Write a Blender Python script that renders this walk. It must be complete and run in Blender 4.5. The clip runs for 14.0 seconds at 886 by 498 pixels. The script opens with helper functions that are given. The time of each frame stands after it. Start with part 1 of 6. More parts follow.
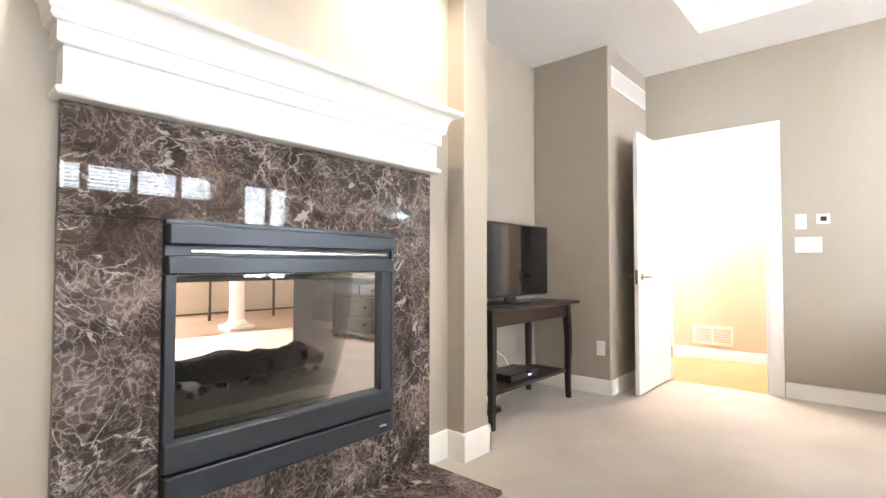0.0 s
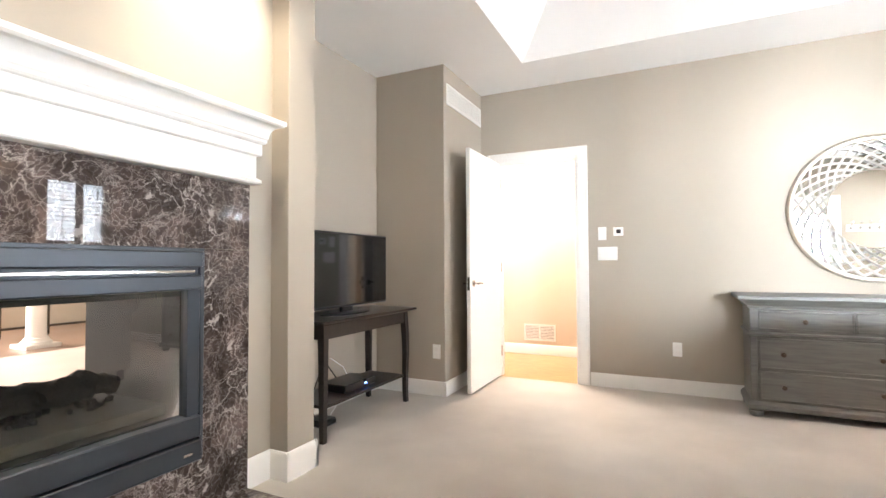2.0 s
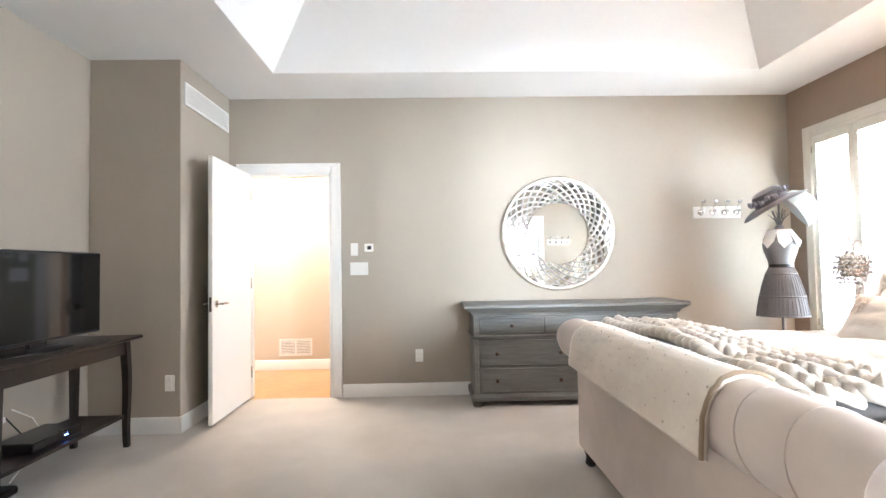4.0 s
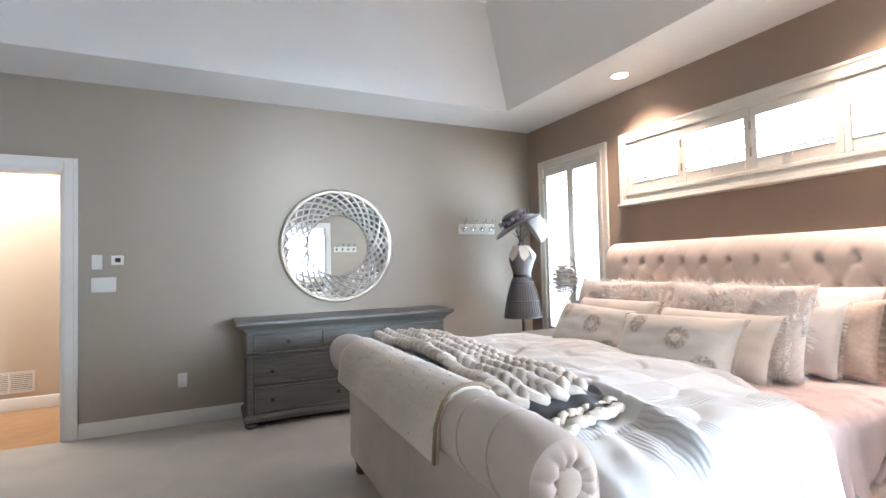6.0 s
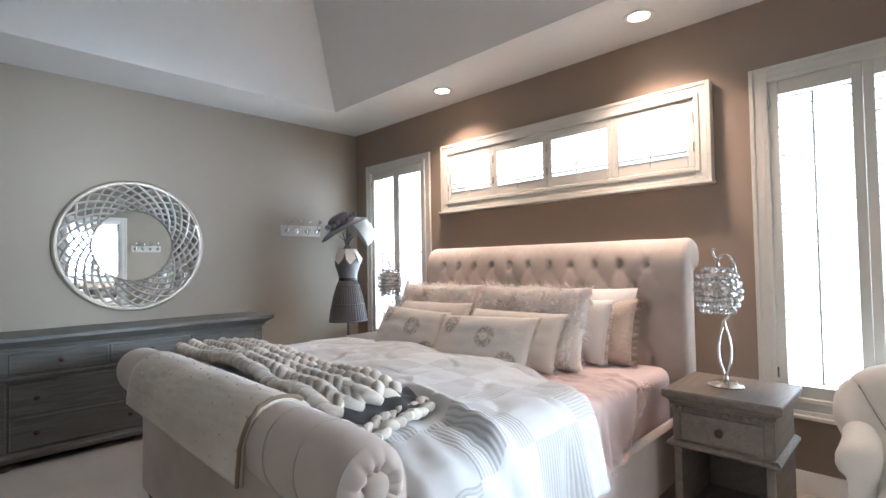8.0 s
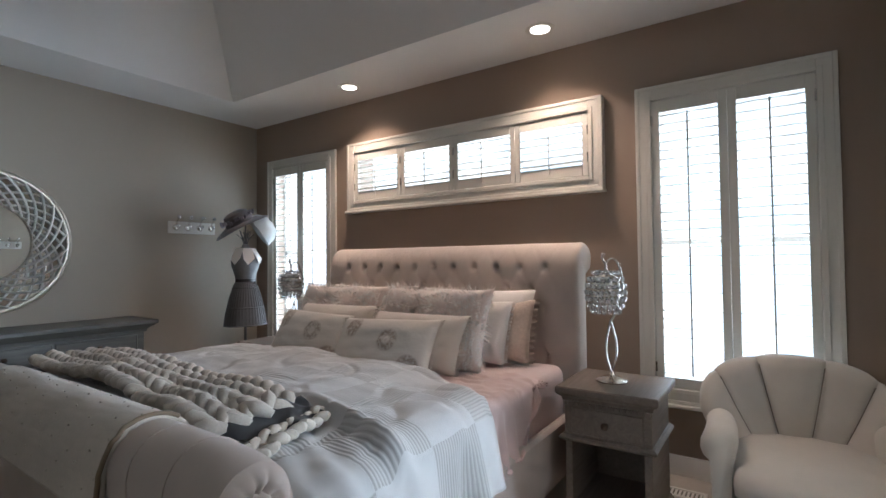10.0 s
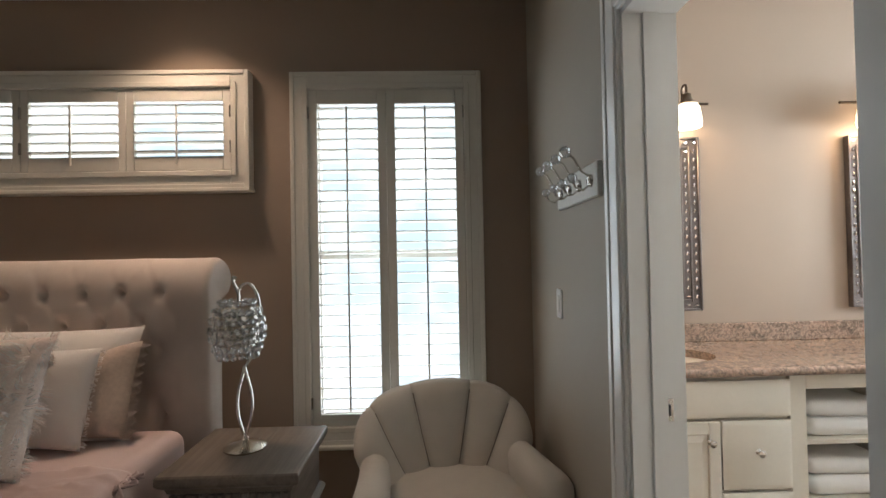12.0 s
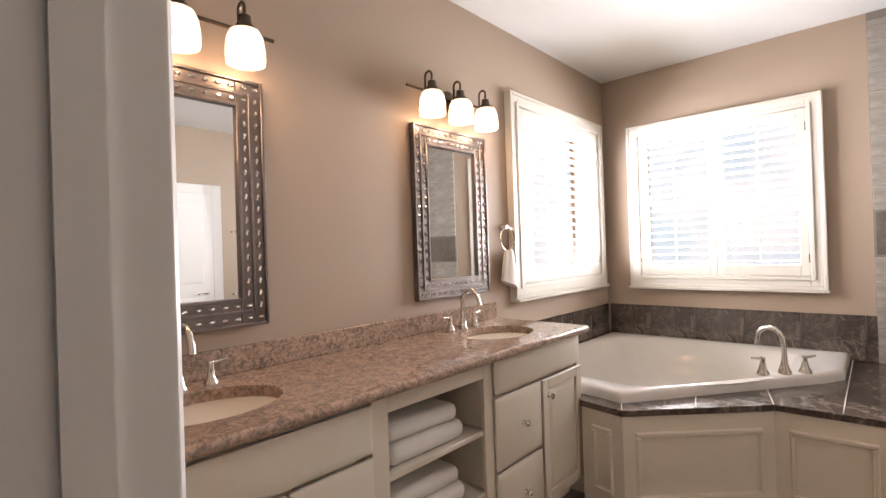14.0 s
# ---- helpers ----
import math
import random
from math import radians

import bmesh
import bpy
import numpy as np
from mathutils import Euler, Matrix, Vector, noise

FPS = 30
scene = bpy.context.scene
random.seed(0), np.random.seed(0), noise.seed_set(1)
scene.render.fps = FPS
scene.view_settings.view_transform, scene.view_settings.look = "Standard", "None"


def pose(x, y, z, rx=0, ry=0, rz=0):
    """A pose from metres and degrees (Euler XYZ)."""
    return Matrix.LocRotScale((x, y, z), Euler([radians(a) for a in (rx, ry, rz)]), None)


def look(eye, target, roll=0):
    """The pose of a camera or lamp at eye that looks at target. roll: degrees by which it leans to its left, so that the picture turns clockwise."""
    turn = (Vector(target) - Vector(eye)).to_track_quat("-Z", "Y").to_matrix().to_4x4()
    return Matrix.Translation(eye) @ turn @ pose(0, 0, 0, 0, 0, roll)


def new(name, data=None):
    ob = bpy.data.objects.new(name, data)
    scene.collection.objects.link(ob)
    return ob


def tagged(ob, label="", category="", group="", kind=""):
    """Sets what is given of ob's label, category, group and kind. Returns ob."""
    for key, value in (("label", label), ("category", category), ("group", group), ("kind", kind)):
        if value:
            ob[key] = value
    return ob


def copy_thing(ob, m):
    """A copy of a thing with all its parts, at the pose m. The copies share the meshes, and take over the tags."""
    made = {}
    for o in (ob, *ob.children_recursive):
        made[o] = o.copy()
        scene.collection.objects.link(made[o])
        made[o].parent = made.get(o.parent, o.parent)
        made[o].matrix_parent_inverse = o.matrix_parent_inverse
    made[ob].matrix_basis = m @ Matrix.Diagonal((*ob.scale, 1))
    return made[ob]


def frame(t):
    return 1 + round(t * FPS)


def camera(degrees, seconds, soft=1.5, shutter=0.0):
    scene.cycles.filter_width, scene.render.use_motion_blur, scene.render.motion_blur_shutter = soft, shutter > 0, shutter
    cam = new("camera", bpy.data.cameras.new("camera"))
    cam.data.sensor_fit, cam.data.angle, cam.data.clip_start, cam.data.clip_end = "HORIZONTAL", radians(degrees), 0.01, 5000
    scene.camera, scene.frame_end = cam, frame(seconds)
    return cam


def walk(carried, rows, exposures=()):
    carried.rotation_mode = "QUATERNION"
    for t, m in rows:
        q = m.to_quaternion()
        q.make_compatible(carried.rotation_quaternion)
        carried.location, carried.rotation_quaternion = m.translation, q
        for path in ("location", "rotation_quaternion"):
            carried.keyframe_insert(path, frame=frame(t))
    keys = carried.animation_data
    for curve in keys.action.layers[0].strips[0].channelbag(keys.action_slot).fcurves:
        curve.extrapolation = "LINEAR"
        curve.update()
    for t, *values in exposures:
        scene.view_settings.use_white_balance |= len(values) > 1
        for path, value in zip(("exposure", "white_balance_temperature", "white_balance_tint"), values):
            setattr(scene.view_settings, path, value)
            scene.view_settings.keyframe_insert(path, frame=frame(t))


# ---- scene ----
cam = camera(84.9, 14.0)
PATH = [
    (0, (2.01, 0.342, 1.007), (0.688, 1.84, 1.073), 0.1),
    (0.5, (2.055, 0.362, 1.011), (0.81, 1.927, 1.079), 0.1),
    (1, (2.083, 0.379, 1.036), (0.95, 2.026, 1.096), -0.0),
    (1.5, (2.129, 0.406, 1.054), (1.119, 2.131, 1.112), -0.2),
    (2, (2.192, 0.428, 1.075), (1.33, 2.232, 1.139), -0.3),
    (2.5, (2.245, 0.44, 1.103), (1.574, 2.323, 1.172), -0.5),
    (3, (2.272, 0.439, 1.128), (1.842, 2.391, 1.2), -0.8),
    (3.5, (2.301, 0.436, 1.158), (2.109, 2.426, 1.227), -0.9),
    (4, (2.324, 0.43, 1.173), (2.373, 2.428, 1.244), -1.0),
    (4.2, (2.332, 0.419, 1.176), (2.48, 2.412, 1.245), -1.2),
    (6.5, (2.426, 0.336, 1.273), (3.446, 2.055, 1.335), -1.1),
    (7, (2.394, 0.34, 1.274), (3.556, 1.966, 1.333), -0.9),
    (7.5, (2.422, 0.332, 1.269), (3.715, 1.857, 1.332), -0.9),
    (8, (2.455, 0.317, 1.274), (3.88, 1.719, 1.332), -1.0),
    (10.5, (2.546, 0.307, 1.284), (4.273, 1.315, 1.328), -0.8),
    (11, (2.734, 0.303, 1.28), (4.558, 1.122, 1.313), -1.0),
    (11.5, (2.942, 0.33, 1.314), (4.883, 0.811, 1.357), -0.7),
    (12, (3.168, 0.281, 1.376), (5.167, 0.225, 1.41), -1.1),
    (12.5, (3.408, 0.189, 1.396), (5.313, -0.419, 1.421), -1.5),
    (13, (3.622, 0.047, 1.376), (5.335, -0.985, 1.398), -1.8),
    (13.5, (3.803, -0.104, 1.36), (5.293, -1.438, 1.365), -1.8),
    (14, (3.936, -0.224, 1.323), (5.276, -1.71, 1.332), -1.9),
]
EXPOSURES = [
    (0.0, 1.98, 6150, 12), (2.0, 1.75, 6150, 12), (4.2, 1.42, 5800, 10), (6.3, 0.42, 5450, 8), (8.2, -0.12, 5450, 8),
    (10.3, -1.12, 5450, 8), (11.5, -1.38, 5650, 9), (12.5, -1.75, 6700, 5), (13.1, -1.72, 7000, 5), (14.0, -2.2, 7000, 22),
]
walk(cam, [(t, look(eye, target, roll)) for t, eye, target, roll in PATH], EXPOSURES)

# ---- plan, in metres ----
EAST, NORTH, SOUTH, BATH_N, BATH_S = 5.71, 4.895, -0.255, -0.40, -4.32
CEIL = 2.745
CHIM, NOOK, PIER_X, PIER_Y = 0.315, -0.18, 0.485, 4.03
BATH_W = 2.0

# ---- world ----
world = bpy.data.worlds.new("sky")
scene.world = world
world.use_nodes = True
wn = world.node_tree.nodes
sky = wn.new("ShaderNodeTexSky")
sky.sky_type, sky.sun_disc = "NISHITA", False
sky.sun_elevation, sky.sun_rotation = radians(50), radians(200)
world.node_tree.links.new(sky.outputs[0], wn["Background"].inputs[0])
wn["Background"].inputs[1].default_value = 0.1


# ---- lamps ----
def area_lamp(name, where, aim, width, height, watts, colour):
    data = bpy.data.lights.new(name, "AREA")
    data.shape, data.size, data.size_y, data.energy, data.color = "RECTANGLE", width, height, watts, colour
    ob = new(name, data)
    ob.matrix_world = look(where, aim)
    return ob


def spot_lamp(name, where, aim, watts, colour, degrees, blend=0.7, radius=0.05):
    data = bpy.data.lights.new(name, "SPOT")
    data.energy, data.color, data.spot_size, data.spot_blend, data.shadow_soft_size = watts, colour, radians(degrees), blend, radius
    ob = new(name, data)
    ob.matrix_world = look(where, aim)
    return ob


def point_lamp(name, where, watts, colour, radius=0.03):
    data = bpy.data.lights.new(name, "POINT")
    data.energy, data.color, data.shadow_soft_size = watts, colour, radius
    ob = new(name, data)
    ob.location = where
    return ob


DAY, WARM = (0.90, 0.96, 1.0), (1.0, 0.69, 0.49)
# daylight in the openings of the windows
for wy, watts in ((0.495, 54), (4.175, 54)):
    area_lamp("daylight", (EAST + 0.19, wy, 1.39), (EAST - 2.2, wy, 1.39), 0.78, 1.68, watts, DAY)
area_lamp("daylight", (EAST + 0.19, 2.33, 2.05), (EAST - 2.0, 2.33, 2.0), 2.05, 0.42, 40, DAY)
area_lamp("daylight", (EAST + 0.16, -3.5, 1.67), (EAST - 2.0, -3.5, 1.6), 1.14, 1.12, 950, DAY)
area_lamp("daylight", (4.84, BATH_S - 0.16, 1.64), (4.84, BATH_S + 2.0, 1.57), 1.06, 1.10, 950, DAY)
# added lamp for the next room; its window is unseen
area_lamp("daylight", (-8.3, 1.4, 1.5), (0, 1.4, 0.4), 3.0, 1.8, 420, (1.0, 0.9, 0.84))
# unseen lamp added under the ceiling, since the hall is bright
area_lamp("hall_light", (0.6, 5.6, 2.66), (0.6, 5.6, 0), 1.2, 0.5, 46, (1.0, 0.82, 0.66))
# recessed ceiling lights
BED_CANS = [(5.36, 1.48), (5.39, 3.18)]
FIRE_CANS = [(0.72, 0.62), (0.72, 1.95)]
for cx, cy in BED_CANS:
    spot_lamp("can_beam", (cx, cy, CEIL - 0.012), (cx + 0.02, cy, 0), 210, WARM, 120, 1.0, 0.08)
for cx, cy in FIRE_CANS:
    spot_lamp("can_beam", (cx, cy, CEIL - 0.012), (cx - 0.62, cy, 1.75), 40, (1.0, 0.86, 0.66), 84, 0.9)


# ---- materials ----
def nodes_of(name):
    m = bpy.data.materials.new(name)
    m.use_nodes = True
    nt = m.node_tree
    return m, nt, nt.nodes["Principled BSDF"]


def ramp(nt, source, stops):
    r = nt.nodes.new("ShaderNodeValToRGB")
    while len(r.color_ramp.elements) < len(stops):
        r.color_ramp.elements.new(0.5)
    for e, (p, c) in zip(r.color_ramp.elements, stops):
        e.position, e.color = p, (*c, 1) if len(c) == 3 else c
    nt.links.new(source, r.inputs[0])
    return r.outputs[0]


def noise_tex(nt, coord, scale, detail=4.0, rough=0.55, distort=0.0):
    n = nt.nodes.new("ShaderNodeTexNoise")
    n.inputs["Scale"].default_value, n.inputs["Detail"].default_value = scale, detail
    n.inputs["Roughness"].default_value, n.inputs["Distortion"].default_value = rough, distort
    nt.links.new(coord, n.inputs["Vector"])
    return n


def mix(nt, mode, fac, a, b):
    x = nt.nodes.new("ShaderNodeMix")
    x.data_type, x.blend_type = "RGBA", mode
    for socket, value in ((x.inputs[0], fac), (x.inputs[6], a), (x.inputs[7], b)):
        if isinstance(value, bpy.types.NodeSocket):
            nt.links.new(value, socket)
        elif isinstance(value, (int, float)):
            socket.default_value = value
        else:
            socket.default_value = (*value, 1)
    return x.outputs[2]


def bump(nt, bsdf, height, strength, distance):
    b = nt.nodes.new("ShaderNodeBump")
    b.inputs["Strength"].default_value, b.inputs["Distance"].default_value = strength, distance
    nt.links.new(height, b.inputs["Height"])
    nt.links.new(b.outputs[0], bsdf.inputs["Normal"])


def coords(nt, stretch=(1, 1, 1), kind="Object"):
    tc, mp = nt.nodes.new("ShaderNodeTexCoord"), nt.nodes.new("ShaderNodeMapping")
    mp.inputs["Scale"].default_value = stretch
    nt.links.new(tc.outputs[kind], mp.inputs[0])
    return mp.outputs[0]


def plain(name, colour, rough=0.5, metal=0.0, large=1.5, fine=60.0, vary=0.08, relief=0.1, depth=0.002, stretch=(1, 1, 1), sheen=0.0):
    """A surface with slow blotches and fine grain."""
    m, nt, b = nodes_of(name)
    v = coords(nt, stretch)
    n1, n2 = noise_tex(nt, v, large, 3), noise_tex(nt, v, fine, 5)
    dark = tuple(c * (1 - vary) for c in colour)
    light = tuple(min(1, c * (1 + vary)) for c in colour)
    c1 = ramp(nt, n1.outputs[0], [(0.3, dark), (0.7, light)])
    c2 = ramp(nt, n2.outputs[0], [(0.3, (1 - vary * 0.7,) * 3), (0.7, (1.0,) * 3)])
    nt.links.new(mix(nt, "MULTIPLY", 1.0, c1, c2), b.inputs["Base Color"])
    r = ramp(nt, n1.outputs[0], [(0.25, (max(0, rough - 0.06),) * 3), (0.75, (min(1, rough + 0.06),) * 3)])
    nt.links.new(r, b.inputs["Roughness"])
    b.inputs["Metallic"].default_value = metal
    if sheen:
        b.inputs["Sheen Weight"].default_value = sheen
    if relief:
        bump(nt, b, n2.outputs[0], relief, depth)
    return m


def glow(name, colour, strength):
    m, nt, b = nodes_of(name)
    b.inputs["Base Color"].default_value = (*colour, 1)
    b.inputs["Emission Color"].default_value = (*colour, 1)
    b.inputs["Emission Strength"].default_value = strength
    return m


def clear(name, tint, ior=1.45, rough=0.0):
    m, nt, b = nodes_of(name)
    t, g, f, x = (nt.nodes.new("ShaderNode" + k) for k in ("BsdfTransparent", "BsdfGlossy", "Fresnel", "MixShader"))
    t.inputs[0].default_value, g.inputs["Roughness"].default_value, f.inputs[0].default_value = (*tint, 1), rough, ior
    nt.links.new(f.outputs[0], x.inputs[0]), nt.links.new(t.outputs[0], x.inputs[1]), nt.links.new(g.outputs[0], x.inputs[2])
    nt.links.new(x.outputs[0], nt.nodes["Material Output"].inputs[0])
    return m


def marble(name, base, mid, vein, scale=1.0, rough=0.02, gloss=0.22):
    m, nt, b = nodes_of(name)
    v = coords(nt)
    warp = noise_tex(nt, v, 3.0 * scale, 6, 0.6, 0.6)
    vv = nt.nodes.new("ShaderNodeVectorMath")
    vv.operation = "MULTIPLY_ADD"
    vv.inputs[1].default_value = (0.35 / scale,) * 3
    nt.links.new(warp.outputs["Color"], vv.inputs[0]), nt.links.new(v, vv.inputs[2])
    cells = []
    for s in (9.0 * scale, 30.0 * scale):
        c = nt.nodes.new("ShaderNodeTexVoronoi")
        c.feature, c.inputs["Scale"].default_value = "DISTANCE_TO_EDGE", s
        nt.links.new(vv.outputs[0], c.inputs["Vector"])
        cells.append(c.outputs["Distance"])
    blotch = noise_tex(nt, v, 4.5 * scale, 8, 0.65, 0.8)
    fine = noise_tex(nt, vv.outputs[0], 40 * scale, 5)
    ground = ramp(nt, blotch.outputs[0], [(0.30, base), (0.52, mid), (0.66, tuple(c * 2.3 for c in mid))])
    ground = mix(nt, "MULTIPLY", 0.6, ground, ramp(nt, fine.outputs[0], [(0.3, (0.45,) * 3), (0.65, (1.15,) * 3)]))
    gate = noise_tex(nt, v, 3.4 * scale, 4, 0.6)
    big = ramp(nt, cells[0], [(0.0, (0.75,) * 3), (0.013, (0.34,) * 3), (0.045, (0,) * 3)])
    small = ramp(nt, cells[1], [(0.0, (0.42,) * 3), (0.03, (0.16,) * 3), (0.12, (0,) * 3)])
    big = mix(nt, "MULTIPLY", 1.0, big, ramp(nt, gate.outputs[0], [(0.42, (0,) * 3), (0.6, (1,) * 3)]))
    small = mix(nt, "MULTIPLY", 1.0, small, ramp(nt, blotch.outputs[0], [(0.38, (0.1,) * 3), (0.58, (1,) * 3)]))
    spots = ramp(nt, noise_tex(nt, vv.outputs[0], 15 * scale, 3).outputs[0], [(0.63, (0,) * 3), (0.69, (0.55,) * 3)])
    lines = mix(nt, "LIGHTEN", 1.0, mix(nt, "LIGHTEN", 1.0, big, small), spots)
    nt.links.new(mix(nt, "MIX", lines, ground, vein), b.inputs["Base Color"])
    b.inputs["Roughness"].default_value, b.inputs["Specular IOR Level"].default_value = rough, gloss
    return m


def granite(name, colours, rough=0.08):
    m, nt, b = nodes_of(name)
    v = coords(nt)
    n1, n2 = noise_tex(nt, coords(nt, (1.6, 0.8, 1)), 9, 8, 0.72, 2.2), noise_tex(nt, v, 34, 7, 0.72, 1.4)
    c = nt.nodes.new("ShaderNodeTexVoronoi")
    c.inputs["Scale"].default_value = 120
    nt.links.new(v, c.inputs["Vector"])
    a = ramp(nt, n1.outputs[0], [(0.3, colours[0]), (0.5, colours[1]), (0.7, colours[2])])
    d = ramp(nt, n2.outputs[0], [(0.40, colours[3]), (0.48, colours[0]), (0.54, colours[1]), (0.66, colours[2])])
    x = mix(nt, "MIX", 0.58, a, d)
    e = ramp(nt, c.outputs["Color"], [(0.1, (0.55,) * 3), (0.6, (1.1,) * 3)])
    nt.links.new(mix(nt, "MULTIPLY", 0.75, x, e), b.inputs["Base Color"])
    b.inputs["Roughness"].default_value = rough
    return m


def wood(name, dark, light, rough=0.4, stretch=(1, 12, 12), scale=3.0, relief=0.15):
    m, nt, b = nodes_of(name)
    v = coords(nt, stretch)
    n1, n2 = noise_tex(nt, v, scale, 6, 0.6, 1.2), noise_tex(nt, coords(nt), 2.5, 3)
    c = ramp(nt, n1.outputs[0], [(0.3, dark), (0.7, light)])
    nt.links.new(mix(nt, "MULTIPLY", 0.5, c, ramp(nt, n2.outputs[0], [(0.3, (0.7,) * 3), (0.7, (1.1,) * 3)])), b.inputs["Base Color"])
    b.inputs["Roughness"].default_value = rough
    bump(nt, b, n1.outputs[0], relief, 0.002)
    return m


def fabric(name, colour, weave=450.0, vary=0.1, rough=0.9, relief=0.35, sheen=0.3):
    return plain(name, colour, rough, 0.0, 4.0, weave, vary, relief, 0.0015, sheen=sheen)


PAINT = plain("taupe wall paint", (0.395, 0.348, 0.283), 0.75, vary=0.025, fine=180, relief=0.12, depth=0.001)
# browner than the taupe on the other bedroom walls
EAST_PAINT = plain("brown east wall paint", (0.335, 0.258, 0.200), 0.75, vary=0.025, fine=180, relief=0.12, depth=0.001)
BATH_PAINT = plain("tan wall paint", (0.385, 0.298, 0.228), 0.7, vary=0.025, fine=180, relief=0.12, depth=0.001)
HALL_PAINT = plain("cream wall paint", (0.62, 0.53, 0.42), 0.75, vary=0.03, fine=180)
WHITE_CEIL = plain("white ceiling paint", (0.80, 0.80, 0.79), 0.85, vary=0.02, fine=220, relief=0.15)
TRIM = plain("white gloss trim", (0.80, 0.785, 0.75), 0.35, vary=0.02, fine=40, relief=0.03)
SHUTTER = plain("ivory shutter paint", (0.72, 0.69, 0.62), 0.4, vary=0.03, fine=60, relief=0.04)
DOORPAINT = plain("white door paint", (0.84, 0.82, 0.78), 0.4, vary=0.02, fine=30, relief=0.04)
CARPET = plain("beige carpet", (0.52, 0.47, 0.41), 0.95, vary=0.10, large=2.2, fine=420, relief=0.9, depth=0.004, sheen=0.2)
MARBLE = marble("dark brown marble", (0.020, 0.014, 0.012), (0.066, 0.049, 0.043), (0.56, 0.50, 0.46))
TUB_TILE = marble("grey brown tile", (0.030, 0.023, 0.019), (0.072, 0.056, 0.046), (0.34, 0.29, 0.25), 0.7, 0.2, 0.4)
BLACK_METAL = plain("charcoal steel", (0.045, 0.052, 0.062), 0.38, 0.5, vary=0.06, fine=120, relief=0.05)
SOOT = plain("black firebox metal", (0.012, 0.012, 0.011), 0.7, 0.2, vary=0.2)
CHAR = plain("charred log", (0.016, 0.013, 0.011), 0.95, vary=0.5, fine=30, relief=1.0, depth=0.02)
GLASS = clear("clear glass", (0.97, 0.98, 0.98))
SMOKED = clear("fireplace glass", (0.72, 0.74, 0.70), 1.62)
MIRROR = plain("mirror glass", (0.88, 0.9, 0.9), 0.02, 1.0, vary=0.01, relief=0)
for link in list(MIRROR.node_tree.nodes["Principled BSDF"].inputs["Roughness"].links):
    MIRROR.node_tree.links.remove(link)
MIRROR.node_tree.nodes["Principled BSDF"].inputs["Roughness"].default_value = 0.004
SILVER = plain("champagne silver leaf", (0.55, 0.50, 0.42), 0.32, 0.9, vary=0.2, fine=70, relief=0.2)
LATTICE = plain("pale silver leaf", (0.62, 0.60, 0.56), 0.35, 0.85, vary=0.15, fine=70, relief=0.2)
CHROME = plain("brushed nickel", (0.66, 0.63, 0.58), 0.22, 1.0, vary=0.05, fine=90, relief=0.02)
BRONZE = plain("dark bronze metal", (0.10, 0.075, 0.055), 0.35, 0.9, vary=0.15)
GREYWOOD = wood("grey painted wood", (0.105, 0.105, 0.095), (0.175, 0.172, 0.155), 0.45)
NIGHTWOOD = wood("weathered grey wood", (0.155, 0.122, 0.095), (0.235, 0.192, 0.155), 0.5, relief=0.06)
ESPRESSO = wood("espresso stained wood", (0.010, 0.007, 0.006), (0.028, 0.018, 0.014), 0.3)
OAK = wood("honey oak floor", (0.36, 0.20, 0.085), (0.52, 0.32, 0.15), 0.3, stretch=(2, 14, 14))
BLACK = plain("black plastic", (0.008, 0.008, 0.009), 0.3, vary=0.1, relief=0.02)
SCREEN = plain("dark screen", (0.006, 0.006, 0.007), 0.08, vary=0.02, relief=0)
WHITEPLASTIC = plain("white plastic", (0.82, 0.81, 0.78), 0.35, vary=0.02, relief=0)
LINEN = fabric("oatmeal linen", (0.61, 0.525, 0.465), 500, 0.08)
IVORY = fabric("ivory upholstery", (0.66, 0.61, 0.54), 420, 0.06)
# dark cloth colour for the shade in the armchair's creases
SEAM_SHADE = fabric("dark seam shade", (0.30, 0.26, 0.22), 420, 0.06)
CAN_GLOW = glow("lamp glow", (1.0, 0.86, 0.68), 14)


# ---- mesh helpers ----
def smooth_profile(pts, n):
    """Evenly spaced points on a rounded line through pts."""
    out = []
    P = [Vector(p) for p in pts]
    for i in range(len(P) - 1):
        p0, p1, p2, p3 = P[max(i - 1, 0)], P[i], P[i + 1], P[min(i + 2, len(P) - 1)]
        for k in range(n):
            t = k / n
            out.append(0.5 * ((2 * p1) + (p2 - p0) * t + (2 * p0 - 5 * p1 + 4 * p2 - p3) * t * t + (3 * p1 - p0 - 3 * p2 + p3) * t ** 3))
    out.append(P[-1])
    return out


def box(bm, x0, x1, y0, y1, z0, z1, bevel=0.0, segments=1):
    made = bmesh.ops.create_cube(bm, size=1.0)["verts"]
    for v in made:
        v.co = ((x0 + x1) / 2 + v.co.x * (x1 - x0), (y0 + y1) / 2 + v.co.y * (y1 - y0), (z0 + z1) / 2 + v.co.z * (z1 - z0))
    if bevel:
        edges = list({e for v in made for e in v.link_edges})
        bmesh.ops.bevel(bm, geom=edges, offset=bevel, segments=segments, profile=0.5, affect="EDGES")
    return bm


def boxes(*rows, bevel=0.0):
    bm = bmesh.new()
    for r in rows:
        box(bm, *r, bevel=bevel)
    return bm


def loft(bm, rings, closed=True, caps=True):
    """Joins rings of points of equal number into a skin."""
    made = [[bm.verts.new(p) for p in ring] for ring in rings]
    n = len(made[0])
    for a, b in zip(made, made[1:]):
        for i in range(n if closed else n - 1):
            bm.faces.new((a[i], a[(i + 1) % n], b[(i + 1) % n], b[i]))
    if caps and closed:
        bm.faces.new(made[0][::-1]), bm.faces.new(made[-1])
    return made


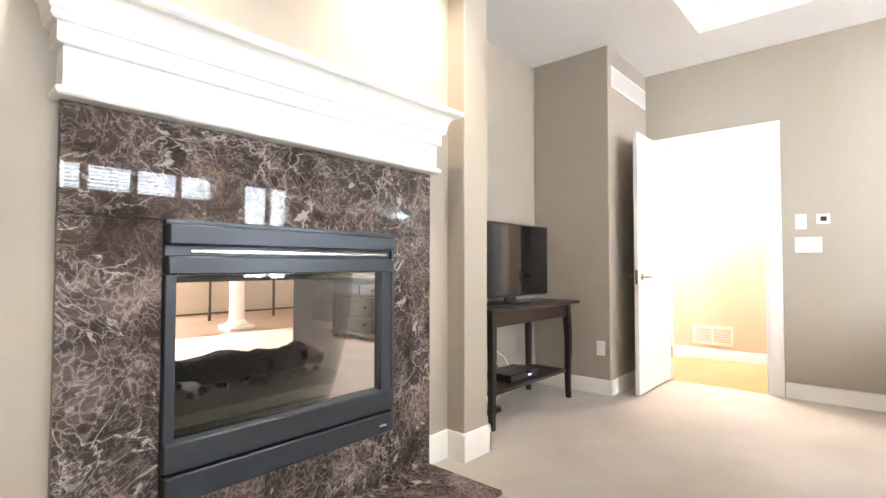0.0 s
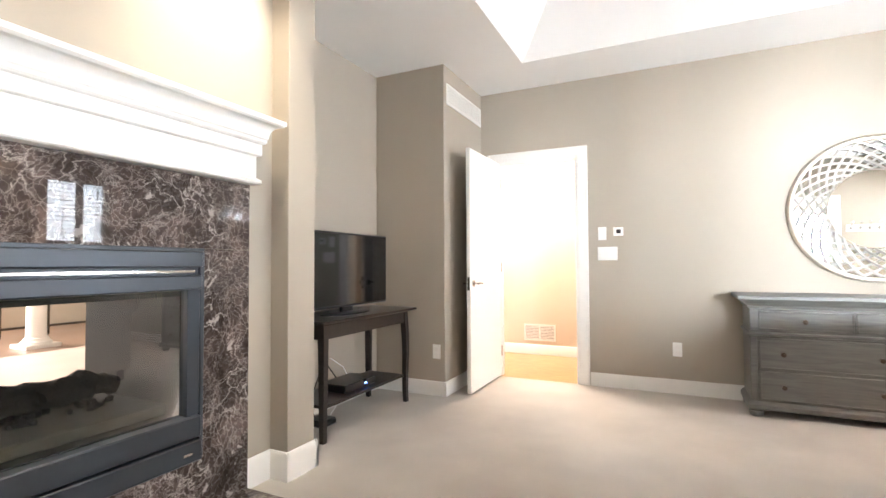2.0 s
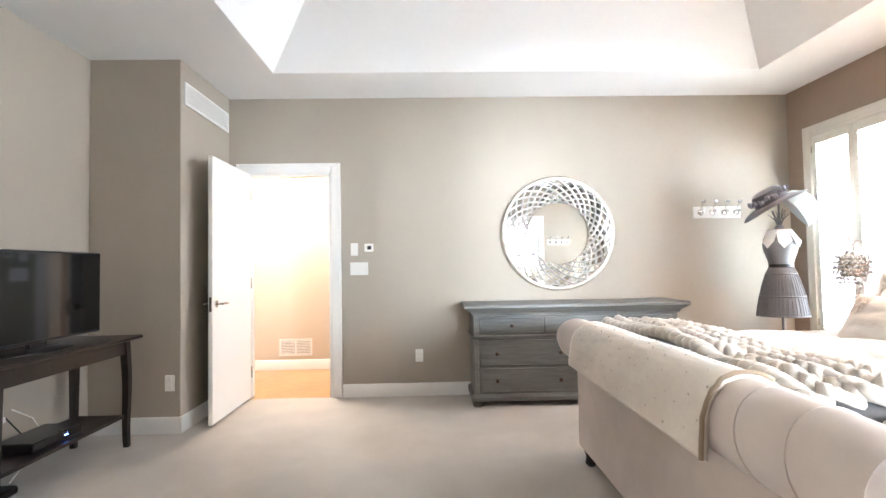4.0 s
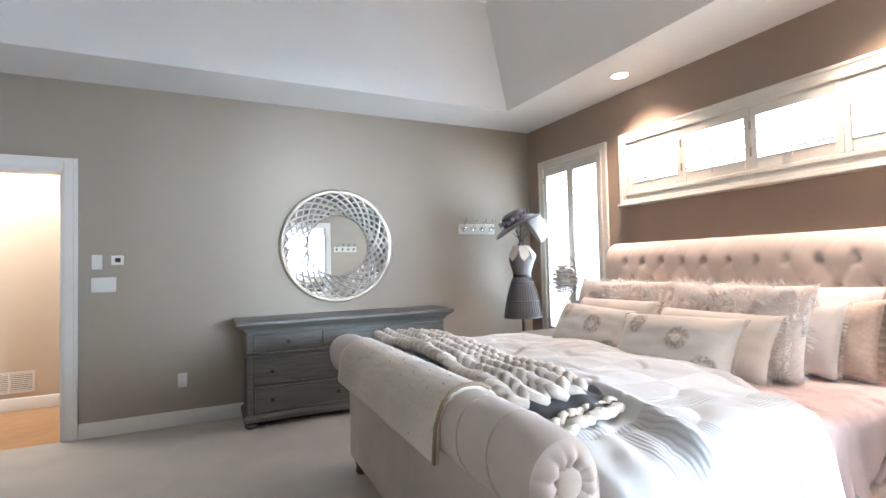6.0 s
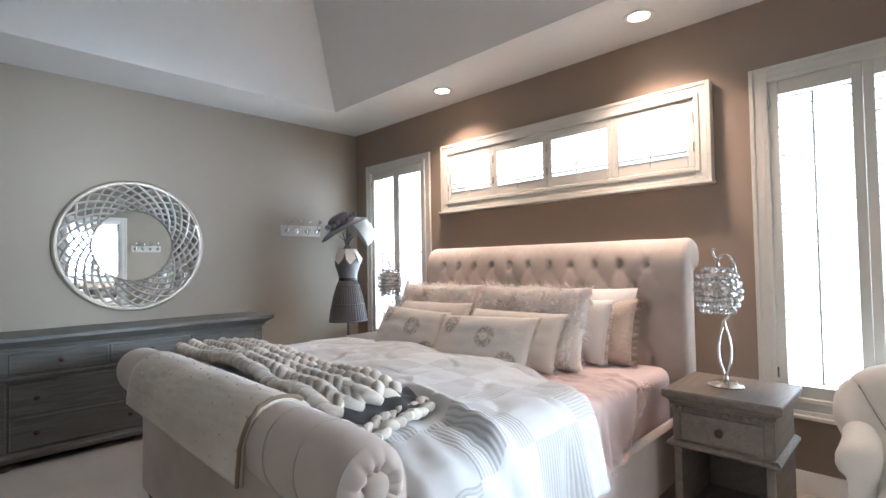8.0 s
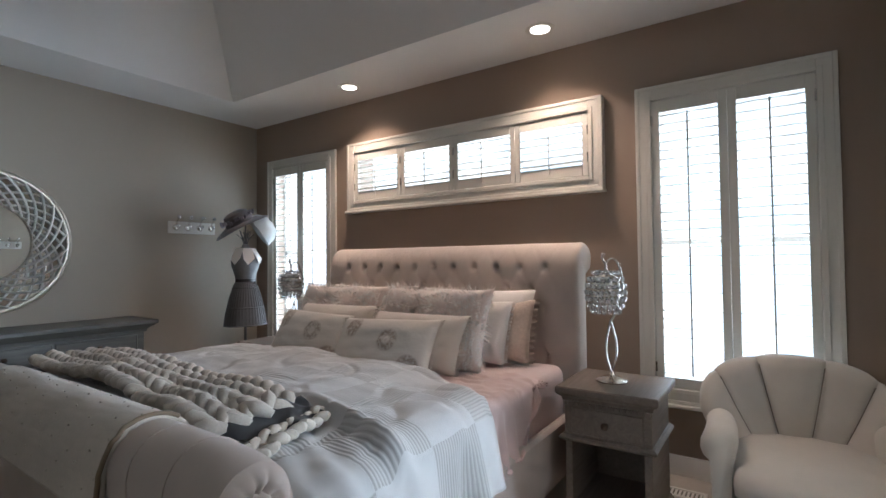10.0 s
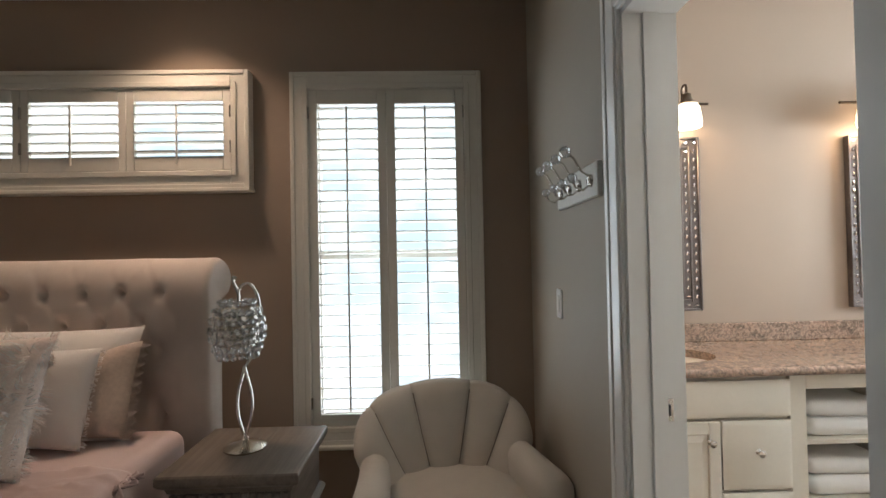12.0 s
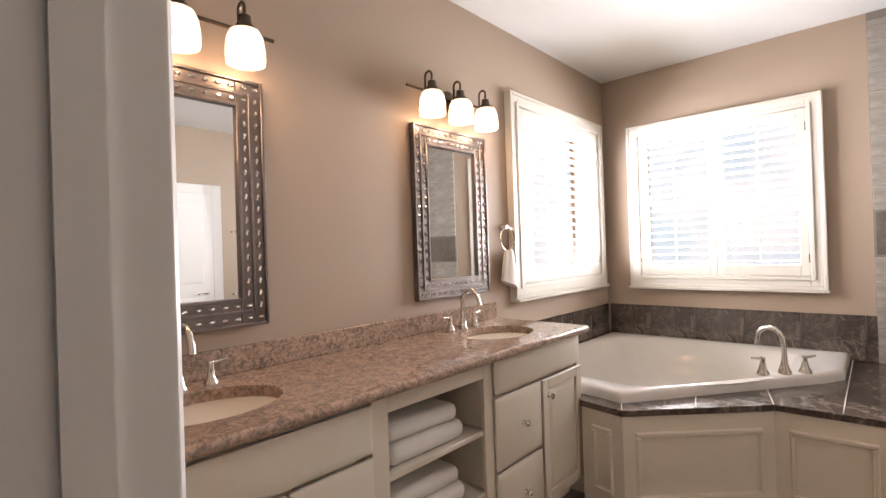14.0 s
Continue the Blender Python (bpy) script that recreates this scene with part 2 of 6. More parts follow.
def lathe(bm, profile, centre=(0, 0, 0), n=24, squash=(1, 1), caps=True):
    cx, cy, cz = centre
    rings = [[(cx + r * squash[0] * math.cos(2 * math.pi * i / n), cy + r * squash[1] * math.sin(2 * math.pi * i / n), cz + z) for i in range(n)] for r, z in profile]
    loft(bm, rings, True, caps)
    return bm


def tube(bm, points, radius, n=8, caps=True):
    """A round rod along points; radius is one number or one for each point."""
    points = [Vector(p) for p in points]
    radii = radius if isinstance(radius, (list, tuple)) else [radius] * len(points)
    side, rings = None, []
    for i, p in enumerate(points):
        d = (points[min(i + 1, len(points) - 1)] - points[max(i - 1, 0)]).normalized()
        if side is None:
            side = d.orthogonal().normalized()
        side = (side - d * side.dot(d)).normalized()
        other = d.cross(side)
        rings.append([p + (side * math.cos(2 * math.pi * k / n) + other * math.sin(2 * math.pi * k / n)) * radii[i] for k in range(n)])
    loft(bm, rings, True, caps)
    return bm


def run(bm, start, end, normal, profile):
    """Extrudes a profile of (outward, height) from start to end."""
    s, e, nn = Vector(start), Vector(end), Vector(normal)
    loft(bm, [[p + nn * o + Vector((0, 0, h)) for o, h in profile] for p in (s, e)])
    return bm


def finish(bm, name, material, smooth=True, angle=40):
    bmesh.ops.recalc_face_normals(bm, faces=bm.faces)
    me = bpy.data.meshes.new(name)
    bm.to_mesh(me)
    bm.free()
    for m in material if isinstance(material, (list, tuple)) else [material]:
        me.materials.append(m)
    if smooth:
        me.shade_smooth()
        me.set_sharp_from_angle(angle=radians(angle))
    return me


def setting(name, bm, material, label="", category=""):
    return tagged(new(name, finish(bm, name, material)), label, category, kind="structure")


def thing(name, at, label, category, group="", kind=""):
    ob = new(name)
    ob.location = at
    ob.empty_display_size = 0.05
    return tagged(ob, label, category, group, kind)


def root_of(ob):
    while ob.parent:
        ob = ob.parent
    return ob


def part(name, bm, material, parent, label="", kind="", angle=40):
    """Links a bmesh, drawn in the place's own coordinates, as one mesh under a thing or a part."""
    base = root_of(parent).location
    bmesh.ops.translate(bm, verts=bm.verts, vec=-base)
    ob = new(name, finish(bm, name, material, angle=angle))
    ob.parent = parent
    return tagged(ob, label, kind=kind)


def solo(name, bm, material, at, label, category, group=""):
    """A thing that is one mesh."""
    bmesh.ops.translate(bm, verts=bm.verts, vec=-Vector(at))
    ob = new(name, finish(bm, name, material))
    ob.location = at
    return tagged(ob, label, category, group)


def wall(name, axis, a, b, u0, u1, z0, z1, holes, material, label):
    """A wall between a and b on its axis, from u0 to u1, with holes (u0, u1, z0, z1) through it."""
    us = sorted({u0, u1, *(h[0] for h in holes), *(h[1] for h in holes)})
    zs = sorted({z0, z1, *(h[2] for h in holes), *(h[3] for h in holes)})
    bm = bmesh.new()
    for p, q in zip(us, us[1:]):
        for r, s in zip(zs, zs[1:]):
            if any(h[0] <= p and q <= h[1] and h[2] <= r and s <= h[3] for h in holes):
                continue
            box(bm, *((a, b, p, q, r, s) if axis == "x" else (p, q, a, b, r, s)))
    bmesh.ops.remove_doubles(bm, verts=bm.verts, dist=1e-5)
    bm.verts.index_update()
    seen = {}
    for f in bm.faces:
        seen.setdefault(tuple(sorted(v.index for v in f.verts)), []).append(f)
    bmesh.ops.delete(bm, geom=[f for fs in seen.values() if len(fs) > 1 for f in fs], context="FACES_ONLY")
    return tagged(new(name, finish(bm, name, material, smooth=False)), label, "wall", kind="structure")


# ---- shell of the bedroom, bathroom, hall and the room past the fireplace ----
FB = (0.93, 1.79, 0.45, 0.95)
wall("wall_east", "x", EAST, EAST + 0.2, BATH_S - 0.2, NORTH + 0.15, -0.1, 3.6,
     [(0.09, 0.90, 0.52, 2.25), (3.77, 4.58, 0.52, 2.25), (1.27, 3.39, 1.83, 2.27), (-4.09, -2.91, 1.09, 2.25)], EAST_PAINT, "brown painted wall with shuttered windows")
wall("wall_north", "y", NORTH, NORTH + 0.13, NOOK - 0.15, EAST, -0.1, 3.6, [(0.65, 1.40, -0.1, 2.04)], PAINT, "taupe painted wall with an open doorway")
wall("wall_south", "y", BATH_N, SOUTH, CHIM - 0.15, EAST, -0.1, 3.6, [(3.74, 4.47, -0.1, 2.04)], PAINT, "taupe painted wall with the bathroom doorway")
wall("wall_chimney", "x", -0.35, CHIM, -0.45, 2.30, -0.1, 3.6, [FB], PAINT, "taupe painted chimney wall round the fireplace")
setting("wall_pilaster", boxes((-0.35, 0.43, 2.30, 2.50, -0.1, 3.6), bevel=0.004), PAINT, "taupe painted wall end beside the fireplace", "wall")
setting("wall_nook", boxes((-0.35, NOOK, 2.50, NORTH, -0.1, 3.6)), PAINT, "taupe painted back wall of the niche", "wall")
setting("wall_pier", boxes((NOOK, PIER_X, PIER_Y, NORTH, -0.1, 3.6), bevel=0.006), PAINT, "taupe painted boxed-out pier beside the door", "wall")
wall("wall_bath_south", "y", BATH_S - 0.2, BATH_S, BATH_W - 0.15, EAST, -0.1, 3.6, [(4.29, 5.39, 1.07, 2.21)], BATH_PAINT, "tan painted bathroom wall with a shuttered window")
setting("wall_bath_west", boxes((BATH_W - 0.15, BATH_W, BATH_S, BATH_N, -0.1, 3.6)), BATH_PAINT, "tan painted bathroom wall", "wall")
# thin skins of the bathroom's colour on the walls that it shares
wall("wall_bath_east", "x", EAST - 0.004, EAST, BATH_S, BATH_N, 0.0, 2.74, [(-4.09, -2.91, 1.09, 2.25)], BATH_PAINT, "tan painted bathroom wall behind the vanity")
wall("wall_bath_north", "y", BATH_N - 0.004, BATH_N, BATH_W, EAST - 0.004, 0.0, 2.74, [(3.74, 4.47, 0.0, 2.04)], BATH_PAINT, "tan painted bathroom wall round the doorway")

setting("floor", boxes((NOOK, EAST, SOUTH, NORTH, -0.1, 0.0)), CARPET, "light beige cut-pile carpet", "floor")
setting("floor_bath", boxes((BATH_W, EAST, BATH_S, SOUTH, -0.1, -0.004)), plain("beige floor tile", (0.30, 0.25, 0.20), 0.35, vary=0.08), "beige bathroom floor", "floor")

ceil = bmesh.new()
T0, T1, T2, T3 = 1.08, 5.05, 0.335, 4.30
U, TOP = 0.57, 3.42
for r in ((NOOK, T0, SOUTH, NORTH), (T1, EAST, SOUTH, NORTH), (T0, T1, SOUTH, T2), (T0, T1, T3, NORTH)):
    box(ceil, r[0], r[1], r[2], r[3], CEIL, CEIL + 0.03)
low = [(T0, T2, CEIL), (T1, T2, CEIL), (T1, T3, CEIL), (T0, T3, CEIL)]
top = [(T0 + U, T2 + U, TOP), (T1 - U, T2 + U, TOP), (T1 - U, T3 - U, TOP), (T0 + U, T3 - U, TOP)]
loft(ceil, [low, top], True, False)
ceil.faces.new([ceil.verts.new(p) for p in top])
setting("ceiling", ceil, WHITE_CEIL, "white tray ceiling with sloped sides", "ceiling")
# unseen slab added over the ceilings, keeps the sky's light out
setting("roof_slab", boxes((-0.5, EAST + 0.2, BATH_S - 0.2, NORTH + 1.5, 3.6, 3.7)), WHITE_CEIL, "unseen slab above the ceilings, closing the rooms off from the sky", "roof")
setting("ceiling_bath", boxes((BATH_W, EAST, BATH_S, BATH_N, 2.74, 2.78)), WHITE_CEIL, "white bathroom ceiling", "ceiling")

# hall behind the open door
setting("floor_hall", boxes((-1.5, 3.2, NORTH, 6.15, -0.1, -0.002)), OAK, "honey oak hall floor", "floor")
for nm, wb in (("wall_hall_north", (-1.5, 3.2, 6.15, 6.3, -0.1, 2.8)), ("wall_hall_west", (-1.65, -1.5, NORTH + 0.13, 6.3, -0.1, 2.8)), ("wall_hall_east", (3.2, 3.35, NORTH + 0.13, 6.3, -0.1, 2.8))):
    setting(nm, boxes(wb), HALL_PAINT, "cream painted hall wall", "wall")
setting("ceiling_hall", boxes((-1.5, 3.2, NORTH + 0.13, 6.15, 2.7, 2.76)), WHITE_CEIL, "white hall ceiling", "ceiling")

# room past the see-through fireplace
ROOM2 = plain("pinkish carpet", (0.66, 0.53, 0.46), 0.5, vary=0.1)
setting("floor_living_room", boxes((-5.0, -0.35, -3.0, 5.2, -0.1, 0.0)), ROOM2, "pinkish pale carpet of the next room", "floor")
setting("floor_living_room_far", boxes((-8.4, -5.0, -3.0, 8.2, -0.1, -0.004)), plain("brown floor", (0.26, 0.17, 0.12), 0.35, vary=0.12), "brown floor at the back of the next room", "floor")
# the opening is added, to go with the lamp that brightens this room
wall("wall_living_room", "x", -8.6, -8.4, -3.2, 8.4, 0, 2.8, [(0.0, 2.9, 0.55, 2.45)], HALL_PAINT, "cream wall of the next room with an added unseen opening")
setting("wall_living_room_side", boxes((-8.4, -0.35, -3.2, -3.0, 0, 2.8), (-8.4, -0.35, 8.2, 8.4, 0, 2.8), (-3.3, -0.35, 5.2, 5.3, 0, 2.8)), HALL_PAINT, "cream walls of the next room", "wall")
setting("ceiling_living_room", boxes((-8.6, -0.35, -3.2, 8.4, 2.8, 2.9)), WHITE_CEIL, "white ceiling of the next room", "ceiling")

# ---- baseboards ----
BASE = [(0, 0), (0.016, 0), (0.016, 0.085), (0.012, 0.095), (0.012, 0.104), (0.006, 0.114), (0, 0.116)]


def baseboard(name, *runs, profile=BASE, label="white moulded baseboard"):
    bm = bmesh.new()
    for s, e, n in runs:
        run(bm, (*s, 0.0), (*e, 0.0), (*n, 0), profile)
    return setting(name, bm, TRIM, label, "baseboard")


baseboard("baseboard_north", ((PIER_X + 0.016, NORTH), (0.55, NORTH), (0, -1)), ((1.505, NORTH), (EAST, NORTH), (0, -1)))
baseboard("baseboard_pier", ((NOOK, PIER_Y), (PIER_X + 0.016, PIER_Y), (0, -1)), ((PIER_X, PIER_Y - 0.016), (PIER_X, NORTH), (1, 0)))
baseboard("baseboard_nook", ((NOOK, 2.50), (NOOK, PIER_Y), (1, 0)))
baseboard("baseboard_pilaster", ((CHIM, 2.13), (CHIM, 2.30), (1, 0)), ((CHIM, 2.30), (0.445, 2.30), (0, -1)), ((0.43, 2.285), (0.43, 2.516), (1, 0)), ((NOOK, 2.50), (0.446, 2.50), (0, 1)),
          profile=[(0, 0), (0.016, 0), (0.016, 0.105), (0.012, 0.118), (0.012, 0.128), (0.006, 0.14), (0, 0.142)])
baseboard("baseboard_east", ((EAST, SOUTH), (EAST, NORTH), (-1, 0)))
baseboard("baseboard_south", ((CHIM, SOUTH), (3.64, SOUTH), (0, 1)), ((4.57, SOUTH), (EAST, SOUTH), (0, 1)))
baseboard("baseboard_hall", ((-1.5, 6.15), (3.2, 6.15), (0, -1)))


# ---- doorways ----
def doorway(name, axis_y0, axis_y1, x0, x1, height, sides, label):
    """Jambs, stops and moulded casings of a doorway through a wall along x."""
    bm = bmesh.new()
    lo, hi = axis_y0 - 0.002, axis_y1 + 0.002
    box(bm, x0 - 0.02, x0 + 0.012, lo, hi, 0, height + 0.012), box(bm, x1 - 0.012, x1 + 0.02, lo, hi, 0, height + 0.012)
    box(bm, x0, x1, lo, hi, height - 0.012, height + 0.02)
    mid = (lo + hi) / 2
    box(bm, x0 + 0.012, x0 + 0.022, mid - 0.02, mid + 0.02, 0, height - 0.012), box(bm, x1 - 0.022, x1 - 0.012, mid - 0.02, mid + 0.02, 0, height - 0.012)
    frame_ob = setting(name, bm, TRIM, label, "door frame")
    for y, s in sides:
        c = bmesh.new()
        for a, b, d in ((0.0, 0.1, 0.012), (0.012, 0.088, 0.018), (0.07, 0.1, 0.022)):
            y0, y1 = sorted((y, y + s * d))
            box(c, x0 - b, x0 - a - 0.004, y0, y1, 0, height + b, 0.003), box(c, x1 + a + 0.004, x1 + b, y0, y1, 0, height + b, 0.003)
            box(c, x0 - a, x1 + a, y0, y1, height + a + 0.004, height + b, 0.003)
        part("casing", c, TRIM, frame_ob)
    return frame_ob


doorway("door_frame_hall", NORTH, NORTH + 0.13, 0.65, 1.40, 2.04, [(NORTH, -1), (NORTH + 0.13, 1)], "white painted door frame with moulded casing")
bath_frame = doorway("door_frame_bath", BATH_N, SOUTH, 3.74, 4.47, 2.04, [(SOUTH, 1), (BATH_N, -1)], "white painted bathroom door frame with moulded casing")
part("strike_plate", boxes((4.455, 4.459, -0.365, -0.335, 0.925, 0.985)), CHROME, bath_frame, "bright metal strike plate")
# black block stands for the shade inside the latch hole
part("latch_hole", boxes((4.453, 4.4555, -0.357, -0.343, 0.94, 0.97)), BLACK, bath_frame)

door = thing("door", (0.655, NORTH - 0.01, 0), "white flush interior door standing wide open", "door")
leaf = part("leaf", boxes((0.640, 0.675, 4.125, 4.885, 0.015, 2.045), bevel=0.003), DOORPAINT, door)
for s, x in ((1, 0.675), (-1, 0.640)):
    b = bmesh.new()
    tube(b, [(x, 4.185, 0.915), (x + s * 0.008, 4.185, 0.915)], 0.027, 20)
    tube(b, [(x, 4.185, 0.915), (x + s * 0.05, 4.185, 0.915)], 0.009, 10)
    tube(b, [(x + s * 0.048, 4.18, 0.915), (x + s * 0.05, 4.23, 0.917), (x + s * 0.048, 4.29, 0.912)], [0.009, 0.008, 0.006], 10)
    part("lever_handle", b, CHROME, leaf, "satin nickel lever handle")
part("latch_plate", boxes((0.648, 0.667, 4.1235, 4.126, 0.86, 0.97)), CHROME, leaf)
for z in (0.25, 1.05, 1.85):
    part("hinge", tube(bmesh.new(), [(0.683, 4.888, z - 0.05), (0.683, 4.888, z + 0.05)], 0.007, 8), CHROME, door)


# ---- shuttered windows ----
def shutter_window(name, at, turn, width, height, sill, panels, rail, proud, pitch, label, meet=None):
    """A casing, glazing and louvred shutter panels, drawn about the middle of the wall's face at floor level; local x runs along the wall, y into the room."""
    m = pose(*at, 0, 0, turn)
    win = new(name)
    win.matrix_world = m
    tagged(win, label, "window", kind="structure")

    def piece(pname, bm, mat, parent=win, lab=""):
        ob = new(pname, finish(bm, pname, mat))
        ob.parent = parent
        return tagged(ob, lab)

    w, z0, z1 = width / 2, sill, sill + height
    c = 0.09
    fr = bmesh.new()
    for a, b, d in ((0.0, c, 0.016), (0.06, c - 0.003, 0.026), (-0.003, 0.02, 0.022)):
        box(fr, -w + a, -w + b, -0.0, d + proud, z0 + a, z1 - a, 0.003), box(fr, w - b, w - a, 0.0, d + proud, z0 + a, z1 - a, 0.003)
        box(fr, -w + b, w - b, 0.0, d + proud, z1 - b, z1 - a, 0.003), box(fr, -w + b, w - b, 0.0, d + proud, z0 + a, z0 + b, 0.003)
    piece("window_frame", fr, SHUTTER)
    piece("window_sill", boxes((-w - 0.01, w + 0.01, 0.0, 0.045 + proud, z0 - 0.022, z0 - 0.002), bevel=0.004), SHUTTER)
    ow, oz0, oz1 = w - c, z0 + c, z1 - c
    g = bmesh.new()
    g.faces.new([g.verts.new(p) for p in ((ow, -0.174, oz0), (-ow, -0.174, oz0), (-ow, -0.174, oz1), (ow, -0.174, oz1))])
    piece("pane", g, GLASS).visible_shadow = False
    if meet:
        piece("sash_rail", boxes((-ow, ow, -0.165, -0.125, meet - 0.025, meet + 0.025), (-ow, -ow + 0.03, -0.165, -0.125, oz0, oz1), (ow - 0.03, ow, -0.165, -0.125, oz0, oz1), bevel=0.003), TRIM)
    pw = 2 * ow / panels
    stile, top_rail, bottom_rail = rail
    y0, y1 = proud - 0.012, proud + 0.012
    louver = None
    for k in range(panels):
        a, b = -ow + k * pw + 0.0006, -ow + (k + 1) * pw - 0.0006
        p = bmesh.new()
        box(p, a, a + stile, y0, y1, oz0, oz1, 0.003), box(p, b - stile, b, y0, y1, oz0, oz1, 0.003)
        box(p, a + stile, b - stile, y0, y1, oz1 - top_rail, oz1, 0.003), box(p, a + stile, b - stile, y0, y1, oz0, oz0 + bottom_rail, 0.003)
        pan = piece("shutter_panel", p, SHUTTER)
        l0, l1 = oz0 + bottom_rail, oz1 - top_rail
        n = max(2, round((l1 - l0) / pitch))
        if louver is None:
            bm = bmesh.new()
            half = (b - a) / 2 - stile - 0.001
            ring = [(math.cos(t) * 0.029, math.sin(t) * 0.0045) for t in [2 * math.pi * i / 10 for i in range(10)]]
            loft(bm, [[(x, q, r) for q, r in ring] for x in (-half, half)])
            louver = finish(bm, "louver", SHUTTER)
        for i in range(n):
            ob = new("louver", louver)
            ob.parent = pan
            ob.matrix_local = pose((a + b) / 2, proud, l0 + (i + 0.5) * (l1 - l0) / n, LOUVER_TILT)
        piece("tilt_rod", boxes(((a + b) / 2 - 0.005, (a + b) / 2 + 0.005, proud + 0.03, proud + 0.04, l0 + 0.02 if n > 8 else oz0 + 0.03, l1 - 0.02), bevel=0.002), SHUTTER, pan)
        for hz in (oz0 + 0.12, oz1 - 0.12):
            piece("hinge", boxes((a - 0.006, a + 0.006, y1, y1 + 0.006, hz - 0.03, hz + 0.03)) if k == 0 else boxes((b - 0.006, b + 0.006, y1, y1 + 0.006, hz - 0.03, hz + 0.03)), CHROME, pan)
    return win


LOUVER_TILT = 8
shutter_window("window_1", (EAST, 4.175, 0), 90, 1.01, 1.925, 0.425, 2, (0.045, 0.075, 0.06), 0.004, 0.053, "tall window with open ivory plantation shutters", 1.40)
shutter_window("window_2", (EAST, 0.495, 0), 90, 0.99, 1.925, 0.425, 2, (0.045, 0.075, 0.06), 0.004, 0.053, "tall window with open ivory plantation shutters beside the armchair", 1.40)
shutter_window("window_3", (EAST, 2.33, 0), 90, 2.28, 0.60, 1.75, 4, (0.04, 0.065, 0.075), 0.045, 0.047, "wide high window with four shutter panels above the bed")
shutter_window("window_4", (EAST - 0.004, -3.50, 0), 90, 1.36, 1.33, 1.005, 2, (0.05, 0.06, 0.075), 0.03, 0.06, "bathroom window with white plantation shutters")
shutter_window("window_5", (4.84, BATH_S, 0), 0, 1.29, 1.31, 0.985, 2, (0.05, 0.06, 0.075), 0.03, 0.06, "bathroom window with white plantation shutters above the tub")


# ---- bright overcast distance outside the windows ----
m, nt, b = nodes_of("overcast distance")
v = coords(nt)
n = noise_tex(nt, v, 1.3, 4, 0.6)
e = nt.nodes.new("ShaderNodeEmission")
nt.links.new(ramp(nt, n.outputs[0], [(0.38, (0.62, 0.78, 0.88)), (0.56, (1.0, 1.0, 1.0))]), e.inputs[0])
e.inputs[1].default_value = 4.5
nt.links.new(e.outputs[0], nt.nodes["Material Output"].inputs[0])
OUTSIDE = m
setting("backdrop", boxes((EAST + 1.6, EAST + 1.62, -7.0, 8.0, -0.5, 4.5), (2.0, EAST + 1.6, BATH_S - 1.62, BATH_S - 1.6, -0.5, 4.5)), OUTSIDE, "bright overcast distance outside the windows", "sky")

# ---- recessed lights ----
def can_light(cx, cy, glowing=CAN_GLOW):
    c = thing("recessed_light", (cx, cy, CEIL), "white round recessed ceiling light, switched on", "ceiling light", "recessed ceiling lights")
    part("trim_ring", lathe(bmesh.new(), [(0.062, 0.0), (0.062, -0.004), (0.085, -0.006), (0.09, -0.003), (0.09, 0.0)], (cx, cy, CEIL), 32), TRIM, c)
    part("lamp", lathe(bmesh.new(), [(0.001, -0.0025), (0.06, -0.0025), (0.061, 0.0)], (cx, cy, CEIL), 32), glowing, c)
    return c


for cx, cy in BED_CANS + FIRE_CANS:
    can_light(cx, cy)

# ---- fireplace ----
fire = thing("fireplace", (CHIM, 1.38, 0), "see-through gas fireplace in dark brown veined marble", "fireplace")
MX = 0.345
mar = [("slab_left", (CHIM + 0.002, MX, 0.635, 0.90, 0.0, 1.148)), ("slab_right", (CHIM + 0.002, MX, 1.868, 2.13, 0.0, 1.148)),
       ("slab_top", (CHIM + 0.002, MX, 0.635, 2.13, 1.15, 1.50)), ("slab_bottom", (CHIM + 0.002, MX, 0.902, 1.866, 0.0, 0.262))]
for nm, b in mar:
    part("marble_" + nm, boxes(b, bevel=0.0015), MARBLE, fire)
part("hearth", boxes((MX, 0.78, 0.62, 2.13, 0.0, 0.022), bevel=0.003), MARBLE, fire, "dark marble hearth slab flush with the carpet")

F0, F1 = 0.90, 1.868
for z0, z1, d in ((1.07, 1.135, 0.045), (0.975, 1.035, 0.040), (0.36, 0.45, 0.040), (0.265, 0.352, 0.045)):
    part("louvre_bar", boxes((MX - 0.02, MX + d, F0 + 0.004, F1 - 0.022, z0, z1), bevel=0.005), BLACK_METAL, fire)
part("insert_frame", boxes((MX - 0.02, MX + 0.02, F0, F1, 1.135, 1.15), (MX - 0.02, MX + 0.022, F1 - 0.02, F1, 0.262, 1.136), (MX - 0.025, MX + 0.008, F0 + 0.002, F1 - 0.02, 1.035, 1.07),
     (MX - 0.025, MX + 0.02, F0 + 0.003, 0.935, 0.45, 0.975), (MX - 0.025, MX + 0.02, 1.79, F1 - 0.02, 0.45, 0.975), (MX - 0.025, MX + 0.01, F0 + 0.002, F1 - 0.02, 0.352, 0.36), bevel=0.002), BLACK_METAL, fire)
part("chrome_strip", boxes((MX, MX + 0.012, 0.98, F1 - 0.04, 1.047, 1.056)), CHROME, fire, "bright reflecting strip behind the louvre")
part("badge", boxes((MX + 0.045, MX + 0.048, 1.76, 1.80, 0.298, 0.309), bevel=0.001), CHROME, fire)
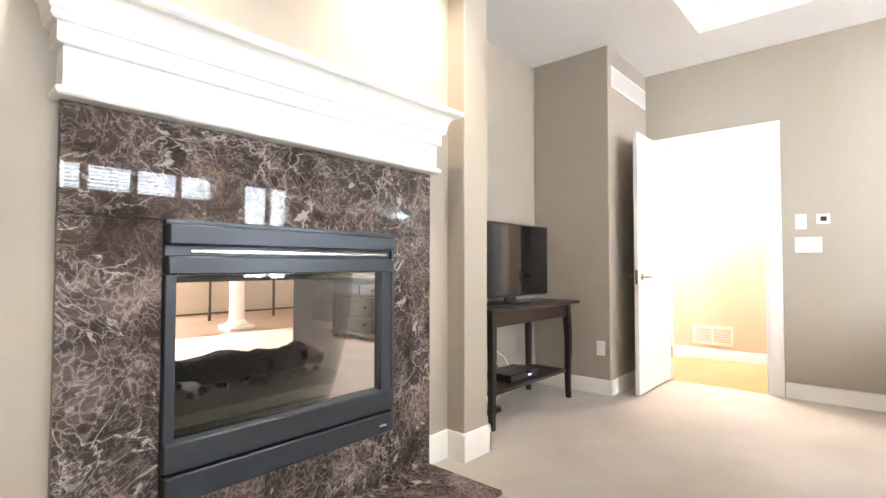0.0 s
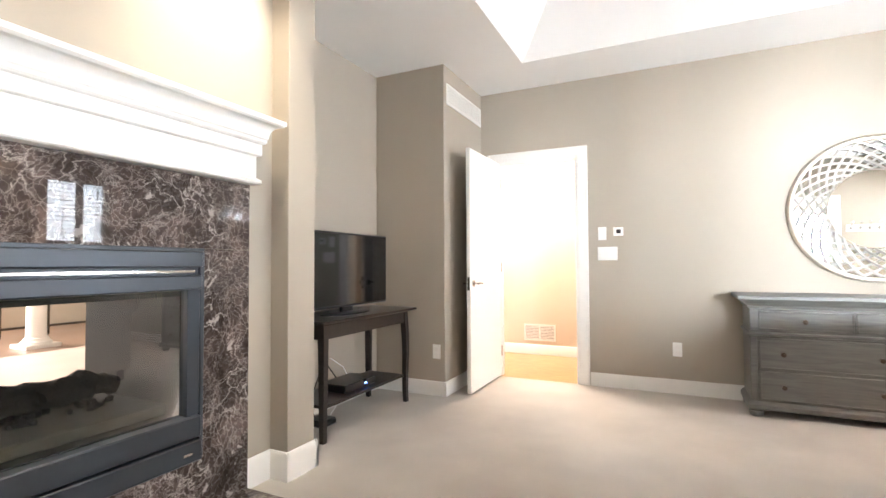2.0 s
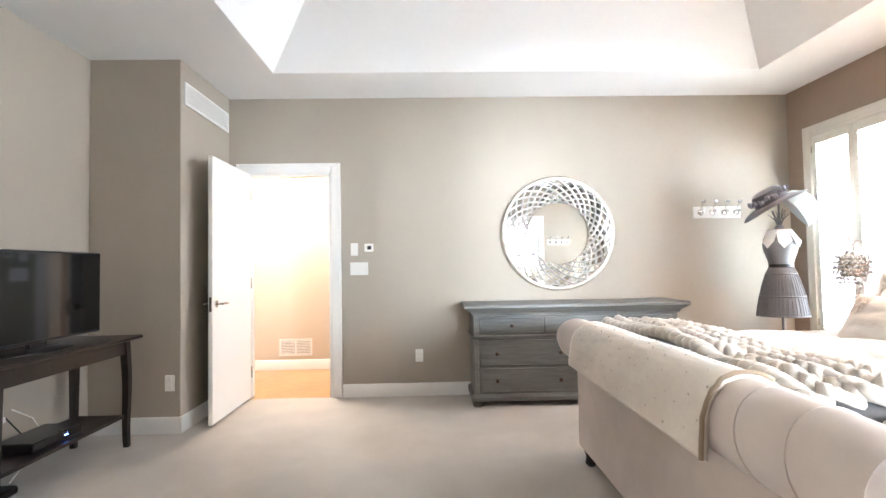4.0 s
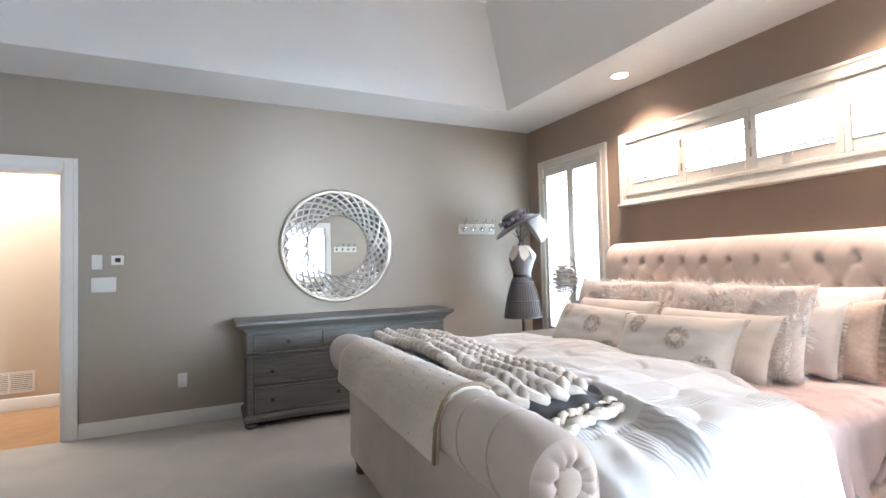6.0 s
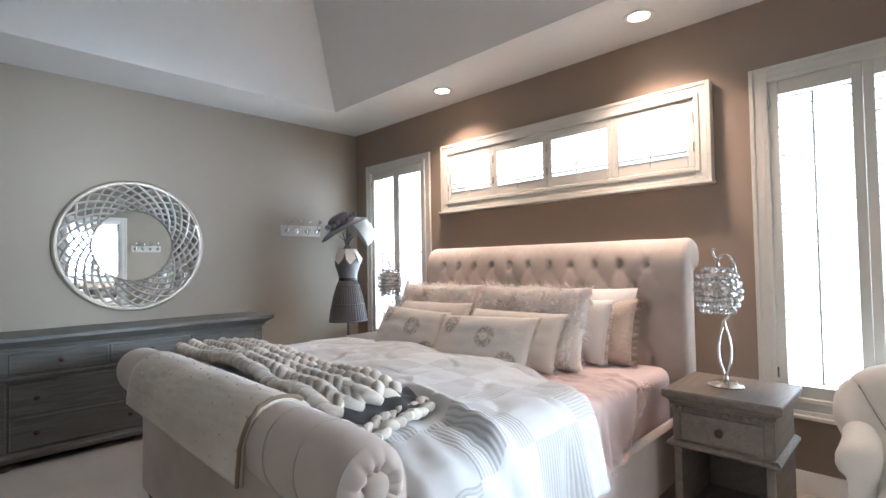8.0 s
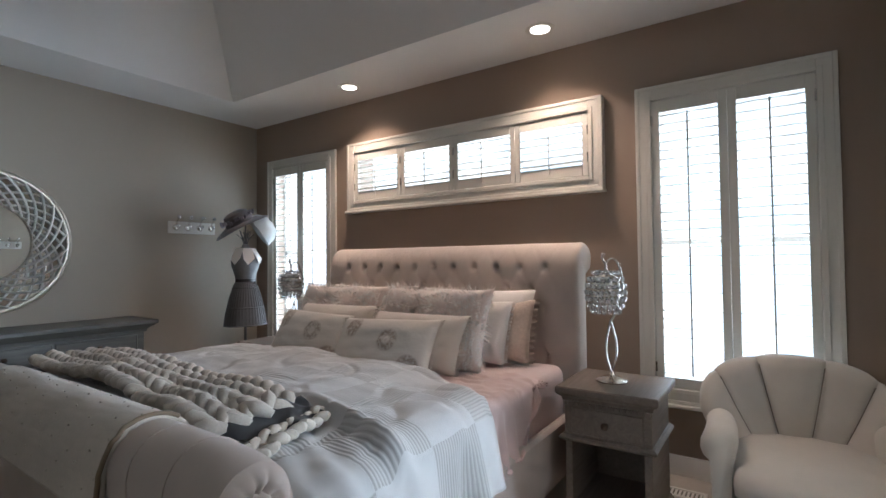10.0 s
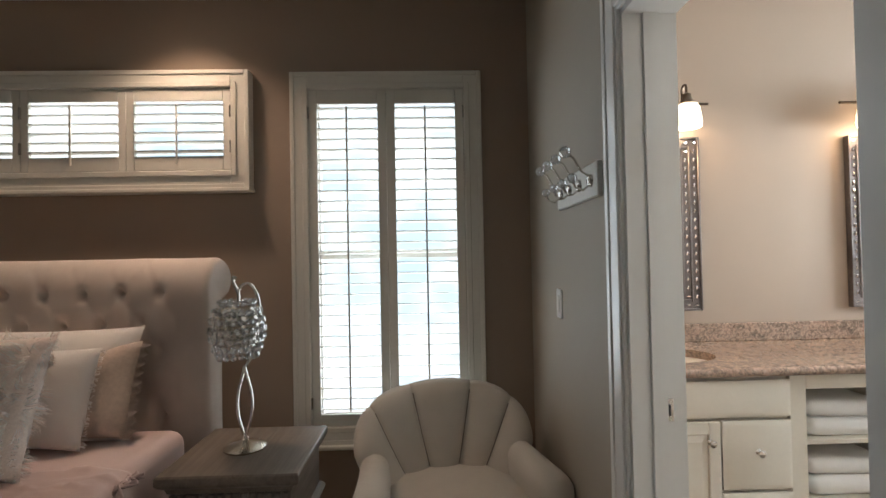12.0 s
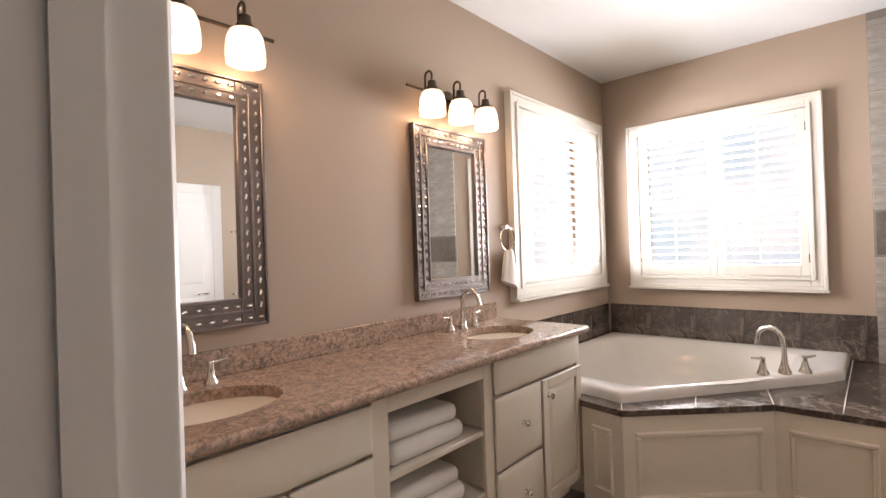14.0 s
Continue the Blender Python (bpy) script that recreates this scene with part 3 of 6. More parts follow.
part("firebox", boxes((-0.352, MX - 0.025, 0.905, 0.932, 0.43, 0.97), (-0.352, MX - 0.025, 1.788, 1.815, 0.43, 0.97), (-0.352, MX - 0.025, 0.932, 1.788, 0.43, 0.452), (-0.352, MX - 0.025, 0.932, 1.788, 0.948, 0.97)), SOOT, fire)
pane = bmesh.new()
pane.faces.new([pane.verts.new(p) for p in ((MX - 0.004, 0.936, 0.452), (MX - 0.004, 1.789, 0.452), (MX - 0.004, 1.789, 0.972), (MX - 0.004, 0.936, 0.972))])
part("glass_front", pane, SMOKED, fire, "dark tinted glass")


def log(points, r, seed):
    rnd = random.Random(seed)
    bm = bmesh.new()
    pts = []
    for a, b in zip(points, points[1:]):
        for i in range(6):
            pts.append(Vector(a).lerp(Vector(b), i / 6))
    pts.append(Vector(points[-1]))
    tube(bm, pts, [r * (0.8 + 0.4 * rnd.random()) for _ in pts], 12)
    for v in bm.verts:
        v.co += noise.noise_vector(v.co * 22) * 0.012
    return bm


part("grate", boxes((-0.30, 0.26, 0.94, 1.78, 0.452, 0.50), bevel=0.006), plain("burner sand", (0.075, 0.070, 0.055), 0.9, vary=0.2, fine=90, relief=0.6), fire, "dark burner tray under the logs")
part("log", log([(0.00, 0.96, 0.598), (0.05, 1.28, 0.592), (0.02, 1.60, 0.585)], 0.052, 2), CHAR, fire)
part("log", log([(0.09, 1.40, 0.590), (0.03, 1.56, 0.628), (-0.02, 1.72, 0.560)], 0.036, 3), CHAR, fire)
part("log", log([(-0.14, 0.96, 0.555), (-0.16, 1.3, 0.565), (-0.12, 1.62, 0.545)], 0.055, 4), CHAR, fire)
ash = bmesh.new()
for i in range(70):
    x, y = random.uniform(-0.2, 0.10), random.uniform(0.96, 1.70)
    s = random.uniform(0.008, 0.02)
    bmesh.ops.create_icosphere(ash, subdivisions=1, radius=s, matrix=pose(x, y, 0.50 + s * 0.5))
part("ember_bed", ash, CHAR, fire, kind="stuff")

# mantel: breast board, cove and shelf, with returns at both ends
mantel = thing("mantel", (CHIM, 1.38, 1.48), "white moulded wooden mantel above the marble", "mantel")
PROF = [(0.0, 1.463), (0.056, 1.463), (0.063, 1.469), (0.063, 1.482), (0.052, 1.489), (0.046, 1.492), (0.046, 1.597), (0.060, 1.600), (0.064, 1.604), (0.064, 1.654), (0.074, 1.658), (0.081, 1.666), (0.079, 1.676), (0.083, 1.682)]
PROF += [(0.085 + 0.048 * (1 - math.cos(i / 10 * math.pi / 2)), 1.684 + 0.062 * math.sin(i / 10 * math.pi / 2)) for i in range(11)]
PROF += [(0.138, 1.750), (0.144, 1.755), (0.144, 1.774), (0.0, 1.774)]
mb = bmesh.new()
MY0, MY1 = 0.675, 2.08
rings = []
for o, h in PROF:
    rings.append([(CHIM, MY0 - o, h), (CHIM + 0.03 + o, MY0 - o, h), (CHIM + 0.03 + o, MY1 + o, h), (CHIM, MY1 + o, h)])
loft(mb, rings, True, True)
part("moulding", mb, TRIM, mantel, angle=25)

# column and balusters of the next room
CX, CY = -5.54, 3.96
col = thing("column", (CX, CY, 0), "white round column on a square plinth", "column")
part("shaft", lathe(bmesh.new(), [(0.115, 0.12), (0.11, 0.4), (0.10, 2.6), (0.10, 2.8)], (CX, CY, 0), 28), TRIM, col)
part("base", lathe(bmesh.new(), [(0.17, 0.05), (0.17, 0.08), (0.14, 0.10), (0.14, 0.12), (0.115, 0.14)], (CX, CY, 0), 28), TRIM, col)
part("plinth", boxes((CX - 0.2, CX + 0.2, CY - 0.2, CY + 0.2, 0.0, 0.05)), TRIM, col)
rail = thing("railing", (-6.9, 3.6, 0), "dark metal railing at the back of the next room", "railing")
part("top_rail", boxes((-6.9, -6.86, 1.6, 6.6, 0.9, 0.94)), BRONZE, rail)
part("bottom_rail", boxes((-6.9, -6.86, 1.6, 6.6, 0.12, 0.15)), BRONZE, rail)
for i in range(9):
    part("post", boxes((-6.9, -6.86, 1.6 + i * 0.62, 1.64 + i * 0.62, 0, 0.9)), BRONZE, rail)


# ---- small fittings on the walls ----
def wall_plate(name, x0, x1, z0, z1, y, n, label, category, extra):
    t = thing(name, ((x0 + x1) / 2, y, (z0 + z1) / 2), label, category)
    y0, y1 = sorted((y, y + n * 0.006))
    part("plate", boxes((x0, x1, y0, y1, z0, z1), bevel=0.003), WHITEPLASTIC, t)
    y0, y1 = sorted((y + n * 0.005, y + n * 0.010))
    for k, (a, b, c, d, mat) in enumerate(extra):
        part("switch" if "switch" in name else "socket" if "outlet" in name else "dial", boxes((a, b, y0, y1, c, d), bevel=0.001), mat, t)
    return t


wall_plate("light_switch", 1.585, 1.655, 1.283, 1.398, NORTH, -1, "white single dimmer switch plate", "light switch", [(1.605, 1.635, 1.31, 1.37, WHITEPLASTIC)])
wall_plate("thermostat", 1.712, 1.795, 1.318, 1.392, NORTH, -1, "white thermostat with a dark round display", "thermostat", [(1.738, 1.775, 1.338, 1.372, BLACK)])
wall_plate("light_switch", 1.58, 1.745, 1.105, 1.222, NORTH, -1, "white three-gang rocker switch plate", "light switch", [(1.595 + k * 0.046, 1.628 + k * 0.046, 1.13, 1.197, WHITEPLASTIC) for k in range(3)])
wall_plate("wall_outlet", 2.165, 2.235, 0.305, 0.42, NORTH, -1, "white double power outlet", "outlet", [(2.183, 2.217, 0.372, 0.405, TRIM), (2.183, 2.217, 0.32, 0.353, TRIM)])
wall_plate("wall_outlet", 0.375, 0.445, 0.30, 0.415, PIER_Y, -1, "white power outlet beside the console table", "outlet", [(0.393, 0.427, 0.367, 0.4, TRIM), (0.393, 0.427, 0.315, 0.348, TRIM)])
wall_plate("light_switch", 5.125, 5.195, 1.115, 1.235, SOUTH, 1, "white rocker light switch near the corner", "light switch", [(5.143, 5.177, 1.14, 1.21, WHITEPLASTIC)])


def grille(name, corner, along, up, w, h, slats, label, category, vertical=False, mat=TRIM, out=(0, 0, 1), mullion=False):
    """A louvred grille: its corner, two unit directions, and slats across it."""
    o, a, u, n = Vector(corner), Vector(along), Vector(up), Vector(out)
    t = thing(name, o + a * w / 2 + u * h / 2, label, category)

    def slab(p0, p1, q0, q1, d0, d1):
        bm = bmesh.new()
        vs = [o + a * p + u * q + n * d for p in (p0, p1) for q in (q0, q1) for d in (d0, d1)]
        v = [bm.verts.new(x) for x in vs]
        for f in ((0, 1, 3, 2), (4, 6, 7, 5), (0, 4, 5, 1), (2, 3, 7, 6), (0, 2, 6, 4), (1, 5, 7, 3)):
            bm.faces.new([v[i] for i in f])
        return bm
    e = 0.018
    for nm, r in (("frame_side", (0, e, 0, h)), ("frame_side", (w - e, w, 0, h)), ("frame_rail", (e, w - e, 0, e)), ("frame_rail", (e, w - e, h - e, h))):
        part(nm, slab(*r, 0, 0.008), mat, t)
    # the shade between the slats is coloured into a darker grey sheet
    part("backing", slab(e, w - e, e, h - e, 0, 0.001), plain(name + " shade", (0.25, 0.24, 0.22), 0.8), t)
    if mullion:
        part("mullion", slab(w / 2 - e / 2, w / 2 + e / 2, e, h - e, 0, 0.0075), mat, t)
    for i in range(slats):
        if vertical:
            s = e + (i + 0.25) * (w - 2 * e) / slats
            part("slat", slab(s, s + 0.5 * (w - 2 * e) / slats, e, h - e, 0.001, 0.006), mat, t)
        else:
            s = e + (i + 0.2) * (h - 2 * e) / slats
            part("slat", slab(e, w - e, s, s + 0.6 * (h - 2 * e) / slats, 0.001, 0.006), mat, t)
    return t


grille("return_air_grille", (PIER_X, 4.08, 2.425), (0, 1, 0), (0, 0, 1), 0.785, 0.175, 10, "white slatted return air grille high on the pier", "air vent", out=(1, 0, 0))
grille("hall_air_grille", (0.54, 6.15, 0.162), (1, 0, 0), (0, 0, 1), 0.378, 0.196, 9, "white slatted air grille low on the hall wall", "air vent", out=(0, -1, 0), mullion=True)
grille("floor_register", (5.40, 0.62, 0.0), (0, 1, 0), (1, 0, 0), 0.26, 0.11, 11, "white metal floor register in the carpet", "floor vent", vertical=True, out=(0, 0, 1))


def hook_rack(at, turn, width, hooks, label):
    """A painted board with glass-knobbed double hooks; local x along the wall, y into the room."""
    rack = thing("hook_rack", (0, 0, 0), label, "hook rack", "hook racks")
    part("board", boxes((-width / 2, width / 2, 0.0, 0.02, -0.055, 0.055), bevel=0.004), plain("whitewashed board", (0.72, 0.70, 0.66), 0.55, vary=0.1), rack)
    for i in range(hooks):
        x = -width / 2 + (i + 0.5) * width / hooks
        h = part("hook", tube(tube(bmesh.new(), [(x, 0.02, 0.012), (x, 0.05, 0.03), (x, 0.075, 0.075), (x, 0.095, 0.085)], 0.004, 8),
                 [(x, 0.02, -0.01), (x, 0.045, -0.03), (x, 0.07, -0.02), (x, 0.078, 0.0)], 0.004, 8), CHROME, rack, "chrome double hook")
        part("rosette", lathe(bmesh.new(), [(0.022, 0.0), (0.02, 0.006), (0.008, 0.012)], (0, 0, 0), 16), CHROME, h)
        h.children[0].matrix_local = pose(x, 0.02, 0.0, -90)
        for r, ky, kz in ((0.019, 0.10, 0.092), (0.016, 0.08, 0.008)):
            g = bmesh.new()
            bmesh.ops.create_icosphere(g, subdivisions=2, radius=r, matrix=pose(x, ky, kz))
            part("glass_knob", g, CRYSTAL, h, "clear faceted glass knob", angle=10)
    rack.matrix_world = pose(*at, 0, 0, turn)
    return rack


m, nt, b = nodes_of("cut crystal")
b.inputs["Base Color"].default_value, b.inputs["Roughness"].default_value = (0.93, 0.95, 0.97, 1), 0.02
b.inputs["Transmission Weight"].default_value, b.inputs["IOR"].default_value = 0.8, 1.6
b.inputs["Metallic"].default_value = 0.25
CRYSTAL = m
hook_rack((5.0, NORTH, 1.632), 180, 0.45, 4, "whitewashed board with four glass-knobbed hooks on the north wall")
hook_rack((4.86, SOUTH, 1.61), 0, 0.46, 4, "whitewashed board with four glass-knobbed hooks by the bathroom door")

# ---- round mirror ----
rm = thing("round_mirror", (3.50, NORTH, 1.46), "round wall mirror in a woven silver lattice frame", "mirror")
RC = (3.50, NORTH, 1.46)


def ring_at(bm, r, y, section, n=72):
    """A ring round the mirror's axis; section is a list of (radius, outward) offsets."""
    rings = []
    for i in range(n):
        a = 2 * math.pi * i / n
        rings.append([(RC[0] + (r + q) * math.cos(a), y - o, RC[2] + (r + q) * math.sin(a)) for q, o in section])
    made = [[bm.verts.new(p) for p in g] for g in rings]
    k = len(section)
    for i in range(n):
        for j in range(k):
            bm.faces.new((made[i][j], made[i][(j + 1) % k], made[(i + 1) % n][(j + 1) % k], made[(i + 1) % n][j]))
    return bm


part("outer_rim", ring_at(bmesh.new(), 0.515, NORTH, [(-0.022, 0.004), (-0.022, 0.024), (-0.014, 0.034), (-0.004, 0.036), (0.002, 0.044), (0.010, 0.042), (0.016, 0.03), (0.016, 0.004)]), SILVER, rm)
part("inner_rim", ring_at(bmesh.new(), 0.285, NORTH, [(-0.005, 0.01), (-0.005, 0.028), (0.0, 0.032), (0.005, 0.028), (0.005, 0.01)]), SILVER, rm)


def disc_at(r0, r1, y, n=72):
    bm = bmesh.new()
    return ring_at(bm, 0.0, y, [(r0, 0.0), (r1, 0.0), (r1, 0.006), (r0, 0.006)], n)


part("mirror_centre", disc_at(0.0005, 0.282, NORTH - 0.008), MIRROR, rm)
part("mirror_border", disc_at(0.288, 0.505, NORTH - 0.002), MIRROR, rm)
for way in (1, -1):
    for k in range(27):
        a0 = 2 * math.pi * k / 27
        pts = []
        for i in range(9):
            q = i / 8
            a, r = a0 + way * (0.98 * q - 0.14 * q * q), 0.284 + 0.215 * q
            pts.append((RC[0] + r * math.cos(a), NORTH - 0.022 - 0.006 * way, RC[2] + r * math.sin(a)))
        part("lattice_bar", tube(bmesh.new(), pts, 0.0088, 6), LATTICE, rm)


# ---- wooden case furniture ----
def knob(at, d, r=0.016):
    bm = lathe(bmesh.new(), [(0.012, 0.0), (0.006, 0.006), (0.006, 0.014), (r, 0.02), (r, 0.026), (0.006, 0.032), (0.001, 0.033)], (0, 0, 0), 14)
    bmesh.ops.transform(bm, matrix=pose(*at, *d), verts=bm.verts)
    return bm


def cornice(bm, x0, x1, y0, y1, rows):
    """Stacked rings that step out from a rectangle: rows of (outward, height); the back stays flat at y1."""
    loft(bm, [[(x0 - o, y0 - o, h), (x1 + o, y0 - o, h), (x1 + o, y1, h), (x0 - o, y1, h)] for o, h in rows])
    return bm


DX0, DX1, DY0, DY1 = 2.665, 4.39, 4.475, 4.875
dres = thing("dresser", ((DX0 + DX1) / 2, 4.67, 0), "long grey painted wooden dresser under the mirror", "dresser")
part("body", boxes((DX0, DX1, DY0, DY1, 0.095, 0.76), bevel=0.004), GREYWOOD, dres)
part("top", cornice(bmesh.new(), DX0, DX1, DY0, DY1, [(0.0, 0.752), (0.012, 0.757), (0.016, 0.775), (0.03, 0.79), (0.052, 0.803), (0.06, 0.812), (0.07, 0.816), (0.075, 0.822), (0.075, 0.842), (0.07, 0.848)]), GREYWOOD, dres, angle=30)
part("waist_moulding", cornice(bmesh.new(), DX0, DX1, DY0, DY1, [(0.0, 0.562), (0.014, 0.567), (0.018, 0.576), (0.014, 0.586), (0.0, 0.591)]), GREYWOOD, dres, angle=30)
part("plinth", cornice(bmesh.new(), DX0, DX1, DY0, DY1, [(0.022, 0.052), (0.026, 0.058), (0.026, 0.085), (0.016, 0.097), (0.006, 0.104), (0.0, 0.108)]), GREYWOOD, dres, angle=30)
for x in (DX0 + 0.03, DX1 - 0.03):
    for y in (DY0 + 0.03, DY1 - 0.06):
        part("foot", lathe(bmesh.new(), [(0.036, 0.0), (0.046, 0.012), (0.046, 0.034), (0.03, 0.046), (0.04, 0.054)], (x, y, 0), 18), GREYWOOD, dres)
for x in (DX0 + 0.018, DX1 - 0.018):
    part("corner_post", boxes((x - 0.022, x + 0.022, DY0 - 0.012, DY0 + 0.01, 0.11, 0.562), bevel=0.006), GREYWOOD, dres)


def drawer(x0, x1, z0, z1, knobs):
    d = part("drawer_front", boxes((x0, x1, DY0 - 0.006, DY0 + 0.01, z0, z1), bevel=0.003), GREYWOOD, dres)
    part("edge_bead", boxes((x0 + 0.004, x1 - 0.004, DY0 - 0.010, DY0 - 0.005, z1 - 0.012, z1 - 0.003), (x0 + 0.004, x1 - 0.004, DY0 - 0.010, DY0 - 0.005, z0 + 0.003, z0 + 0.012),
         (x0 + 0.003, x0 + 0.012, DY0 - 0.010, DY0 - 0.005, z0 + 0.003, z1 - 0.003), (x1 - 0.012, x1 - 0.003, DY0 - 0.010, DY0 - 0.005, z0 + 0.003, z1 - 0.003), bevel=0.002), GREYWOOD, d)
    for k in knobs:
        part("knob", knob((k, DY0 - 0.006, (z0 + z1) / 2), (90, 0, 0)), BRONZE, d, "small dark bronze knob")


W3 = (DX1 - DX0 - 0.12) / 3
for i in range(3):
    a = DX0 + 0.05 + i * (W3 + 0.01)
    drawer(a, a + W3, 0.605, 0.738, [a + W3 / 2])
W2 = (DX1 - DX0 - 0.11) / 2
for i in range(2):
    a = DX0 + 0.05 + i * (W2 + 0.01)
    for z0, z1 in ((0.335, 0.55), (0.118, 0.318)):
        drawer(a, a + W2, z0, z1, [a + 0.14, a + W2 - 0.14])


def nightstand(at, label):
    """A one-drawer nightstand with an open shelf; it faces -x."""
    n = thing("nightstand", (0, 0, 0), label, "nightstand", "nightstands by the bed")
    w, d = 0.20, 0.44
    shell = bmesh.new()
    box(shell, 0.02, d, -w, -w + 0.035, 0.07, 0.60, 0.003), box(shell, 0.02, d, w - 0.035, w, 0.07, 0.60, 0.003), box(shell, d - 0.02, d, -w + 0.035, w - 0.035, 0.07, 0.60)
    part("side_frame", shell, NIGHTWOOD, n)
    part("shelf", boxes((0.02, d - 0.02, -w + 0.03, w - 0.03, 0.085, 0.11), bevel=0.003), NIGHTWOOD, n)
    part("drawer_box", boxes((0.018, d - 0.02, -w + 0.03, w - 0.03, 0.435, 0.60)), NIGHTWOOD, n)

    def turned(rows):
        bm = bmesh.new()
        loft(bm, [[(0.02 - o, -w - o, h), (0.02 - o, w + o, h), (d + 0.005, w + o, h), (d + 0.005, -w - o, h)] for o, h in rows])
        return bm
    part("top", turned([(0.0, 0.598), (0.008, 0.603), (0.012, 0.618), (0.028, 0.630), (0.034, 0.636), (0.036, 0.642), (0.036, 0.664), (0.032, 0.670)]), NIGHTWOOD, n, angle=30)
    part("waist_moulding", turned([(0.0, 0.405), (0.016, 0.410), (0.024, 0.418), (0.024, 0.426), (0.012, 0.436), (0.0, 0.438)]), NIGHTWOOD, n, angle=30)
    part("plinth", turned([(0.014, 0.03), (0.018, 0.036), (0.018, 0.06), (0.006, 0.076), (0.0, 0.08)]), NIGHTWOOD, n, angle=30)
    for i in range(15):
        y = -w + 0.012 + i * (2 * w - 0.024) / 14
        part("dentil", boxes((0.004, 0.02, y - 0.008, y + 0.008, 0.582, 0.598)), NIGHTWOOD, n)
    dr = part("drawer_front", boxes((0.010, 0.024, -w + 0.035, w - 0.035, 0.447, 0.572), bevel=0.004), NIGHTWOOD, n)
    part("knob", knob((0.012, 0.0, 0.51), (0, -90, 0), 0.017), BRONZE, dr, "dark bronze knob")
    for x in (0.05, d - 0.04):
        for y in (-w + 0.03, w - 0.03):
            part("foot", lathe(bmesh.new(), [(0.03, 0.0), (0.042, 0.01), (0.042, 0.024), (0.03, 0.034)], (x, y, 0), 14), NIGHTWOOD, n)
    n.matrix_world = pose(*at)
    return n


ns1 = nightstand((4.81, 0.965, 0), "weathered grey wooden nightstand with one drawer beside the bed")
ns2 = copy_thing(ns1, pose(4.81, 3.60, 0))
tagged(ns2, "weathered grey wooden nightstand half hidden behind the bed")


def crystal_lamp(at, turn, label):
    """A lamp with a looped silver stem, a hook and a shade of crystal tiers."""
    t = thing("table_lamp", (0, 0, 0), label, "table lamp", "crystal lamps by the bed")
    part("base", lathe(bmesh.new(), [(0.001, 0.0), (0.076, 0.0), (0.078, 0.006), (0.06, 0.016), (0.03, 0.026), (0.012, 0.032), (0.008, 0.05)], (0, 0, 0), 32), CHROME, t, "polished nickel domed base")
    s = bmesh.new()
    bend = lambda pts: smooth_profile(pts, 5)
    tube(s, bend([(0, 0, 0.03), (0.0, -0.008, 0.06), (0.0, -0.024, 0.13), (0.0, -0.024, 0.20), (0.0, -0.006, 0.28), (0.0, 0.0, 0.31)]), 0.0055, 8)
    tube(s, bend([(0, 0, 0.03), (0.0, 0.008, 0.06), (0.0, 0.024, 0.13), (0.0, 0.024, 0.20), (0.0, 0.006, 0.28), (0.0, 0.0, 0.31)]), 0.0055, 8)
    tube(s, bend([(0, 0.0, 0.30), (0.0, -0.035, 0.36), (0.0, -0.058, 0.45), (0.0, -0.052, 0.56), (0.0, -0.022, 0.618), (0.0, 0.012, 0.605), (0, 0.022, 0.55)]), 0.0055, 8)
    part("stem", s, CHROME, t, "looped nickel stem")
    f = bmesh.new()
    tube(f, smooth_profile([(0, 0.022, 0.54), (0, 0.018, 0.58), (0.006, 0.034, 0.62), (0.0, 0.036, 0.645), (0.0, 0.024, 0.64)], 4), 0.0065, 8)
    part("finial", f, CHROME, t)
    sh = part("shade", lathe(bmesh.new(), [(0.02, 0.545), (0.055, 0.53), (0.075, 0.49), (0.078, 0.43), (0.062, 0.385)], (0, 0.022, 0), 24, caps=False), CHROME, t, "wire shade hung with clear crystals")
    bead = bmesh.new()
    bmesh.ops.create_icosphere(bead, subdivisions=1, radius=1.0)
    bead = finish(bead, "crystal", CRYSTAL, smooth=False)
    for row, (r, z, n) in enumerate([(0.062, 0.548, 16), (0.084, 0.516, 20), (0.095, 0.482, 23), (0.098, 0.448, 23), (0.094, 0.414, 22), (0.085, 0.380, 20), (0.072, 0.352, 17)]):
        for i in range(n):
            a = 2 * math.pi * (i + 0.5 * (row % 2)) / n
            o = new("crystal", bead)
            o.parent = sh
            o.matrix_local = pose(r * math.cos(a), 0.022 + r * math.sin(a), z, 14 * math.sin(i * 2.7 + row), 12 + 22 * math.sin(i * 5.1 + row * 2), math.degrees(a) + 25 * math.sin(i * 3.3 + row)) @ Matrix.Diagonal((0.008, 0.0135, 0.0155, 1))
    t.matrix_world = pose(*at, 0, 0, turn)
    return t


cl = crystal_lamp((5.03, 0.99, 0.671), 20, "silver table lamp with a tiered clear crystal shade")
copy_thing(cl, pose(5.05, 3.47, 0.671, 0, 0, 40))


# ---- console table and television ----
tbl = thing("console_table", (0.09, 3.28, 0), "espresso wooden console table with curved legs and a lower shelf", "console table")
part("top", boxes((-0.135, 0.325, 2.70, 3.845, 0.715, 0.738), bevel=0.005), ESPRESSO, tbl)
ap = bmesh.new()
for r in ((0.245, 0.265, 2.78, 3.775, 0.62, 0.715), (-0.095, -0.075, 2.78, 3.775, 0.62, 0.715), (-0.075, 0.245, 2.775, 2.795, 0.62, 0.715), (-0.075, 0.245, 3.755, 3.775, 0.62, 0.715)):
    box(ap, *r)
part("apron", ap, ESPRESSO, tbl)
part("lower_shelf", boxes((-0.075, 0.255, 2.80, 3.76, 0.195, 0.215), bevel=0.003), ESPRESSO, tbl)
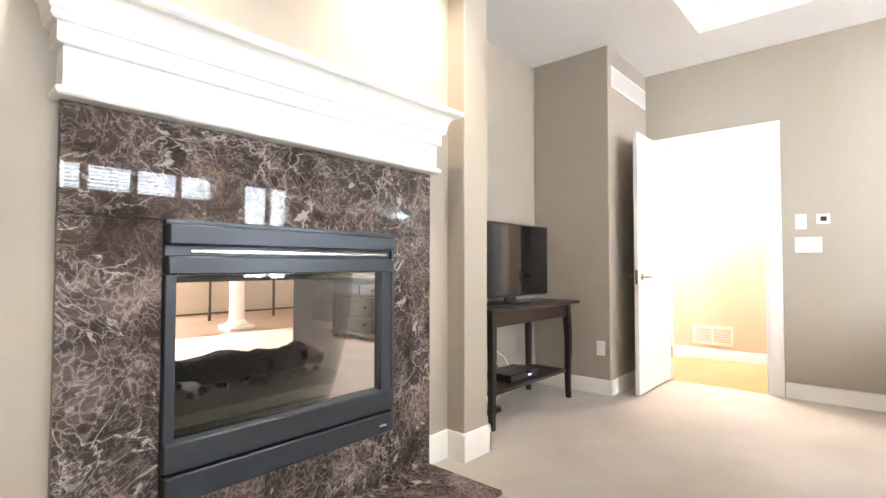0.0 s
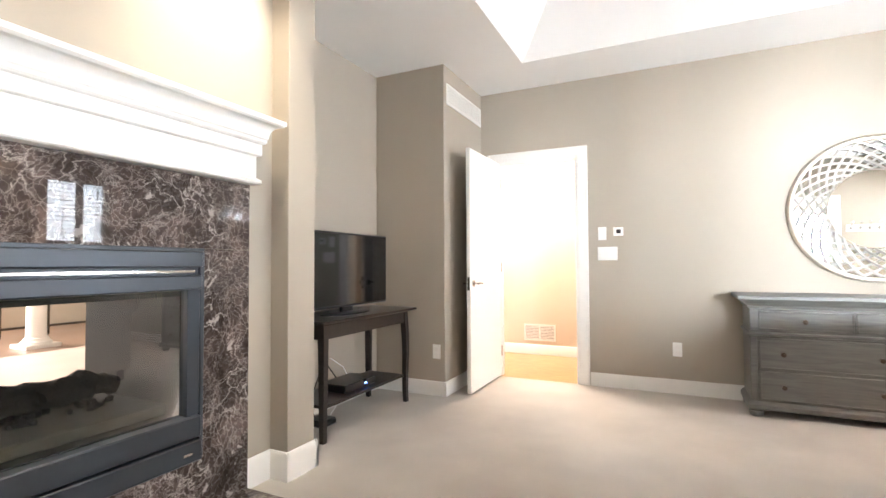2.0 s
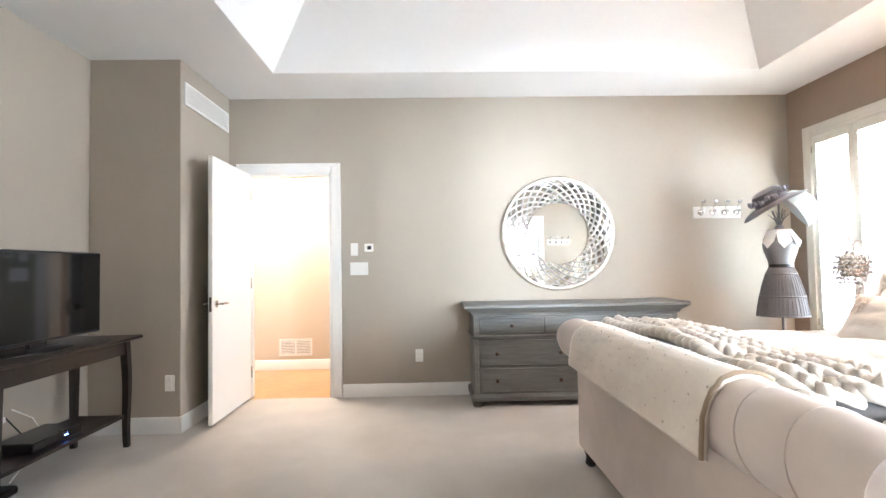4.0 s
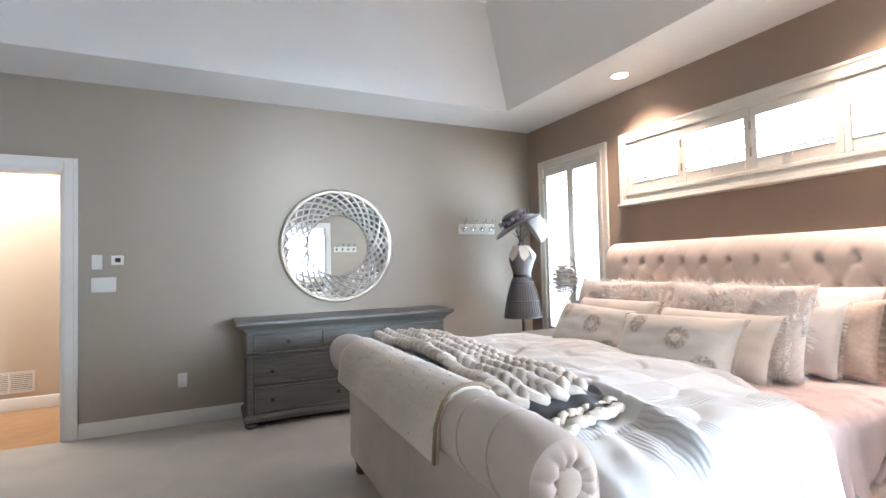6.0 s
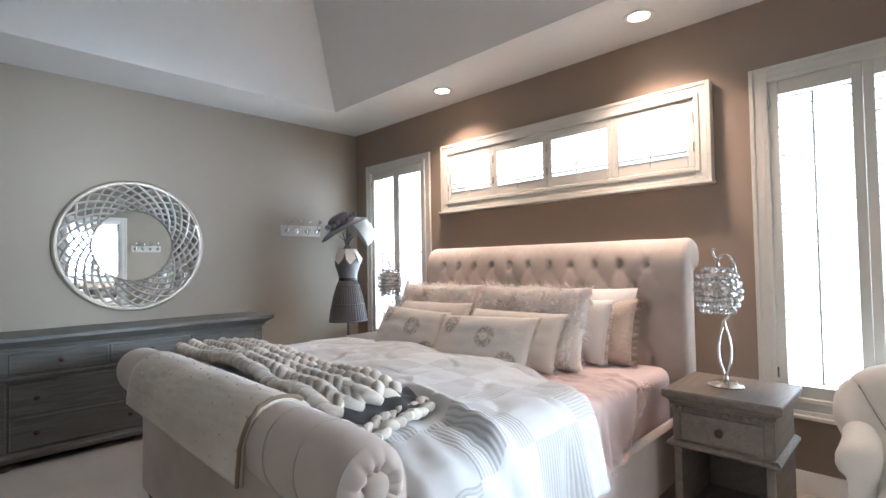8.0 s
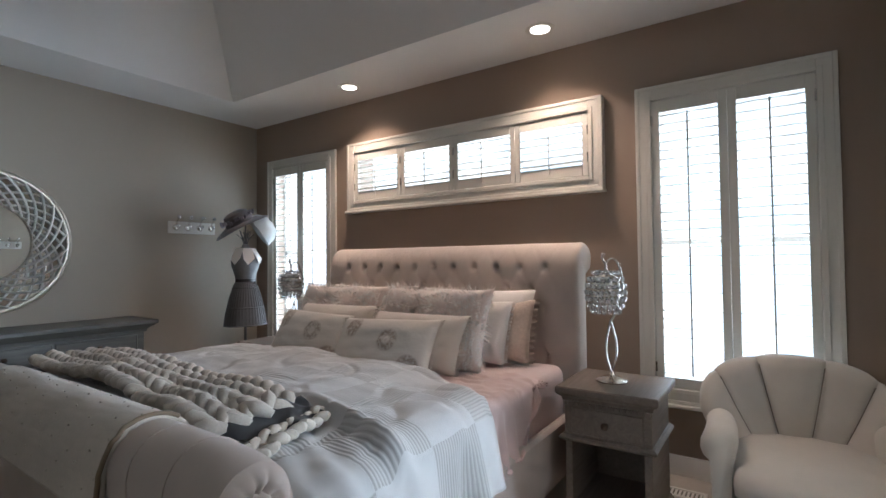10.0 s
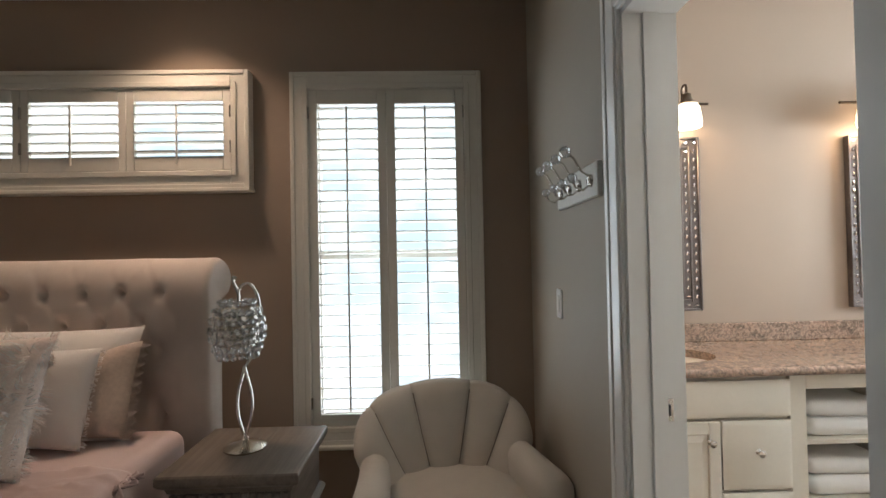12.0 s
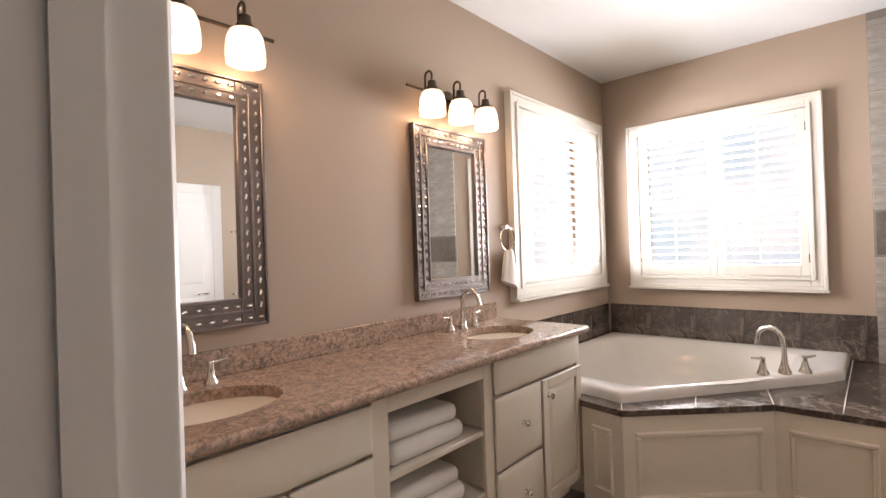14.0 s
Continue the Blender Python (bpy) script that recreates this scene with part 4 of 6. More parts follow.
for x, sx in ((0.255, 1), (-0.085, -1)):
    for y, sy in ((2.785, -1), (3.77, 1)):
        rings = []
        for i in range(15):
            q = i / 14
            z = 0.715 * (1 - q)
            bow = 0.020 * math.sin(q * math.pi * 1.2 - 0.2) * (1 - q * 0.3) - 0.022 * max(0, (q - 0.55) / 0.45) ** 2 * -1.1
            w = 0.024 - 0.008 * q
            cx, cy = x + sx * (bow * 0.6 - 0.005), y + sy * (bow * 0.6 - 0.005)
            rings.append([(cx - w, cy - w, z), (cx + w, cy - w, z), (cx + w, cy + w, z), (cx - w, cy + w, z)])
        part("leg", (lambda b: (loft(b, rings), b)[1])(bmesh.new()), ESPRESSO, tbl, angle=50)

tv = thing("television", (0.10, 3.22, 0.738), "black flat-screen television, switched off, on the console table", "television")
part("cabinet", boxes((0.095, 0.13, 2.75, 3.70, 0.785, 1.30), bevel=0.006), BLACK, tv)
part("screen", boxes((0.129, 0.1325, 2.763, 3.687, 0.803, 1.287)), SCREEN, tv, "glossy black screen")
part("stand_base", lathe(bmesh.new(), [(0.001, 0.738), (0.2, 0.738), (0.2, 0.744), (0.17, 0.75), (0.001, 0.752)], (0.10, 3.22, 0), 32, (0.55, 1.25)), BLACK, tv)
part("stand_neck", boxes((0.085, 0.115, 3.16, 3.28, 0.75, 0.80), bevel=0.004), BLACK, tv)
mb = thing("media_box", (0.09, 3.25, 0.215), "black cable box with a blue light on the lower shelf", "media box")
part("case", boxes((-0.02, 0.20, 3.08, 3.44, 0.215, 0.268), bevel=0.006), BLACK, mb)
part("indicator_light", boxes((0.199, 0.203, 3.30, 3.325, 0.238, 0.244)), glow("blue indicator", (0.15, 0.3, 1.0), 6), mb)
pb = thing("power_adapter", (0.0, 3.05, 0), "black power adapter lying on the carpet", "power adapter")
part("brick", boxes((-0.05, 0.10, 2.98, 3.12, 0.0, 0.045), bevel=0.01), BLACK, pb)
for k, (pts, mat) in enumerate([
    ([(-0.16, 3.30, 0.42), (-0.13, 3.25, 0.5), (-0.10, 3.22, 0.55), (-0.1, 3.2, 0.65), (-0.12, 3.2, 0.72)], BLACK),
    ([(-0.16, 3.32, 0.35), (-0.10, 3.38, 0.22), (-0.06, 3.30, 0.25), (-0.02, 3.26, 0.24)], BLACK),
    ([(-0.16, 3.28, 0.33), (-0.12, 3.1, 0.12), (-0.06, 3.08, 0.03), (-0.04, 3.06, 0.03)], BLACK),
    ([(-0.14, 3.35, 0.38), (-0.1, 3.45, 0.30), (-0.08, 3.5, 0.20), (-0.1, 3.4, 0.05), (-0.02, 3.2, 0.02)], WHITEPLASTIC)]):
    solo("cable", tube(bmesh.new(), pts, 0.004, 6), mat, pts[-1], "loose white power cable" if k == 3 else "loose black cable behind the console table", "cable", "cables under the television")
wall_plate_n = thing("wall_outlet", (NOOK, 3.30, 0.36), "white power outlet with plugs behind the table", "outlet")
part("plate", boxes((NOOK, NOOK + 0.006, 3.265, 3.335, 0.30, 0.415), bevel=0.002), WHITEPLASTIC, wall_plate_n)
part("plug", boxes((NOOK + 0.006, NOOK + 0.035, 3.285, 3.32, 0.315, 0.35), bevel=0.004), WHITEPLASTIC, wall_plate_n)

# ---- bed ----
BY0, BY1 = 1.24, 3.33
bed = thing("bed", (4.3, 2.285, 0), "king-size sleigh bed upholstered in oatmeal linen with tufted headboard", "bed")


HB = smooth_profile([(5.33, 0.16), (5.31, 0.6), (5.30, 0.95), (5.295, 1.15), (5.305, 1.28), (5.35, 1.365), (5.42, 1.395), (5.50, 1.375), (5.545, 1.32), (5.545, 1.26), (5.51, 1.215), (5.46, 1.20), (5.44, 1.1), (5.44, 0.16)], 7)
COLS, ROWS = 11, [1.245, 1.11, 0.975, 0.84, 0.705]
STEP = 0.166
BUTTONS = [(2.285 + (c - (COLS - 1) / 2) * STEP + (STEP / 2 if r % 2 else 0), z) for r, z in enumerate(ROWS) for c in range(COLS - (r % 2))]


def tuft(y, z):
    d = 0.0
    for by, bz in BUTTONS:
        if abs(y - by) < 0.11 and abs(z - bz) < 0.16:
            r2 = (y - by) ** 2 + (z - bz) ** 2
            d += 0.046 * math.exp(-r2 / 0.00032) + 0.006 * math.exp(-r2 / 0.0030)
            u, v = abs(y - by) / (STEP / 2), abs(z - bz) / 0.135
            if u < 1.0 and v < 1.0:
                d += 0.0024 * math.exp(-((u - v) * 0.05 / 0.009) ** 2)
    if z > 1.245:
        for c in range(COLS):
            by = 2.285 + (c - (COLS - 1) / 2) * STEP
            if abs(y - by) < 0.04:
                d += 0.004 * math.exp(-((y - by) / 0.007) ** 2) * max(0, 1 - (z - 1.245) / 0.12)
    return d


hb = bmesh.new()
NY = 230
rings = []
for j in range(NY + 1):
    y = BY0 + (BY1 - BY0) * j / NY
    edge = min(j, NY - j) / NY * (BY1 - BY0)
    soft = 0.018 * max(0, 1 - edge / 0.03) ** 2
    ring = []
    for i, p in enumerate(HB):
        q = HB[min(i + 1, len(HB) - 1)] - HB[max(i - 1, 0)]
        nx, nz = -q.y, q.x
        ln = math.hypot(nx, nz)
        front = 1.0 if i < 46 else 0.0
        dd = -tuft(y, p.y) * front - soft + 0.003 * noise.noise((y * 9, p.y * 9, 3)) * front
        ring.append((p.x + nx / ln * dd, y, p.y + nz / ln * dd))
    rings.append(ring)
loft(hb, rings)
head = part("headboard", hb, LINEN, bed, "tufted scroll-top headboard", angle=70)
for by, bz in BUTTONS:
    b = bmesh.new()
    bmesh.ops.create_icosphere(b, subdivisions=2, radius=0.009, matrix=pose(5.346 if bz < 1.2 else 5.351, by, bz) @ Matrix.Diagonal((0.6, 1, 1, 1)))
    part("button", b, LINEN, head)

FC, FR = (3.168, 0.740), 0.118
FY0, FY1 = 1.27, 3.335
FB_PROF = [(3.188, 0.10), (3.188, 0.42), (3.186, 0.585)]
FB_PROF += [(FC[0] + FR * math.cos(radians(a)), FC[1] + FR * math.sin(radians(a))) for a in range(270, -10, -20)]
FB_PROF += [(3.295, 0.65), (3.30, 0.10)]
fp = smooth_profile([Vector(p) for p in FB_PROF], 3)
ft = bmesh.new()
rings = []
for j in range(81):
    y = FY0 + (FY1 - FY0) * j / 80
    edge = min(j, 80 - j) / 80 * (FY1 - FY0)
    k = 1 - 0.15 * max(0, 1 - edge / 0.12) ** 2
    ring = []
    for p in fp:
        kk = k if p.y > 0.6 else 1 - (1 - k) * max(0, (p.y - 0.45) / 0.15)
        sag = 0.004 * noise.noise((p.x * 8, y * 4, p.y * 8))
        ring.append((FC[0] + (p.x - FC[0]) * kk + sag, y, p.y if p.y < 0.6 else FC[1] + (p.y - FC[1]) * kk + sag))
    rings.append(ring)
loft(ft, rings)
foot = part("footboard", ft, LINEN, bed, "scrolled upholstered footboard", angle=70)
for y in (1.43, 1.60):
    pts = [(FC[0] + (FR + 0.001) * math.cos(radians(a)), y + 0.03 * math.sin(radians(a)), FC[1] + (FR + 0.001) * math.sin(radians(a))) for a in range(265, 10, -12)]
    part("seam", tube(bmesh.new(), pts, 0.0020, 6), LINEN, foot)
for y, s in ((FY0, -1), (FY1, 1)):
    r = bmesh.new()
    rings = []
    n = 96
    for q in range(15):
        f = q / 14
        ring = []
        for i in range(n):
            a = 2 * math.pi * i / n
            rr = (FR * 0.85) * (1 - f * 0.72)
            dome = 0.030 * math.sin(min(1.0, f * 1.5) * math.pi * 0.62) - 0.050 * max(0.0, f - 0.55) ** 1.2
            wob = a * 11 + 1.2 * math.sin(a * 3 + 1.0)
            pleat = 0.011 * (abs(math.sin(wob / 2)) - 0.6) * math.sin(min(1.0, f * 1.3) * math.pi * 0.5)
            ring.append((FC[0] + rr * math.cos(a), y + s * (dome + pleat - 0.002), FC[1] + rr * math.sin(a)))
        rings.append(ring)
    loft(r, rings)
    ros = part("rosette", r, LINEN, foot, "gathered linen rosette", angle=70)
    b = bmesh.new()
    bmesh.ops.create_uvsphere(b, u_segments=24, v_segments=14, radius=0.040, matrix=pose(FC[0], y + s * 0.010, FC[1]) @ Matrix.Diagonal((1, 0.55, 1, 1)))
    part("rosette_pad", b, LINEN, foot, "round padded rosette centre")
for y0, y1 in ((BY0 + 0.02, BY0 + 0.075), (BY1 - 0.075, BY1 - 0.02)):
    part("side_rail", boxes((3.29, 5.34, y0, y1, 0.10, 0.42), bevel=0.018), LINEN, bed)
for x in (3.235, 5.38):
    for y in (BY0 + 0.06, BY1 - 0.06):
        part("leg", lathe(bmesh.new(), [(0.022, 0.0), (0.034, 0.015), (0.028, 0.05), (0.036, 0.075), (0.045, 0.11), (0.045, 0.14)], (x, y, 0), 16), ESPRESSO, bed, "dark turned wooden leg")

PINK = fabric("blush cotton sheet", (0.66, 0.50, 0.46), 600, 0.06)
mat_ = bmesh.new()
box(mat_, 3.36, 5.29, 1.325, 3.245, 0.14, 0.672, 0.06, 4)
solo("mattress", mat_, PINK, (4.3, 2.285, 0.14), "thick mattress in a blush cotton sheet", "mattress")


def sheet(rows, uv=True):
    """A skin over a grid of points, with uv in metres."""
    bm = bmesh.new()
    lay = bm.loops.layers.uv.new("cloth")
    vs = [[bm.verts.new(p[:3]) for p in r] for r in rows]
    for i in range(len(rows) - 1):
        for j in range(len(rows[0]) - 1):
            f = bm.faces.new((vs[i][j], vs[i + 1][j], vs[i + 1][j + 1], vs[i][j + 1]))
            for lp, (a, b) in zip(f.loops, ((i, j), (i + 1, j), (i + 1, j + 1), (i, j + 1))):
                lp[lay].uv = rows[a][b][3:5]
    return bm


def cloth(name, rows, material, thick, at, label, category):
    bm = sheet(rows)
    bmesh.ops.recalc_face_normals(bm, faces=bm.faces)
    if sum(f.normal.z for f in bm.faces) < 0:
        bmesh.ops.reverse_faces(bm, faces=bm.faces)
    bmesh.ops.translate(bm, verts=bm.verts, vec=-Vector(at))
    me = bpy.data.meshes.new(name)
    bm.to_mesh(me)
    bm.free()
    me.materials.append(material)
    me.shade_smooth()
    ob = new(name, me)
    ob.location = at
    s = ob.modifiers.new("thickness", "SOLIDIFY")
    s.thickness, s.offset = thick, -1
    return tagged(ob, label, category)


def across(t, half, top, hang, r=0.09):
    """Place on a cross-section: flat to half, then round and down. t in metres from the middle. Returns y offset and z."""
    s, a = (1 if t >= 0 else -1), abs(t)
    flat, arc = half - r, r * math.pi / 2
    if a <= flat:
        return s * a, top
    if a <= flat + arc:
        q = (a - flat) / r
        return s * (flat + r * math.sin(q)), top - r + r * math.cos(q)
    return s * half, top - r - (a - flat - arc)


# pink top sheet, hanging with folds at the near side
rows = []
for i in range(81):
    x = 4.05 + 0.80 * i / 80
    row = []
    for j in range(91):
        t = -1.42 + 2.44 * j / 90
        y, z = across(t, 0.985, 0.682, 0.3, 0.05)
        low = max(0, (0.62 - z)) / 0.3
        fold = 0.020 * min(low * 1.5, 1.0) * math.sin(x * 58 + 3 * math.sin(x * 13) + z * 5) * (1 if t < 0 else 0)
        w = 0.014 * max(0, 1 - abs(noise.noise((x * 5 + t * 3, t * 4 - x * 2, 6))) / 0.10) + 0.010 * max(0, 1 - abs(noise.noise((x * 9 - t * 6, t * 8 + x * 3, 9))) / 0.10) + 0.010 * noise.noise((x * 6, t * 5, 1)) + 0.006 * noise.noise((x * 19, t * 13, 2))
        if t < -0.98:
            hem = 0.395 + 0.02 * math.sin(x * 14) if x < 4.60 else min(0.66, 0.40 + (x - 4.60) * 1.75)
            z = max(z, hem)
        row.append((x + 0.02 * low * noise.noise((x * 4, z * 4, 4)), 2.285 + y - (0.012 + low * 0.02 + fold if t < -0.9 else 0), z + w, x, t))
    rows.append(row)
cloth("bed_sheet", rows, PINK, 0.008, (4.85, 2.285, 0.68), "rumpled blush pink top sheet hanging over the bed side", "bed sheet")

# duvet with plain and ribbed squares
m, nt, b = nodes_of("ribbed square cotton")
tc = nt.nodes.new("ShaderNodeTexCoord")
ch = nt.nodes.new("ShaderNodeTexChecker")
ch.inputs["Scale"].default_value = 1 / 0.27
nt.links.new(tc.outputs["UV"], ch.inputs["Vector"])
bands = []
for way in ("X", "Y"):
    wv = nt.nodes.new("ShaderNodeTexWave")
    wv.bands_direction, wv.inputs["Scale"].default_value = way, 22.0
    wv.inputs["Distortion"].default_value, wv.inputs["Detail Scale"].default_value = 0.6, 1.0
    nt.links.new(tc.outputs["UV"], wv.inputs["Vector"])
    bands.append(wv.outputs["Color"])
turn = nt.nodes.new("ShaderNodeTexChecker")
turn.inputs["Scale"].default_value = 1 / 0.54
nt.links.new(tc.outputs["UV"], turn.inputs["Vector"])
band = mix(nt, "MIX", turn.outputs["Fac"], bands[0], bands[1])
n1, n2 = noise_tex(nt, tc.outputs["Object"], 3, 3), noise_tex(nt, tc.outputs["Object"], 500, 3)
rib = ramp(nt, band, [(0.22, (0.46, 0.45, 0.435)), (0.5, (0.57, 0.56, 0.545))])
base = ramp(nt, n1.outputs[0], [(0.3, (0.60, 0.595, 0.585)), (0.7, (0.67, 0.665, 0.655))])
nt.links.new(mix(nt, "MIX", ch.outputs["Fac"], base, rib), b.inputs["Base Color"])
b.inputs["Roughness"].default_value, b.inputs["Sheen Weight"].default_value = 0.9, 0.3
hh = mix(nt, "MIX", ch.outputs["Fac"], n2.outputs["Color"], band)
bump(nt, b, hh, 0.6, 0.003)
DUVET = m
def ridge(x, t):
    """The doubled fold that runs from the throw to the near side, with slack folds towards the foot."""
    near = max(0.0, min(1.0, (-t - 0.42) / 0.25))
    xr = 3.69 - 0.09 * max(0.0, min(1.0, (-t - 0.55) / 0.5)) + 0.012 * math.sin(t * 9)
    step = 1 / (1 + math.exp(-(xr - x) / 0.014))
    slack = 0.004 * math.sin((x - 0.35 * t) * 62 + 1.5 * noise.noise((x * 4, t * 3, 2))) * step
    return near * (-0.040 * step + 0.030 * math.exp(-((x - xr - 0.035) / 0.032) ** 2) + slack)


def duvet_top(x, y):
    t = y - 2.285
    w = 0.032 * noise.noise((x * 2.3, t * 2.1, 8)) + 0.011 * noise.noise((x * 6 + t * 2, t * 5, 2)) + 0.004 * noise.noise((x * 15, t * 11, 3))
    w -= 0.010 * max(0, 1 - abs(noise.noise((x * 3.2 + t * 1.6, t * 3.0 - x, 12))) / 0.10)
    return 0.762 + 0.022 * (1 - min(1.0, abs(t)) ** 4) + w + ridge(x, t)


rows = []
NI, NJ = 130, 190
for i in range(NI + 1):
    row = []
    for j in range(NJ + 1):
        t = -1.34 + 2.74 * j / NJ
        end = 4.47 - 0.27 * max(0.0, min(1.0, (-t - 0.55) / 0.5)) + 0.03 * noise.noise((t * 3, 5, 5)) + 0.12 * max(0, t - 0.7)
        x = 3.305 + (end - 3.305) * i / NI
        f = i / NI
        y, z = across(t, 1.065, 0.0, 0.4, 0.12)
        low = max(0.0, -z - 0.10) / 0.33
        sway = low ** 0.7 * (0.036 * math.sin(x * 17 + 2.5 * noise.noise((x * 2, 0, 0)) + 1.0) + 0.018 * math.sin(x * 41 + 2 * noise.noise((x * 5, 1, 0))))
        out = 0.012 + 0.05 * min(1.0, low) + sway
        ye = y - out if t < -0.98 else y + out if t > 0.98 else y
        flat = min(max(t, -0.98), 0.98)
        zz = z + duvet_top(x, 2.285 + flat) - 0.035 * max(0, 1 - f / 0.04) ** 2 - 0.018 * math.exp(-((1 - f) / 0.03) ** 2)
        row.append((x + 0.03 * low * noise.noise((x * 3, z * 3, 1)), 2.285 + ye, max(zz, 0.30), x, t))
    rows.append(row)
cloth("duvet", rows, DUVET, 0.02, (3.95, 2.285, 0.74), "rumpled white duvet with plain and ribbed squares", "duvet")


# chunky knitted throw along the foot of the bed
KNIT = fabric("cream chunky wool", (0.60, 0.54, 0.46), 150, 0.2, relief=1.0)
kn = bmesh.new()
for c in range(4):
    for k in range(27):
        for side in (-1, 1):
            q = (k + 0.25 * side) / 27
            y = 1.70 + 1.64 * q
            x = 3.335 + 0.079 * c + 0.06 * q + 0.010 * noise.noise((c, q * 6, 1))
            lift = 0.036 + (0.014 if c == 0 else 0.0) + 0.008 * noise.noise((c * 0.8, q * 7, 4)) + 0.020 * math.sin((c + 0.5) / 4 * math.pi)
            pts = []
            for m in range(7):
                f = m / 6
                px, py = x + side * (0.000 + 0.039 * math.sin(f * math.pi * 0.85)), y - 0.046 + 0.092 * f
                pts.append((px, py, duvet_top(px, py) + lift + 0.016 * math.sin(f * math.pi) - 0.012 * f))
            r = 0.0235 + 0.003 * noise.noise((c, k, 5))
            tube(kn, pts, [r * w for w in (0.55, 0.9, 1.05, 1.1, 1.05, 0.9, 0.55)], 12)
for v in kn.verts:
    v.co += noise.noise_vector(v.co * 40) * 0.005 + noise.noise_vector(v.co * 140) * 0.002
th = thing("throw_blanket", (3.6, 2.4, 0.78), "cream chunky hand-knitted throw folded across the foot of the bed", "throw blanket")
part("knit", kn, KNIT, th, kind="stuff")
GREYLINING = fabric("dark grey lining", (0.07, 0.065, 0.065), 300, 0.2)
rows = []
for i in range(25):
    row = []
    for j in range(13):
        u, v = i / 24, j / 12
        x, y = 3.315 + 0.33 * u, 1.70 - 0.17 * v * (0.65 + 0.35 * math.sin(u * 3)) - 0.01 * u
        z = duvet_top(x, y) + 0.062 - 0.026 * v + 0.006 * math.sin(u * 11)
        row.append((x, y, z, u, v))
    rows.append(row)
lb = sheet(rows)
bmesh.ops.solidify(lb, geom=lb.faces, thickness=0.02)
part("lining", lb, GREYLINING, th, "dark grey lining showing at the folded end")
kn2 = bmesh.new()
for k in range(9):
    for side in (-1, 1):
        u = (k + 0.25 * side + 0.5) / 9
        pts = []
        for m in range(6):
            f = m / 5
            px = 3.30 + 0.34 * u - 0.022 + 0.05 * f
            py = 1.515 + 0.06 * u + side * (0.002 + 0.028 * math.sin(f * math.pi * 0.85))
            pts.append((px, py, duvet_top(px, py) + 0.026 + 0.010 * math.sin(f * math.pi) - 0.006 * f))
        tube(kn2, pts, [0.016 * w for w in (0.6, 0.95, 1.1, 1.1, 0.95, 0.6)], 10)
for v in kn2.verts:
    v.co += noise.noise_vector(v.co * 40) * 0.004
part("knit_edge", kn2, KNIT, th)

# quilt hung over the footboard roll
QUILT = fabric("cream stitched quilt", (0.70, 0.63, 0.54), 90, 0.10, relief=0.9)
rows = []
for i in range(61):
    row = []
    for j in range(41):
        q = i / 60
        arc = radians(12) + q * 0.472 / (FR + 0.012)
        y0 = 1.735 - 0.03 * q
        y = y0 + (2.95 - y0) * j / 40
        if arc < radians(182):
            x, z = FC[0] + (FR + 0.014) * math.cos(arc), FC[1] + (FR + 0.014) * math.sin(arc)
        else:
            x, z = FC[0] - (FR + 0.014) - 0.012 * (arc - math.pi), FC[1] - (arc - math.pi) * (FR + 0.012)
        g = 0.003 * noise.noise((y * 25, q * 22, 3)) + 0.004 * noise.noise((y * 5, q * 5, 6))
        row.append((x - g, y, z + g, q * 0.6, y))
    rows.append(row)
qt = cloth("quilt", rows, QUILT, 0.014, (3.1, 2.5, 0.86), "cream stitched quilt hung over the footboard", "quilt")
edge = [(r[0][0] - 0.004, r[0][1], r[0][2] + 0.003) for r in rows]
bq = tube(bmesh.new(), edge[12:], 0.0065, 8)
tufts = bmesh.new()
for i in range(6, 60, 6):
    for j in range(1 + (i // 6) % 2 * 2, 40, 4):
        p = rows[i + (j * 7) % 5 - 2][j]
        bmesh.ops.create_icosphere(tufts, subdivisions=1, radius=0.0035, matrix=pose(p[0] - 0.001, p[1], p[2] + 0.001))
part("stitch_tuft", tufts, fabric("tan stitching", (0.60, 0.53, 0.45), 300), qt, "small tan stitched knots", kind="stuff")
part("binding", bq, fabric("tan binding", (0.27, 0.20, 0.13), 300), qt, "tan bound edge")


# ---- pillows ----
def pillow_mesh(w, h, d, seed, lump=0.012, n=26, pull=0.06):
    bm = bmesh.new()
    for side in (1, -1):
        vs = []
        for i in range(n + 1):
            r = []
            for j in range(n + 1):
                u, v = -1 + 2 * i / n, -1 + 2 * j / n
                e = (1 - abs(u) ** 3) * (1 - abs(v) ** 3)
                pu, pv = 1 - pull * (1 - v * v) * abs(u) ** 3, 1 - pull * (1 - u * u) * abs(v) ** 3
                z = side * d / 2 * e ** 0.55
                z += side * lump * noise.noise((u * 2.5 + seed, v * 2.5, side)) * e + side * lump * 0.4 * noise.noise((u * 7 + seed, v * 7, side)) * e
                r.append(bm.verts.new((u * w / 2 * pu, v * h / 2 * pv, z)))
            vs.append(r)
        for i in range(n):
            for j in range(n):
                bm.faces.new((vs[i][j], vs[i + 1][j], vs[i + 1][j + 1], vs[i][j + 1]))
    bmesh.ops.remove_doubles(bm, verts=bm.verts, dist=1e-5)
    return bm


def lay(x, y, z, lean, yaw, roll=0):
    return pose(x, y, z, 90 - lean, 0, -90 + yaw) @ pose(0, 0, 0, 0, 0, roll)


def put_pillow(name, w, h, d, place, material, label, seed, trims=None):
    t = new(name)
    tagged(t, label, "pillow", "pillows on the bed")
    c = part("cushion", pillow_mesh(w, h, d, seed), material, t, angle=80)
    if trims:
        trims(t, c, w, h, d, seed)
    t.matrix_world = place
    return t


